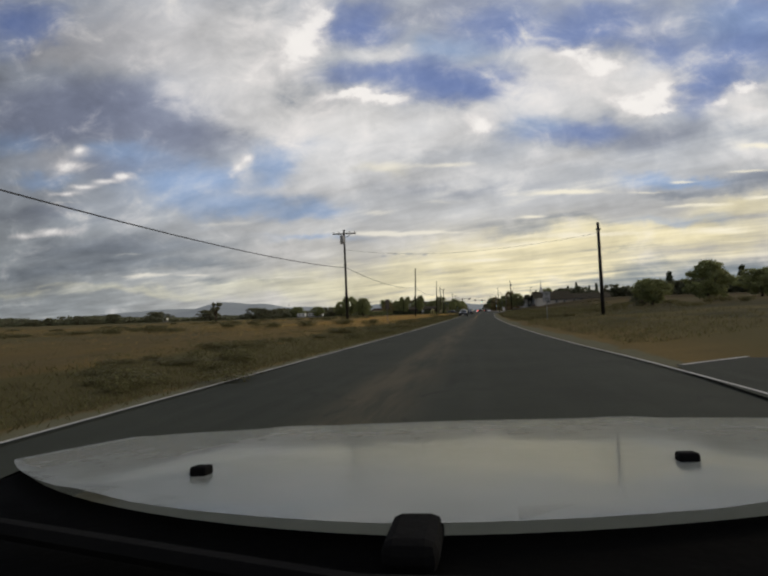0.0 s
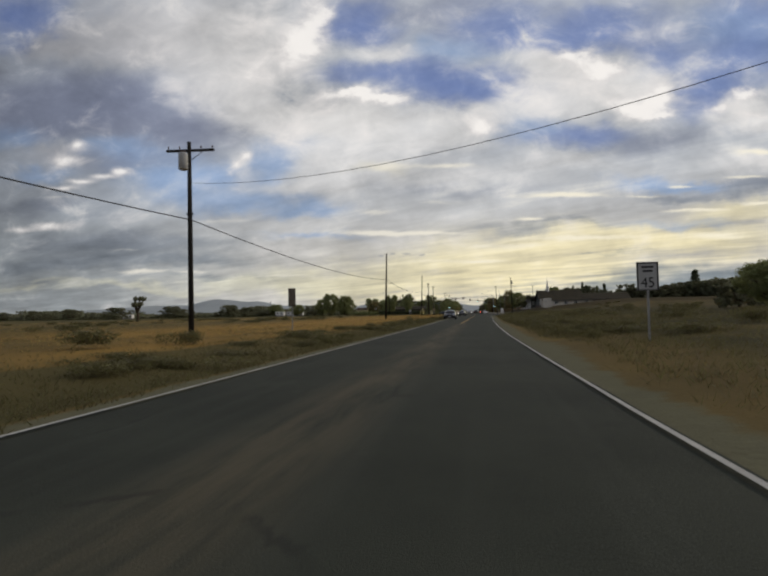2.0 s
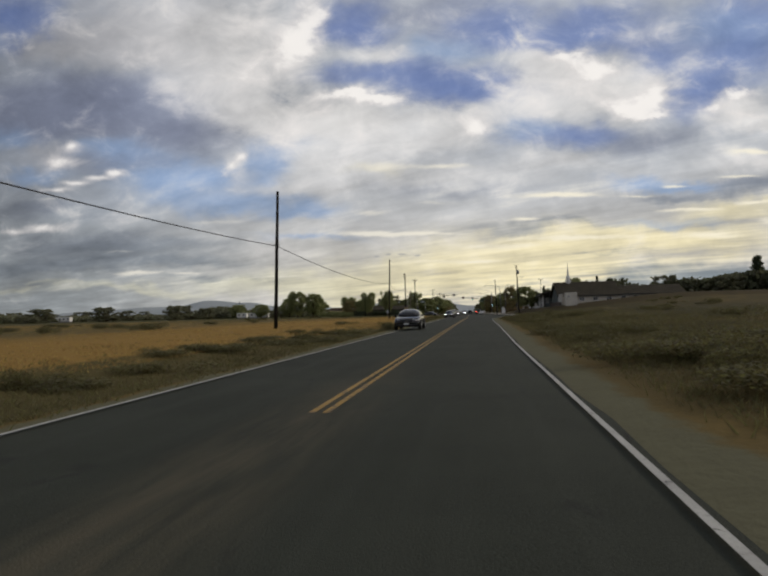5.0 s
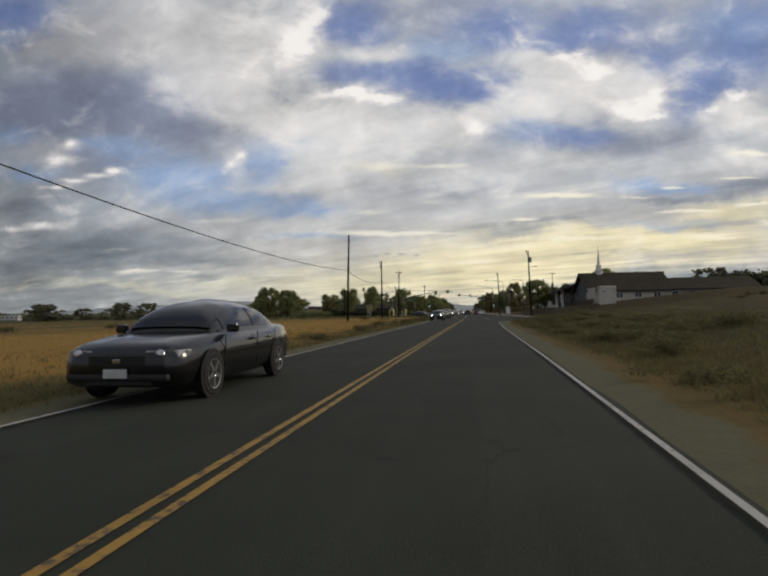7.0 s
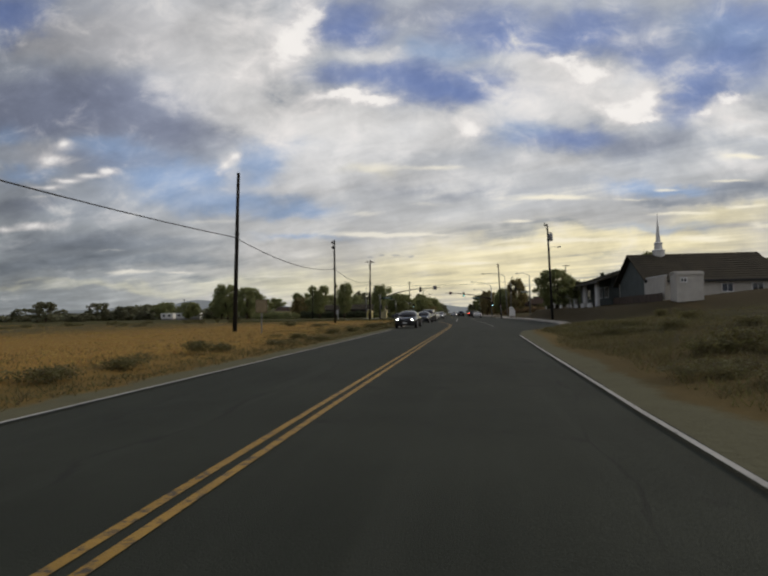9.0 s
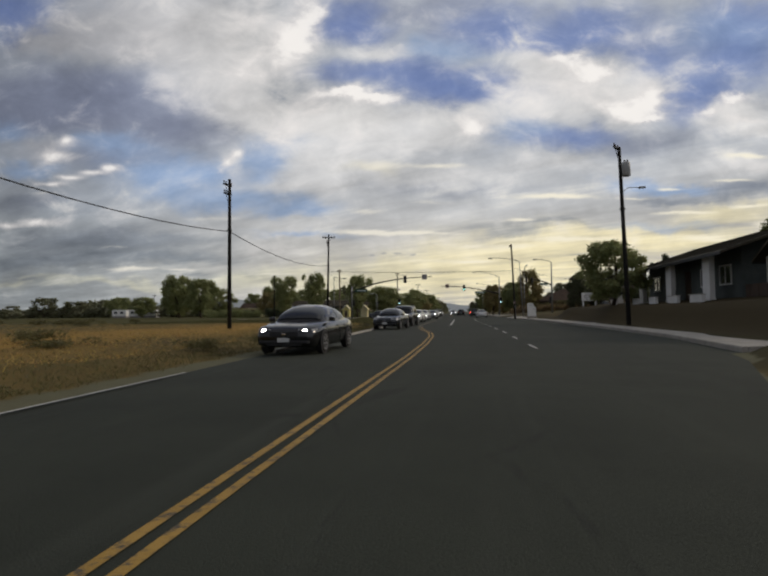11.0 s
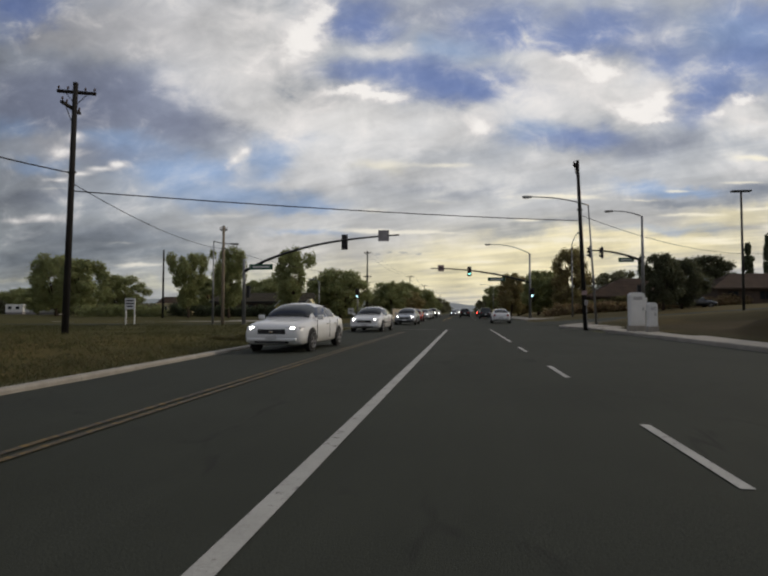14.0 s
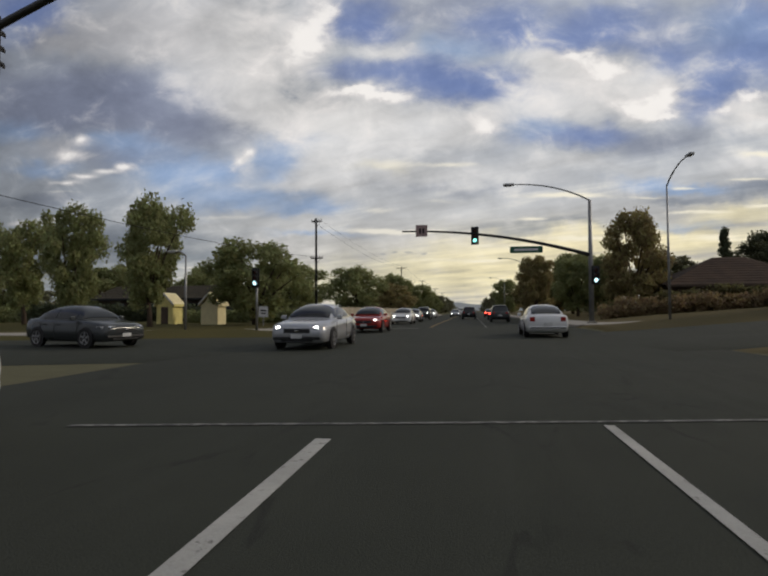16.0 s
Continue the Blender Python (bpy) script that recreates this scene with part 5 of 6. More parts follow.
for k in range(34):
    x = 40 + 7.0 * k + 3 * math.sin(k * 2.1)
    tree("far" if k % 4 else "conifer", x, along([(33, 262), (60, 234), (120, 210), (380, 258)], x) + 6 * math.sin(k * 1.7), 6.0 + 2.5 * math.sin(k * 3.3) + (2 if k % 4 == 0 else 0), 9, "on the rise beyond the field")
# far edge of the left field
for k in range(62):
    x = -90 - 6.5 * k - 3 * math.sin(k * 2.7)
    tree("far", x, 330 + 60 * math.sin(k * 1.3) - 0.25 * k, 4.3 + 1.7 * math.sin(k * 3.7), 11 + 3 * math.sin(k), "across the field")

# spiky desert tree in the field
yucca = base("joshua_tree", pose(-68, 134.6, land(-68, 134.6)) @ Matrix.Scale(1.12, 4), "spiky desert tree with tufted branches in the field", "tree")
bm = bmesh.new()
tips = []
add_tube(bm, [(0, 0, -0.1), (0.1, 0, 1.2), (0.0, 0, 2.3)], [0.24, 0.19, 0.16], 8)
for k in range(7):
    ang, out, top = k * 2.4, 0.5 + 0.14 * (k % 4), 3.1 + 0.33 * (k * 3 % 6)
    tip = (math.cos(ang) * out * 1.4, math.sin(ang) * out, top)
    add_tube(bm, [(0, 0, 2.1 - 0.15 * k), (math.cos(ang) * out, math.sin(ang) * out * .7, (top + 2.2) / 2), tip], [0.13, 0.11, 0.09], 6)
    tips.append(tip)
part("trunk", bm, M_BARK, yucca, smooth=True)
crown = new("crown", leaf_mesh("crown", tips, [0.42] * len(tips), 900, 0.13, M_LEAF_FAR, 1.0))
crown.parent = yucca


def scrub_mesh(n_leaves, size, seed_r):
    centres = [(rng.normal() * .35, rng.normal() * .35, 0.30 + 0.15 * rng.uniform()) for _ in range(7)]
    return leaf_mesh("shrub", centres, [seed_r] * 7, n_leaves, size, M_SCRUB, 0.75)


SCRUBS = [scrub_mesh(1300, 0.028, 0.34) for _ in range(5)]


def shrub(x, y, w, h, where):
    ob = new("shrub", SCRUBS[int(rng.integers(5))])
    ob.matrix_basis = pose(x, y, land(x, y) - 0.05, 0, 0, float(rng.uniform(0, 360))) @ Matrix.Diagonal((w, w, h, 1))
    tagged(ob, "low dark dry scrub bush " + where, "shrub", "scrub bushes")


for k in range(120):
    y = float(rng.uniform(4, 240))
    side = rng.uniform()
    if side < 0.42:
        shrub(road_left(y) - float(rng.uniform(1.0, 2.6)), y, float(rng.uniform(0.5, 1.1)), float(rng.uniform(0.35, 0.7)), "at the edge of the verge")
    elif side < 0.9 and y < 182 and y > 52:
        shrub(road_right(y) + float(rng.uniform(1.9, 5.5)), y, float(rng.uniform(0.7, 1.5)), float(rng.uniform(0.4, 0.85)), "beyond the dirt shoulder")
    else:
        shrub(road_left(y) - float(rng.uniform(5, 45)), y, float(rng.uniform(0.7, 1.6)), float(rng.uniform(0.5, 1.0)), "in the field")
for k in range(70):
    y = float(rng.uniform(8, 112))
    shrub(road_left(y) - float(rng.uniform(1.1, 4.2)), y, float(rng.uniform(0.7, 1.6)), float(rng.uniform(0.22, 0.48)), "at the edge of the verge")
for k in range(45):
    y = float(rng.uniform(52, 176))
    shrub(road_right(y) + float(rng.uniform(1.3, 4.5)), y, float(rng.uniform(0.6, 1.5)), float(rng.uniform(0.3, 0.7)), "beyond the dirt shoulder")
for k in range(46):
    y = float(rng.uniform(30, 170))
    shrub(road_left(y) - float(rng.uniform(18, 66)), y, float(rng.uniform(0.9, 2.2)), float(rng.uniform(0.4, 0.9)), "in the field")
for k in range(44):
    y = float(rng.uniform(54, 112))
    shrub(road_right(y) + float(rng.uniform(2.2, 4.6)), y, float(rng.uniform(0.9, 1.7)), float(rng.uniform(0.45, 0.75)), "beyond the dirt shoulder")
for k in range(60):
    y = float(rng.uniform(50, 180))
    shrub(road_right(y) + float(rng.uniform(4.5, 30)), y, float(rng.uniform(0.8, 1.8)), float(rng.uniform(0.5, 1.0)), "on the dry slope")


def grass(name, count, where, height, material, label, lean=0.75):
    """Thin blades in tufts, one object."""
    verts = np.zeros((count, 5, 3, 3))
    spots = np.array([where() for _ in range(count)])
    z = np.array([land(x, y) for x, y in spots]) - 0.03
    for b in range(5):
        ang = rng.uniform(0, 2 * np.pi, count)
        hh = height * rng.uniform(0.45, 1.25, count)
        off = rng.normal(size=(count, 2)) * 0.09
        foot = np.stack([spots[:, 0] + off[:, 0], spots[:, 1] + off[:, 1], z], 1)
        side = np.stack([np.cos(ang), np.sin(ang), np.zeros(count)], 1) * (0.006 + 0.010 * rng.uniform(size=count))[:, None]
        tip = foot + np.stack([rng.normal(size=count) * lean * hh, rng.normal(size=count) * lean * hh, hh], 1)
        verts[:, b, 0], verts[:, b, 1], verts[:, b, 2] = foot - side, foot + side, tip
    me = bpy.data.meshes.new(name)
    me.from_pydata(verts.reshape(-1, 3).tolist(), [], np.arange(count * 15).reshape(-1, 3).tolist())
    me.materials.append(material)
    tagged(new(name, me), label, "grass", kind="stuff")


def corner_turf():
    y = rng.uniform(222, 252)
    return road_left(y) - 0.3 - rng.uniform(0, 1) ** 1.4 * 30, y


def left_near():
    y = rng.uniform(0, 1) ** 1.25 * 238
    return road_left(y) - 0.3 - 0.4 * smooth01((y - 80) / 40) - rng.exponential(1.7), y


def left_wide():
    y = rng.uniform(2, 90) if rng.uniform() < 0.6 else rng.uniform(165, 236)
    return road_left(y) - 2 - rng.uniform(0, 1) ** 1.3 * 65, y


def right_near():
    y = rng.uniform(18, 183)
    if y < 55 and rng.uniform() < 0.55:
        y += 70
    return road_right(y) + 1.1 + 0.9 * noise.noise((y * 0.11, 4.0, 0.0)) + rng.exponential(4.5) + 0.4 * abs(rng.normal()), y


def west_field():
    while True:
        y = rng.uniform(5, 222)
        x = road_left(y) - 3 - rng.uniform(0, 1) ** 1.5 * 80
        if y < 70 and rng.uniform() > 0.02 + 0.98 * smooth01((y - 20) / 50):
            continue
        if y < 150 and x < road_left(y) - 20 and rng.uniform() < 0.6:
            continue
        if y > 165 and rng.uniform() < 0.6 * smooth01((y - 165) / 40):
            continue
        if noise.noise((x * 0.06, y * 0.025, 11.0)) + rng.normal() * 0.25 > -0.05:
            return x, y


grass("verge_weeds", 24000, left_near, 0.12, M_OLIVE_GRASS, "brownish dry weeds along the verge")
grass("olive_grass", 12000, left_wide, 0.11, M_OLIVE_GRASS, "dull olive weeds in the field")
grass("corner_grass", 16000, corner_turf, 0.13, M_TURF, "dark green uncut grass at the junction corner")
grass("field_grass", 36000, west_field, 0.12, M_STRAW, "golden dry grass covering the field")
grass("roadside_weeds", 26000, right_near, 0.20, M_OLIVE_GRASS, "dark dry weeds beyond the dirt shoulder")
grass("dry_grass", 5000, right_near, 0.12, M_VERGE, "pale dry grass beyond the dirt shoulder")


def hedge(x0, y0, x1, y1, w, h, material, label):
    """A row of bushes grown together, uneven in height."""
    n_c = max(4, int(math.hypot(x1 - x0, y1 - y0) / 0.45))
    centres, radii = [], []
    for i in range(n_c):
        f = i / (n_c - 1)
        x, y = x0 + (x1 - x0) * f, y0 + (y1 - y0) * f
        top = h * (0.72 + 0.4 * noise.noise((x * 0.5, y * 0.5, 3.0)))
        for k in range(2):
            centres.append((x + rng.normal() * w * .2, y + rng.normal() * w * .2, land(x, y) + top * (0.3 + 0.42 * k)))
            radii.append(max(w * 0.5, top * 0.36) * rng.uniform(0.8, 1.15))
    tagged(new("hedge", leaf_mesh("hedge", centres, radii, n_c * 260, 0.10, material, 0.8)), label, "hedge", "hedges")


hedge(9.2, 292.5, 36, 297.5, 1.6, 1.5, M_BRUSH, "dry brownish hedge in front of the corner house")
hedge(14, 295.5, 24, 297.0, 1.4, 2.6, M_SCRUB, "tall dry hedge beside the corner house")
hedge(-48, 297, -29, 299, 1.6, 2.3, M_LEAF_DARK, "dark hedge in front of the brown house")
hedge(-27.5, 293.5, -17, 294.5, 1.2, 1.6, M_LEAF, "low hedge behind the sheds")
hedge(16.3, 226, 22, 238, 1.6, 1.5, M_LEAF_DARK, "dark hedge along the bank")
hedge(-60, 292, -49, 296, 1.8, 2.4, M_LEAF, "unclipped hedge at the edge of the lawn")


def far_woods(name, count, spot, label, material, leaf):
    """A belt of distant scrub and trees, one object of leaf clumps."""
    pts = np.array([spot() for _ in range(count)])
    a = rng.normal(size=(count, 3))
    a /= np.linalg.norm(a, axis=1)[:, None]
    b = np.cross(a, rng.normal(size=(count, 3)))
    b /= np.linalg.norm(b, axis=1)[:, None]
    s = leaf * rng.uniform(0.35, 0.95, count)[:, None]
    quad = np.stack([pts - a * s - b * s * .6, pts + a * s * .8 - b * s * .6, pts + a * s + b * s * .6, pts - a * s * .7 + b * s * .7], 1)
    me = bpy.data.meshes.new(name)
    me.from_pydata(quad.reshape(-1, 3).tolist(), [], np.arange(count * 4).reshape(-1, 4).tolist())
    me.materials.append(material)
    tagged(new(name, me), label, "woods", kind="stuff")


def belt_height(x, seed):
    return max(0.6, 2.6 + 3.4 * noise.fractal((x * 0.035, seed, 0.0), 1.0, 2.0, 4))


def west_belt():
    x = -62 - rng.uniform(0, 1) ** 1.2 * 620
    y = 372 + 40 * noise.noise((x * 0.01, 2.0, 0.0)) + rng.normal() * 7 - 0.12 * abs(x + 62)
    return x, y, land(x, y) + rng.uniform(0, 1) ** 0.8 * (belt_height(x, 1.5) + 0.9)


def east_belt():
    x = 33 + rng.uniform(0, 1) ** 1.3 * 330
    y = along([(33, 264), (60, 238), (120, 214), (380, 262)], x) + 6 * noise.noise((x * 0.03, 5.0, 0.0)) + rng.normal() * 4
    return x, y, land(x, y) + rng.uniform(0, 1) ** 0.8 * (belt_height(x, 7.5) + 2.6)


far_woods("far_woods", 60000, west_belt, "dark belt of scrub and trees across the field", M_LEAF_FAR, 1.0)
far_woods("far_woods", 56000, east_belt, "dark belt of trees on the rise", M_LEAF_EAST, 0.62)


# ---------------------------------------------------------------- buildings
def gable_building(name, m, w, d, eave, ridge, walls, roof, label, over=0.5, windows=(), doors=(), hip=0.0, category="house", ends=None):
    """A pitched building w wide (x) and d deep (y) about its base; the ridge runs along x. windows: (side, place along, sill, width, height)."""
    thing = base(name, m, label, category)
    t = 0.2
    hw, hd = w / 2, d / 2
    part("wall", box(-hw, hw, -hd, -hd + t, -1.0, eave), walls, thing)
    part("wall", box(-hw, hw, hd - t, hd, -1.0, eave), walls, thing)
    for s in (-1, 1):
        out = [(-hd + t + .002, -1.0), (hd - t - .002, -1.0), (hd - t - .002, eave)] + ([] if hip else [(0, ridge - 0.05)]) + [(-hd + t + .002, eave)]
        part("end_wall", prism(out, s * hw - (t if s > 0 else 0), s * hw + (t if s < 0 else 0)), ends or walls, thing)
    slope = math.hypot(hd + over, (ridge - eave) * (hd + over) / hd)
    for s in (-1, 1):
        low = eave - (ridge - eave) * over / hd
        out = [(0, ridge + 0.02), (s * (hd + over), low + 0.02), (s * (hd + over), low + 0.16), (0, ridge + 0.17)]
        bm = prism(out, -hw - over, hw + over)
        if hip:
            for v in bm.verts:
                if abs(v.co.y) < 0.01:
                    v.co.x *= (hw - hip) / (hw + over)
        slab = part("roof", bm, roof, thing)
        n_rows = max(4, int(slope / 0.45))
        for k in range(1, n_rows):
            f = k / n_rows
            y0, z0 = s * (hd + over) * f, ridge + 0.17 + (low - ridge - 0.01) * f
            rx = hw + over - (hip + over) * (1 - f) if hip else hw + over
            part("roof_course", box(-rx, rx, y0 - 0.03, y0 + 0.03, z0 - 0.005, z0 + 0.025), roof, slab)
        part("fascia", box(-hw - over, hw + over, s * (hd + over) - (0 if s > 0 else 0.04), s * (hd + over) + (0.04 if s > 0 else 0), low - 0.06, low + 0.14), M_TRIM if roof is M_ROOF else walls, slab)
    if hip:
        low = eave - (ridge - eave) * over / hd
        for s in (-1, 1):
            bm = bmesh.new()
            tri = [bm.verts.new(p) for p in ((s * (hw + over), -hd - over, low + .15), (s * (hw + over), hd + over, low + .15), (s * (hw - hip), 0, ridge + .165))]
            bm.faces.new(tri)
            bmesh.ops.solidify(bm, geom=bm.faces[:], thickness=0.1)
            part("hip_end", bm, roof, thing)
    for side, at, sill, ww, wh in windows:
        def place(bm):
            if side == "front":
                bm.transform(pose(at, -hd, sill))
            elif side == "left":
                bm.transform(pose(-hw, at, sill, 0, 0, -90))
            else:
                bm.transform(pose(hw, at, sill, 0, 0, 90))
            return bm
        fr = bmesh.new()
        for x0, x1, z0, z1 in ((-ww / 2 - .08, ww / 2 + .08, wh, wh + .08), (-ww / 2 - .08, ww / 2 + .08, -.1, 0), (-ww / 2 - .08, -ww / 2, 0, wh), (ww / 2, ww / 2 + .08, 0, wh), (-.02, .02, 0, wh)):
            add_box(fr, x0, x1, -0.07, 0.02, z0, z1)
        win = part("window", place(fr), walls if walls is M_BROWN_WALL else M_WHITE, thing)
        part("pane", place(box(-ww / 2, ww / 2, -0.03, -0.01, 0, wh)), M_WINDOW, win)
    for side, at, ww, wh in doors:
        bm = box(-ww / 2, ww / 2, -0.05, 0.02, 0, wh, 0.01)
        bm.transform(pose(at, -hd, 0) if side == "front" else pose(-hw, at, 0, 0, 0, -90))
        door = part("door", bm, M_BROWN_WALL, thing)
        bm = lathe([(0.02, 0), (0.03, 0.03), (0.01, 0.05)], 8)
        bm.transform((pose(at + ww * .35, -hd - .05, 1.0, 90) if side == "front" else pose(-hw - .05, at + ww * .35, 1.0, 90, 0, -90)))
        part("door_knob", bm, M_CHROME, door)
    return thing


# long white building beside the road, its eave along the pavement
# the overhang's shade on the walls is painted in by their dark tone
gable_building("roadside_building", pose(20.9, 214.3, 1.85, 0, 0, -90), 17.4, 9.6, 3.1, 4.7, M_SHADE_WALL, M_ROOF, "low building with shade-toned walls, white piers and a dark shingle roof", 1.9,
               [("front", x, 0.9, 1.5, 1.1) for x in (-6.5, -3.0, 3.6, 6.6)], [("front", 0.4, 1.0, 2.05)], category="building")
for y in (207.4, 214.2, 221.0):
    post = base("porch_pier", pose(14.95, y, land(14.95, y) - 0.1), "broad white porch pier under the eave", "pier", "porch piers")
    part("shaft", box(-0.16, 0.16, -0.55, 0.55, 0, 4.55 - land(14.95, y), 0.02), M_WHITE, post)
    part("foot", box(-0.2, 0.2, -0.6, 0.6, 0, 0.2, 0.02), M_WHITE, post)
for y0, y1 in ((205.5, 207.4), (209.6, 211.4), (214.0, 215.6), (218.6, 220.0), (226.0, 227.6)):
    z = land(13.9, (y0 + y1) / 2)
    low = base("garden_wall", pose(13.9, y0, z - 0.15), "low white garden wall on the bank", "wall", "garden walls")
    part("body", box(-0.1, 0.1, 0, y1 - y0, 0, 0.6, 0.02), M_WHITE, low)
    part("coping", box(-0.14, 0.14, -0.04, y1 - y0 + 0.04, 0.6, 0.66, 0.01), M_STUCCO, low)
pillar = base("gate_pillar", pose(16.0, 233.0, land(16.0, 233.0) - 0.1), "pale square gate pillar on the bank", "pillar")
part("shaft", box(-0.3, 0.3, -0.3, 0.3, 0, 1.75, 0.02), M_STUCCO, pillar)
part("cap", box(-0.37, 0.37, -0.37, 0.37, 1.75, 1.87, 0.02), M_STUCCO, pillar)

# church on the rise
CH = pose(22.3, 199.2, 2.5, 0, 0, 2)
# the gable ends carry their shade in the colour, unlike the stucco front
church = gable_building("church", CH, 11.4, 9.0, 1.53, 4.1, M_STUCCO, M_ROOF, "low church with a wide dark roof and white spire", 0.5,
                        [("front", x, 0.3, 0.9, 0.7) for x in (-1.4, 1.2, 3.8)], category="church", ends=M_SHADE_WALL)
bm = lathe([(0.0, 0), (0.58, 0), (0.58, 0.75), (0.66, 0.78), (0.66, 0.86), (0.42, 0.95), (0.38, 1.5), (0.46, 1.53), (0.44, 1.6), (0.26, 1.7), (0.14, 2.8), (0.03, 4.1), (0.0, 4.2)], 8)
bm.transform(Matrix.Translation((-3.1, 0, 3.8)))
spire = part("spire", bm, M_WHITE, church, "white eight-sided spire")
part("finial", tube([(-3.1, 0, 7.95), (-3.1, 0, 8.4)], 0.03, 6), M_WHITE, spire)
gable_building("church_wing", pose(34.6, 201.6, 2.7, 0, 0, 2), 13.0, 7.0, 1.45, 3.0, M_STUCCO, M_ROOF, "long low wing of the church with small windows", 0.5,
               [("front", x, 0.4, 0.8, 0.6) for x in (-5, -2.6, -0.2, 2.2, 4.6)], category="church")
hut = gable_building("white_outbuilding", pose(17.9, 188.4, land(17.9, 188.4) - 0.3), 2.05, 1.5, 2.35, 2.47, M_STUCCO, M_STUCCO, "small pale flat-topped outbuilding below the church", 0.03, [("front", -0.5, 1.75, 0.4, 0.25)], category="shed")
wall = base("white_yard_wall", pose(16.6, 189.4, land(16.9, 192) - 0.2), "pale yard wall with a dark fence below the church", "wall")
part("panel", box(-0.1, 0.1, 0, 5.5, 0.3, 2.3, 0.02), M_STUCCO, wall)
part("coping", box(-0.14, 0.14, -0.04, 5.54, 2.3, 2.38, 0.01), M_WHITE, wall)
for k in range(16):
    part("fence_board", box(-0.32, -0.28, 0.0 + k * 1.05, 0.98 + k * 1.05, -0.1, 0.85, 0.01), M_BROWN_WALL, wall)

# houses round the junction
gable_building("corner_house", pose(22.0, 302, land(22.0, 302) - 0.5), 12.5, 8, 2.7, 5.0, M_BROWN_WALL, M_ROOF_RED, "brown house with a hipped red-brown tiled roof on the corner", 0.6, [("front", x, 1.0, 1.1, 1.0) for x in (-4, 4)], [("front", 1.6, 1.0, 2.05)], hip=4.9)
gable_building("corner_house", pose(38, 302, land(38, 302) - 0.5), 12, 9, 2.7, 4.6, M_BROWN_WALL, M_ROOF_RED, "brown house with a reddish tiled roof", 0.6, [("front", x, 1.0, 1.3, 1.1) for x in (-4, 0, 3)], hip=3.5)
gable_building("brown_house", pose(-33, 305, 0.15), 19, 8, 2.6, 3.9, M_BROWN_WALL, M_ROOF, "long low brown house behind the trees", 0.6, [("front", x, 0.9, 1.4, 1.1) for x in (-7, -3.5, 2, 6)], [("front", 0, 1.0, 2.0)])
for x, walls, words in ((-26.2, M_YELLOW_WALL, "small yellow wooden shed with a pale gable"), (-22.3, M_CREAM, "small cream wooden shed with a pale gable")):
    shed = gable_building("garden_shed", pose(x, 288.0, 0.15, 0, 0, 90), 1.5, 1.45, 1.7, 2.45, walls, M_CREAM, words, 0.15, (), [("left", 0.0, 0.62, 1.45)] if walls is M_YELLOW_WALL else (), category="shed")
    for k in (-1, 1):
        part("verge_board", prism([(0.0, 2.46), (k * 0.86, 1.56), (k * 0.86, 1.70), (0.0, 2.60)], -0.95, -0.905), M_WHITE, shed)
    for k in range(7):
        part("wall_batten", box(-0.765, -0.752, -0.66 + 0.22 * k - 0.012, -0.66 + 0.22 * k + 0.012, 0.0, 1.7), walls, shed)
gable_building("tan_house", pose(-61, 322, 0.2), 5, 5, 2.5, 3.7, M_CREAM, M_ROOF_RED, "small tan house across the field", 0.4, [("front", -1.2, 0.9, 1.0, 1.0)], [("front", 1.0, 0.95, 2.0)])
gable_building("white_house", pose(-44, 322, 0.2), 6, 5, 2.3, 3.3, M_WHITE, M_ROOF, "small white house across the field", 0.4, [("front", -1.2, 0.9, 1.0, 1.0)], [("front", 1.4, 0.95, 2.0)])
for x, y, w in ((-103, 336, 9.6), (-112.5, 338, 5.0), (-205, 330, 11.0), (-330, 340, 12)):
    tr = base("house_trailer", pose(x, y, land(x, y)), "long white trailer parked across the field", "trailer", "trailers")
    part("body", box(-w / 2, w / 2, -1.2, 1.2, 0.5, 2.5, 0.12), M_WHITE, tr)
    part("skirt", box(-w / 2 + .2, w / 2 - .2, -1.1, 1.1, -0.1, 0.5), M_SIGN_BACK, tr)
    for k in range(int(w / 2.2)):
        win = part("window", box(-w / 2 + .8 + k * 2.2, -w / 2 + 1.8 + k * 2.2, -1.23, -1.19, 1.3, 2.0, 0.01), M_WINDOW, tr)
fence = base("board_fence", pose(-10.6, 284, 0.12), "pale board fence beside the pavement", "fence")
for k in range(15):
    part("post", box(-0.06, 0.06, k * 2.0 - 0.06, k * 2.0 + 0.06, -0.2, 1.4, 0.01), M_FENCE, fence)
for k in range(90):
    part("board", box(0.07, 0.10, k * 0.315, k * 0.315 + 0.295, 0.05, 1.35 + 0.02 * math.sin(k * 2.3)), M_FENCE, fence)
for z in (0.35, 1.05):
    part("rail", box(-0.03, 0.065, 0, 28.2, z, z + 0.09), M_FENCE, fence)


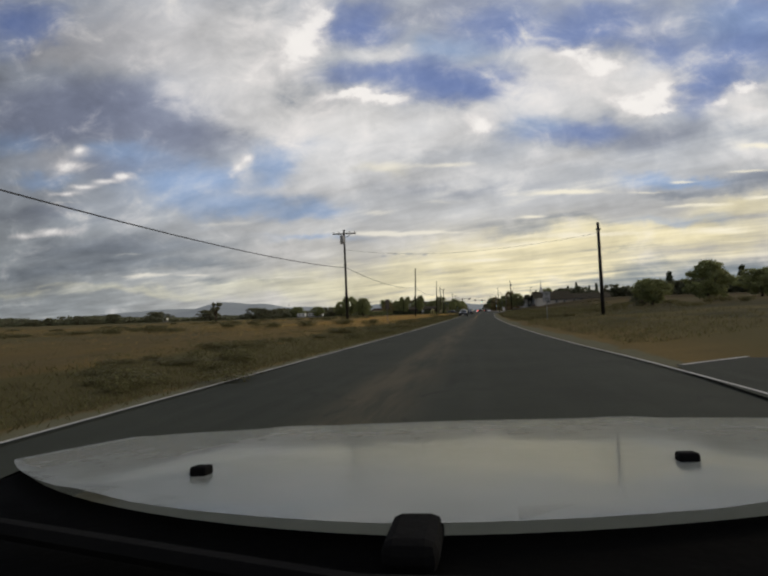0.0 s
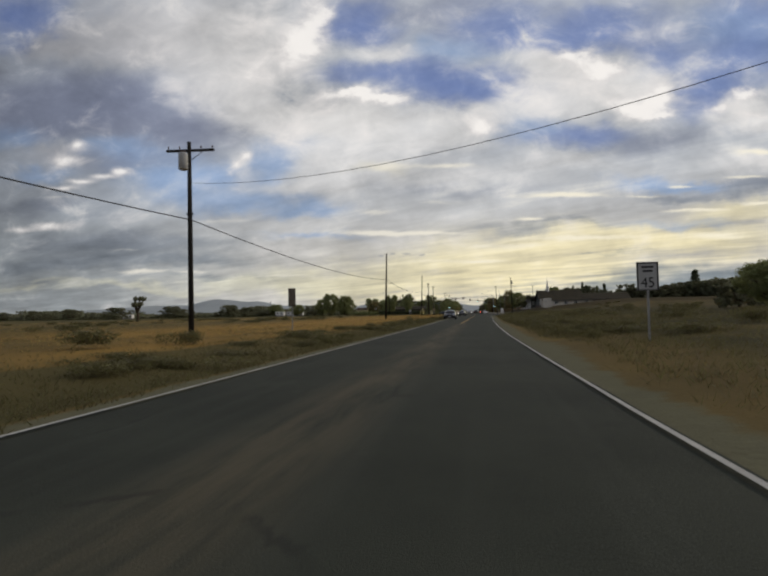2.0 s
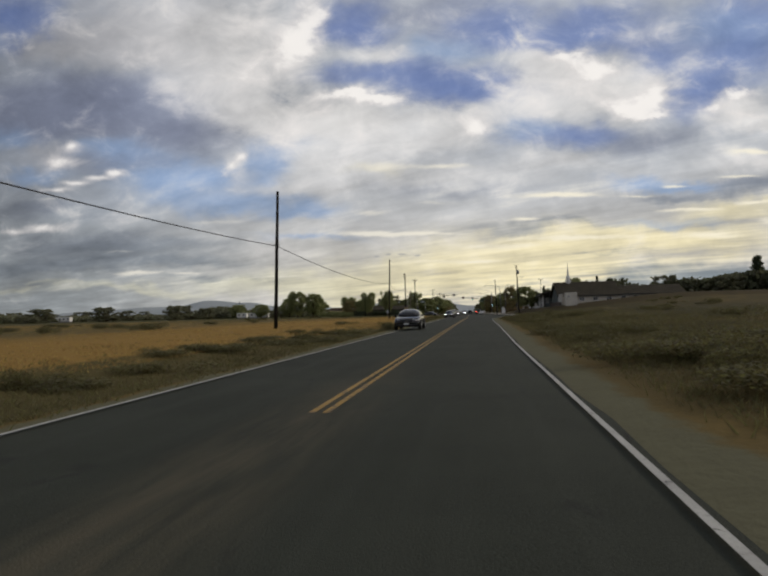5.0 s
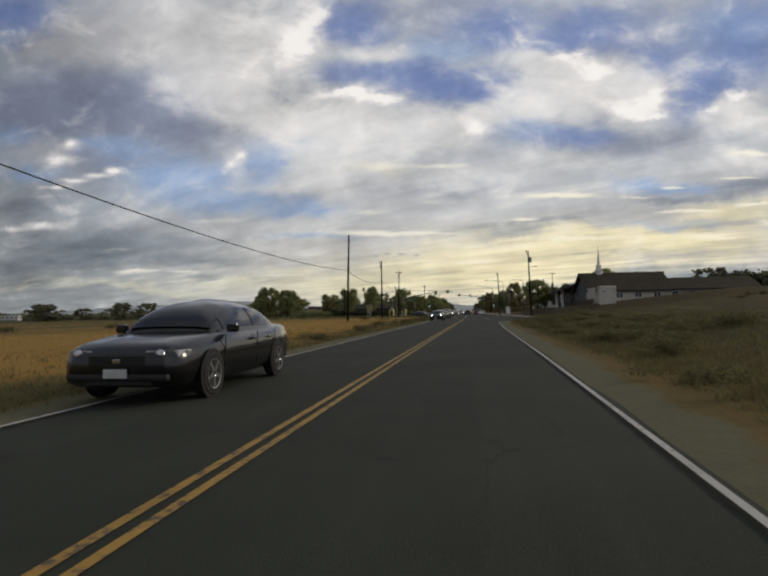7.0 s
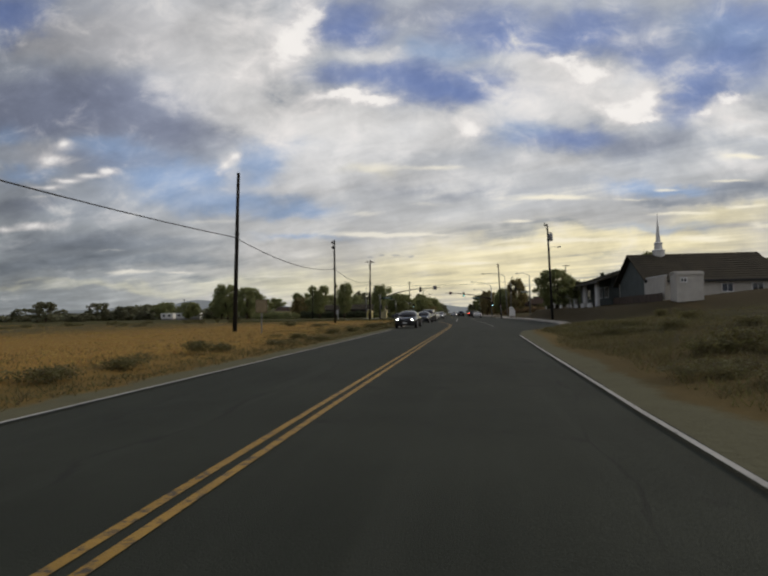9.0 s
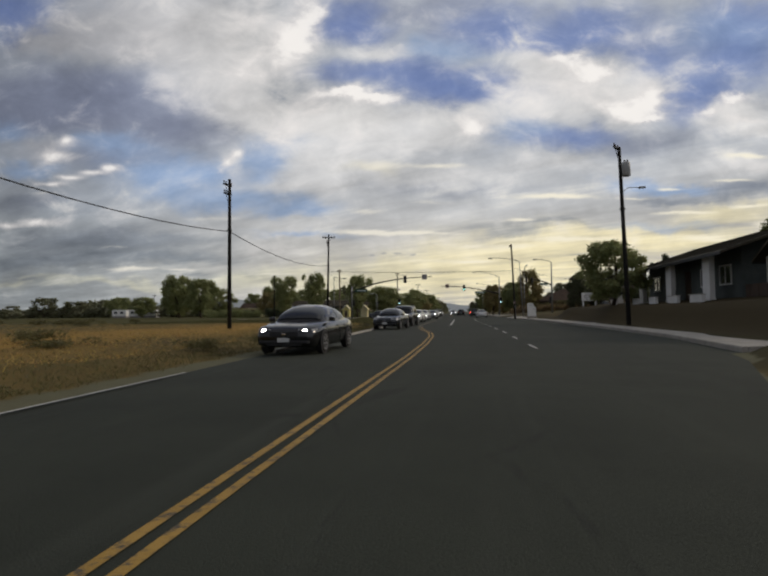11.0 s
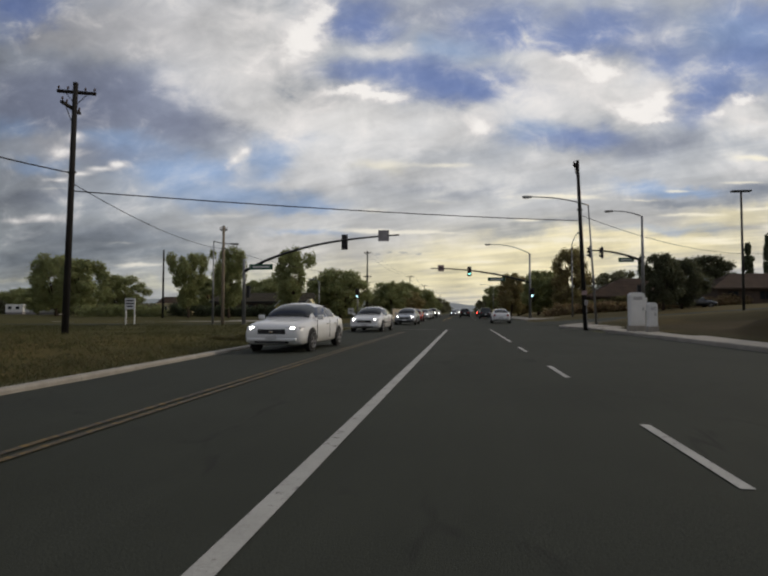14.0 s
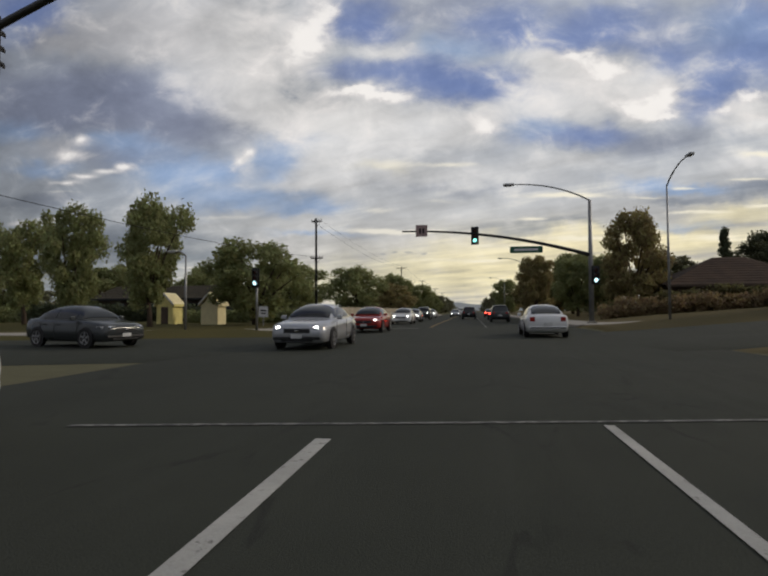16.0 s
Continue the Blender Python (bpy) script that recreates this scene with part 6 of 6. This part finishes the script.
# ---------------------------------------------------------------- cars
def loft(stations):
    """A rounded body from stations (y, low, top, half width)."""
    bm = bmesh.new()
    rings = []
    for y, lo, hi, w in stations:
        h = hi - lo
        half = [(0.0, lo), (w * .80, lo), (w * .97, lo + .10 * h), (w, lo + .42 * h), (w * .985, lo + .68 * h), (w * .93, lo + .92 * h), (w * .80, hi), (w * .4, hi + .012), (0.0, hi + .018)]
        rings.append([bm.verts.new((x, y, z)) for x, z in half] + [bm.verts.new((-x, y, z)) for x, z in half[-2:0:-1]])
    k = len(rings[0])
    for a, b in zip(rings, rings[1:]):
        for i in range(k):
            bm.faces.new((a[i], a[(i + 1) % k], b[(i + 1) % k], b[i]))
    bm.faces.new(rings[0])
    bm.faces.new(rings[-1][::-1])
    return bm


SEDAN = [(-2.30, .36, .64, .68), (-2.23, .24, .74, .80), (-2.0, .20, .81, .87), (-1.4, .19, .89, .90), (-.85, .19, .94, .905), (0, .19, .95, .91), (1.1, .19, .97, .905), (1.65, .20, .99, .89), (2.1, .25, .97, .85), (2.23, .38, .88, .79)]
SUV = [(-2.25, .50, .78, .70), (-2.18, .34, .92, .82), (-1.9, .28, 1.02, .90), (-1.2, .26, 1.08, .93), (-.9, .26, 1.12, .935), (0, .26, 1.13, .94), (1.2, .26, 1.13, .935), (1.9, .28, 1.12, .92), (2.2, .34, 1.08, .87), (2.28, .50, .95, .80)]
wheel_parts = {}


def wheel(parent, x, y, r):
    side = 1 if x > 0 else -1
    if "tyre" not in wheel_parts:
        bm = lathe([(0.20, -0.11), (0.29, -0.11), (0.325, -0.08), (0.33, 0.0), (0.325, 0.08), (0.29, 0.11), (0.20, 0.11)], 22)
        made = part("tyre", bm, M_TYRE, None)
        wheel_parts["tyre"] = made.data
        bpy.data.objects.remove(made)
        bm = lathe([(0.02, 0.10), (0.05, 0.118), (0.06, 0.10), (0.07, 0.06), (0.19, 0.06), (0.205, 0.118), (0.222, 0.122), (0.225, -0.1), (0.02, -0.1)], 22)
        for k in range(5):
            a = k * math.tau / 5
            g = bmesh.ops.create_cube(bm, size=1.0)["verts"]
            bmesh.ops.transform(bm, matrix=Matrix.Rotation(a, 4, "Z") @ Matrix.Translation((0.125, 0, 0.10)) @ Matrix.Diagonal((0.17, 0.055, 0.035, 1)), verts=g)
        made = part("rim", bm, M_RIM, None)
        wheel_parts["rim"] = made.data
        bpy.data.objects.remove(made)
    hub = new("wheel", wheel_parts["tyre"])
    hub.parent = parent
    hub.matrix_basis = pose(x, y, r, 0, 90 * side, 0) @ Matrix.Scale(r / 0.33, 4)
    rim = new("rim", wheel_parts["rim"])
    rim.parent = hub
    return hub


def car(x, y, heading, paint, label, kind="sedan", front_lit=True, tail_lit=False, length=1.0, rack=False, z=0.0, roll=0.0, moulding=False):
    """heading 0 faces back down the road towards its start, 180 drives on along it."""
    st = SUV if kind in ("suv", "pickup") else SEDAN
    tall = kind in ("suv", "pickup")
    thing = base("car", pose(x, y, z, 0, roll, heading), label, "car", "cars on the road")
    body = part("body", loft([(sy * length, lo, hi, w) for sy, lo, hi, w in st]), paint, thing, smooth=True)
    belt, roof_z = (1.10, 1.70) if tall else (0.93, 1.42)
    hw = 0.83 if tall else 0.79
    if kind == "suv":
        g = [(-0.92, -0.55), (2.08, 1.90)]
    elif kind == "pickup":
        g = [(-1.0, -0.40), (0.95, 0.75)]
    else:
        g = [(-1.05, -0.30), (1.68, 0.95)]
    (f0, f1), (r0, r1) = [(a * length, b * length) for a, b in g]
    tw = hw * 0.76
    rise = roof_z + 0.045 - belt
    crest = f1 + (r1 - f1) * 0.42
    fore_n, aft_n = (3.6, 9.0) if kind == "suv" else (3.2, 6.0) if kind == "pickup" else (1.95, 2.15)

    round_off = 0.40 if tall else 0.60

    def skin(y, s):
        """The cabin's skin at a place along it, from one belt line (s = -1) over the roof to the other."""
        u = (crest - y) / (crest - f0) if y < crest else (y - crest) / (r0 - crest)
        n = fore_n if y < crest else aft_n
        top = rise * max(0.0, 1 - min(1.0, u) ** n) ** (1 / n)
        turn = (1 - abs(s)) * math.pi / 2
        wide = (hw + 0.03) * (1 - 0.10 * min(1.0, u) ** 3)
        z = top * max(0.0, math.sin(turn)) ** round_off
        x = wide * max(0.0, math.cos(turn)) ** round_off * (1 - (0.14 if tall else 0.20) * z / rise)
        return Vector((math.copysign(x, s), y, belt - 0.03 + z))

    def sheet(name, y0, y1, s0, s1, ny, ns, material, out, label=""):
        """A curved piece of that skin, set out from it."""
        bm = bmesh.new()
        grid = []
        for j in range(ny + 1):
            row = []
            for i in range(ns + 1):
                y, q = y0 + (y1 - y0) * j / ny, s0 + (s1 - s0) * i / ns
                p = skin(y, q)
                if out:
                    e = (skin(y, min(q + .02, 0.999)) - skin(y, max(q - .02, -0.999))).cross(skin(min(y + .02, r0), q) - skin(max(y - .02, f0), q))
                    p = p + e.normalized() * out
                row.append(bm.verts.new(p))
            grid.append(row)
        for j in range(ny):
            for i in range(ns):
                bm.faces.new((grid[j][i], grid[j][i + 1], grid[j + 1][i + 1], grid[j + 1][i]))
        if not out:
            bmesh.ops.remove_doubles(bm, verts=bm.verts[:], dist=0.002)
        return part(name, bm, material, thing, label, True)

    sheet("cabin", f0, r0, -1.0, 1.0, 26, 24, paint, 0.0)
    glass = "dark tinted glass"
    sheet("windscreen", f0 + 0.03, f0 + (crest - f0) * (0.34 if tall else 0.60), -0.68, 0.68, 8, 10, M_GLASS, 0.010, glass)
    back = 0.12 if tall else 0.52
    sheet("rear_window", r0 - (r0 - crest) * back, r0 - 0.04, -0.58, 0.58, 8, 8, M_GLASS, 0.010, glass)
    ym = (f0 + r0) / 2 + 0.05
    spans = ((f0 + 0.40, r0 - 0.28),) if kind == "pickup" else ((f0 + 0.30, ym - 0.04), (ym + 0.04, r0 - (0.75 if kind == "suv" else 0.48)))
    for y0, y1 in spans + (((r0 - 0.65, r0 - 0.16),) if kind == "suv" else ()):
        for q0, q1 in ((0.968, 0.56), (-0.56, -0.968)):
            sheet("side_window", y0, y1, q0, q1, 6, 4, M_GLASS, 0.010, glass)
    for s in (-1, 1):
        ym = (f0 + r0) / 2 + 0.05
        wx = 0.905 * (1.03 if tall else 1)
        for ya in (f0 + 0.12, ym, r0 - 0.45 if kind != "pickup" else r0):
            part("door_seam", box(s * wx - .006, s * wx + .006, ya - .006, ya + .006, 0.34, belt - .03), M_TRIM, body)
        for ya in (ym - 0.22, r0 - 0.68) if kind != "pickup" else (ym + 0.3,):
            part("door_handle", box(s * wx - .02, s * wx + .02, ya - .09, ya + .09, belt - .17, belt - .135, 0.01), paint, body)
        if moulding:
            part("side_moulding", box(s * (wx + .008) - .012, s * (wx + .008) + .012, f0 - .05, r0 - .5, 0.50, 0.55, 0.008), M_TRIM, body)
        mx = s * (hw + 0.16)
        part("mirror", box(mx - .09, mx + .09, f0 + .22, f0 + .34, belt - .02, belt + .12, 0.03), paint, thing)
        fy = st[1][0] * length
        lz = st[2][2] - .14
        edge = [(.40, fy - .035), (.66, fy - .01), (.80, fy + .08), (.845, fy + .34), (.80, fy + .36), (.40, fy + .10)]
        lens = part("headlight", prism([(s * p, q) for p, q in edge], lz - .07, lz + .05, "z"), M_HEADLIGHT_OFF, thing, "clear headlight lens")
        bm = lathe([(0.01, 0.0), (0.075, 0.0), (0.07, 0.02), (0.01, 0.03)], 14)
        bm.transform(Matrix.Translation((s * .60, fy - .02, lz - .01)) @ Matrix.Rotation(radians(90), 4, "X"))
        part("bulb", bm, M_HEADLIGHT if front_lit else M_CHROME, lens, "lit bulb" if front_lit else "")
        part("fog_lamp", box(s * .62 - .07, s * .62 + .07, fy - .02, fy + .1, st[1][1] + .06, st[1][1] + .12, 0.02), M_HEADLIGHT_OFF, thing)
        ry = st[-2][0] * length
        tz = st[-3][2] - .16
        part("tail_light", box(s * .63 - .11, s * .63 + .11, ry - .05, st[-1][0] * length + .015, tz - .13, tz + .06, 0.02), M_TAIL_LIT if tail_lit else M_TAIL, thing, "lit red tail light" if tail_lit else "red tail light")
        for yy in (-1.38 * length, 1.36 * length):
            # black ring on the body side, standing in for the wheel well's shade
            bm = lathe([(0.25, 0), (0.365, 0), (0.365, 0.02), (0.25, 0.02)], 22)
            bm.transform(Matrix.Translation((s * (0.895 if not tall else 0.925), yy, 0.33)) @ Matrix.Rotation(radians(90 * s), 4, "Y"))
            part("wheel_gap_shade", bm, M_TRIM, body)
            wheel(thing, s * (0.82 if not tall else 0.85), yy, 0.33 if not tall else 0.37)
    fy, ry = st[0][0] * length, st[-1][0] * length
    part("grille", box(-.42, .42, fy - .005, fy + .10, st[0][2] - .13, st[0][2] + .02, 0.02), M_TRIM, thing)
    part("bumper", box(-.74, .74, fy - .03, fy + .18, st[0][1] - .04, st[0][1] + .05, 0.03), M_TRIM if paint is not P_WHITE else paint, thing)
    part("bumper", box(-.76, .76, ry - .16, ry + .04, st[-1][1] - .02, st[-1][1] + .12, 0.03), paint, thing)
    part("number_plate", box(-.17, .17, fy - .05, fy - .03, st[0][1] + .0, st[0][1] + .12, 0.005), M_PLATE, thing)
    part("rear_strip", box(-.72, .72, ry + .02, ry + .048, st[-1][1] + .02, st[-1][1] + .07, 0.008), M_TRIM, thing)
    part("number_plate", box(-.17, .17, ry + .03, ry + .05, st[-1][1] + .14, st[-1][1] + .27, 0.005), M_PLATE, thing)
    part("lower_grille", box(-.5, .5, fy + .0, fy + .06, st[0][1] - .10, st[0][1] - .02, 0.01), M_TRIM, thing)
    part("badge", box(-.06, .06, fy - .02, fy - .004, st[0][2] - .09, st[0][2] - .03, 0.01), M_CHROME, thing)
    if kind == "pickup":
        bm = bmesh.new()
        add_box(bm, -.78, .78, 1.05 * length, 2.15 * length, 1.08, 1.16)
        part("bed_cover", bm, M_TRIM, thing)
    if rack:
        for s in (-1, 1):
            part("roof_rail", tube([skin(f1 + 0.2, s * 0.5), skin(f1 + 0.25, s * 0.5) + Vector((0, 0, .06)), skin(r1 - 0.25, s * 0.5) + Vector((0, 0, .06)), skin(r1 - 0.2, s * 0.5)], 0.02, 6), M_TRIM, thing)
    return thing


car(-4.5, 117.5, 0, P_BLACK, "black sedan in the oncoming lane beside the field", front_lit=False)
car(-4.9, 186.8, -2, P_BLACK, "dark sedan with lit headlights in the oncoming lane")
car(-5.4, 209.1, -4, P_BLUE, "dark blue sedan in the oncoming lane", front_lit=False)
car(-5.4, 216.9, -4, P_BLACK, "black boxy off-road car with lit headlights", "suv", rack=True, length=0.92)
car(-5.9, 232.1, -2, P_WHITE, "white sedan with lit headlights in the oncoming lane")
car(-6.4, 247.8, -2, P_WHITE, "white saloon with lit headlights beside the kerb", moulding=True)
car(-6.2, 263.6, 0, P_SILVER, "silver sedan with bright headlights crossing the junction")
car(-7.0, 277.0, 1, P_RED, "red sedan with lit headlights beyond the junction")
car(-7.7, 296.0, 1, P_WHITE, "white car with lit headlights beyond the junction")
car(-8.0, 306.0, 1, P_SILVER, "silver car with lit headlights in a queue")
car(-8.4, 321.0, 1, P_GREY, "grey car with lit headlights in a queue", "suv")
car(-8.9, 338.0, 1, P_WHITE, "white car with lit headlights in a queue")
car(-5.6, 352.0, 1, P_SILVER, "silver car with lit headlights far along the street")
car(-6.0, 385.0, 1, P_WHITE, "white car with lit headlights far along the street", "suv")
car(-6.6, 420.0, 1, P_BLACK, "dark car with lit headlights far along the street")
car(2.05, 272.0, 180, P_WHITE, "white saloon seen from behind driving ahead", length=1.12)
car(1.1, 304.0, 180, P_GREY, "grey car seen from behind in the outer lane", "suv")
car(-2.4, 323.0, 180, P_BLACK, "black pickup seen from behind", "pickup")
car(1.0, 322.0, 180, P_BLUE, "dark car with lit tail lights in the outer lane", tail_lit=True)
car(0.6, 345.0, 180, P_RED, "red car with lit tail lights far ahead", tail_lit=True)
car(-3.2, 372.0, 180, P_SILVER, "silver car with lit tail lights far ahead", tail_lit=True)
car(-14.6, 262.9, 74, P_GREY, "dark grey sedan turning out of the cross street", front_lit=False, length=0.92)

car(27.0, 291.0, 95, P_BLUE, "dark car parked before the corner house", front_lit=False, z=land(27.0, 291.0) + 0.02)


# ---------------------------------------------------------------- the camera's own car, as it stands at the start
own = base("white_car", pose(-0.335, -0.03, 0, 0, -1.7, 0), "white car with a long glossy bonnet and dark cowl", "car")


def hood_z(x, y):
    s = (y - 0.57) / 1.06
    return 0.957 - 0.095 * max(0.0, s) ** 1.25 - 0.022 * x * x - (0.35 * max(0.0, s - 1.0) ** 1.4)


bm = bmesh.new()
grid = []
for j in range(25):
    row = []
    for i in range(29):
        x = -0.98 + 1.96 * i / 28
        rear = 0.606 + 0.50 * x * x - 0.10 * min(x, 0.0)
        y = rear + (1.92 - 0.10 * x * x - rear) * j / 24
        row.append(bm.verts.new((x, y, hood_z(x, y) + 0.006 * math.exp(-((abs(x) - 0.46) / 0.05) ** 2))))
    grid.append(row)
for j in range(24):
    for i in range(28):
        bm.faces.new((grid[j][i], grid[j][i + 1], grid[j + 1][i + 1], grid[j + 1][i]))
bmesh.ops.solidify(bm, geom=bm.faces[:], thickness=0.02)
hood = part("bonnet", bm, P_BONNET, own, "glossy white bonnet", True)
for s, y in ((-0.338, 0.865), (0.394, 0.915)):
    z = hood_z(s, y)
    bm = box(-0.014, 0.014, -0.012, 0.016, -0.004, 0.012, 0.004)
    bm.transform(pose(s, y, z + 0.002, -6, 0, 0))
    part("washer_nozzle", bm, M_COWL, hood, "small black washer nozzle")
bm = bmesh.new()
ring0, ring1, ring2 = [], [], []
for i in range(29):
    x = -0.95 + 1.90 * i / 28
    rear = 0.606 + 0.50 * x * x - 0.10 * min(x, 0.0)
    ring0.append(bm.verts.new((x, rear + 0.03, hood_z(x, rear) - 0.024)))
    ring1.append(bm.verts.new((x, rear - 0.06, hood_z(x, rear) - 0.03)))
    ring2.append(bm.verts.new((x, rear - 0.42, 0.90)))
for a, b in ((ring0, ring1), (ring1, ring2)):
    for i in range(28):
        bm.faces.new((a[i], a[i + 1], b[i + 1], b[i]))
bmesh.ops.solidify(bm, geom=bm.faces[:], thickness=0.03)
part("cowl", bm, M_COWL, own, "matt black cowl and dashboard top", True)
part("wiper_cover", box(0.010, 0.064, 0.54, 0.628, 0.93, 0.962, 0.012), M_COWL, own)
part("wiper_arm", tube([(0.30, 0.52, 0.93), (0.0, 0.50, 0.94), (-0.55, 0.66, 0.935)], 0.012, 6), M_COWL, own)
part("lower_body", loft([(2.02, .40, .62, .70), (1.95, .26, .72, .82), (1.6, .20, .80, .88), (0.9, .20, .86, .90), (0, .20, .86, .91), (-1.5, .20, .86, .90), (-2.2, .25, .84, .86), (-2.35, .40, .76, .78)]), P_WHITE, own, smooth=True)
for s in (-1, 1):
    part("headlight", box(s * .60 - .18, s * .60 + .18, 1.86, 2.0, .60, .73, 0.03), M_HEADLIGHT_OFF, own)
    part("tail_light", box(s * .62 - .14, s * .62 + .14, -2.34, -2.2, .62, .76, 0.03), M_TAIL, own)
    for yy in (1.28, -1.42):
        wheel(own, s * 0.82, yy, 0.33)
part("grille", box(-.45, .45, 1.98, 2.05, .42, .60, 0.02), M_TRIM, own)
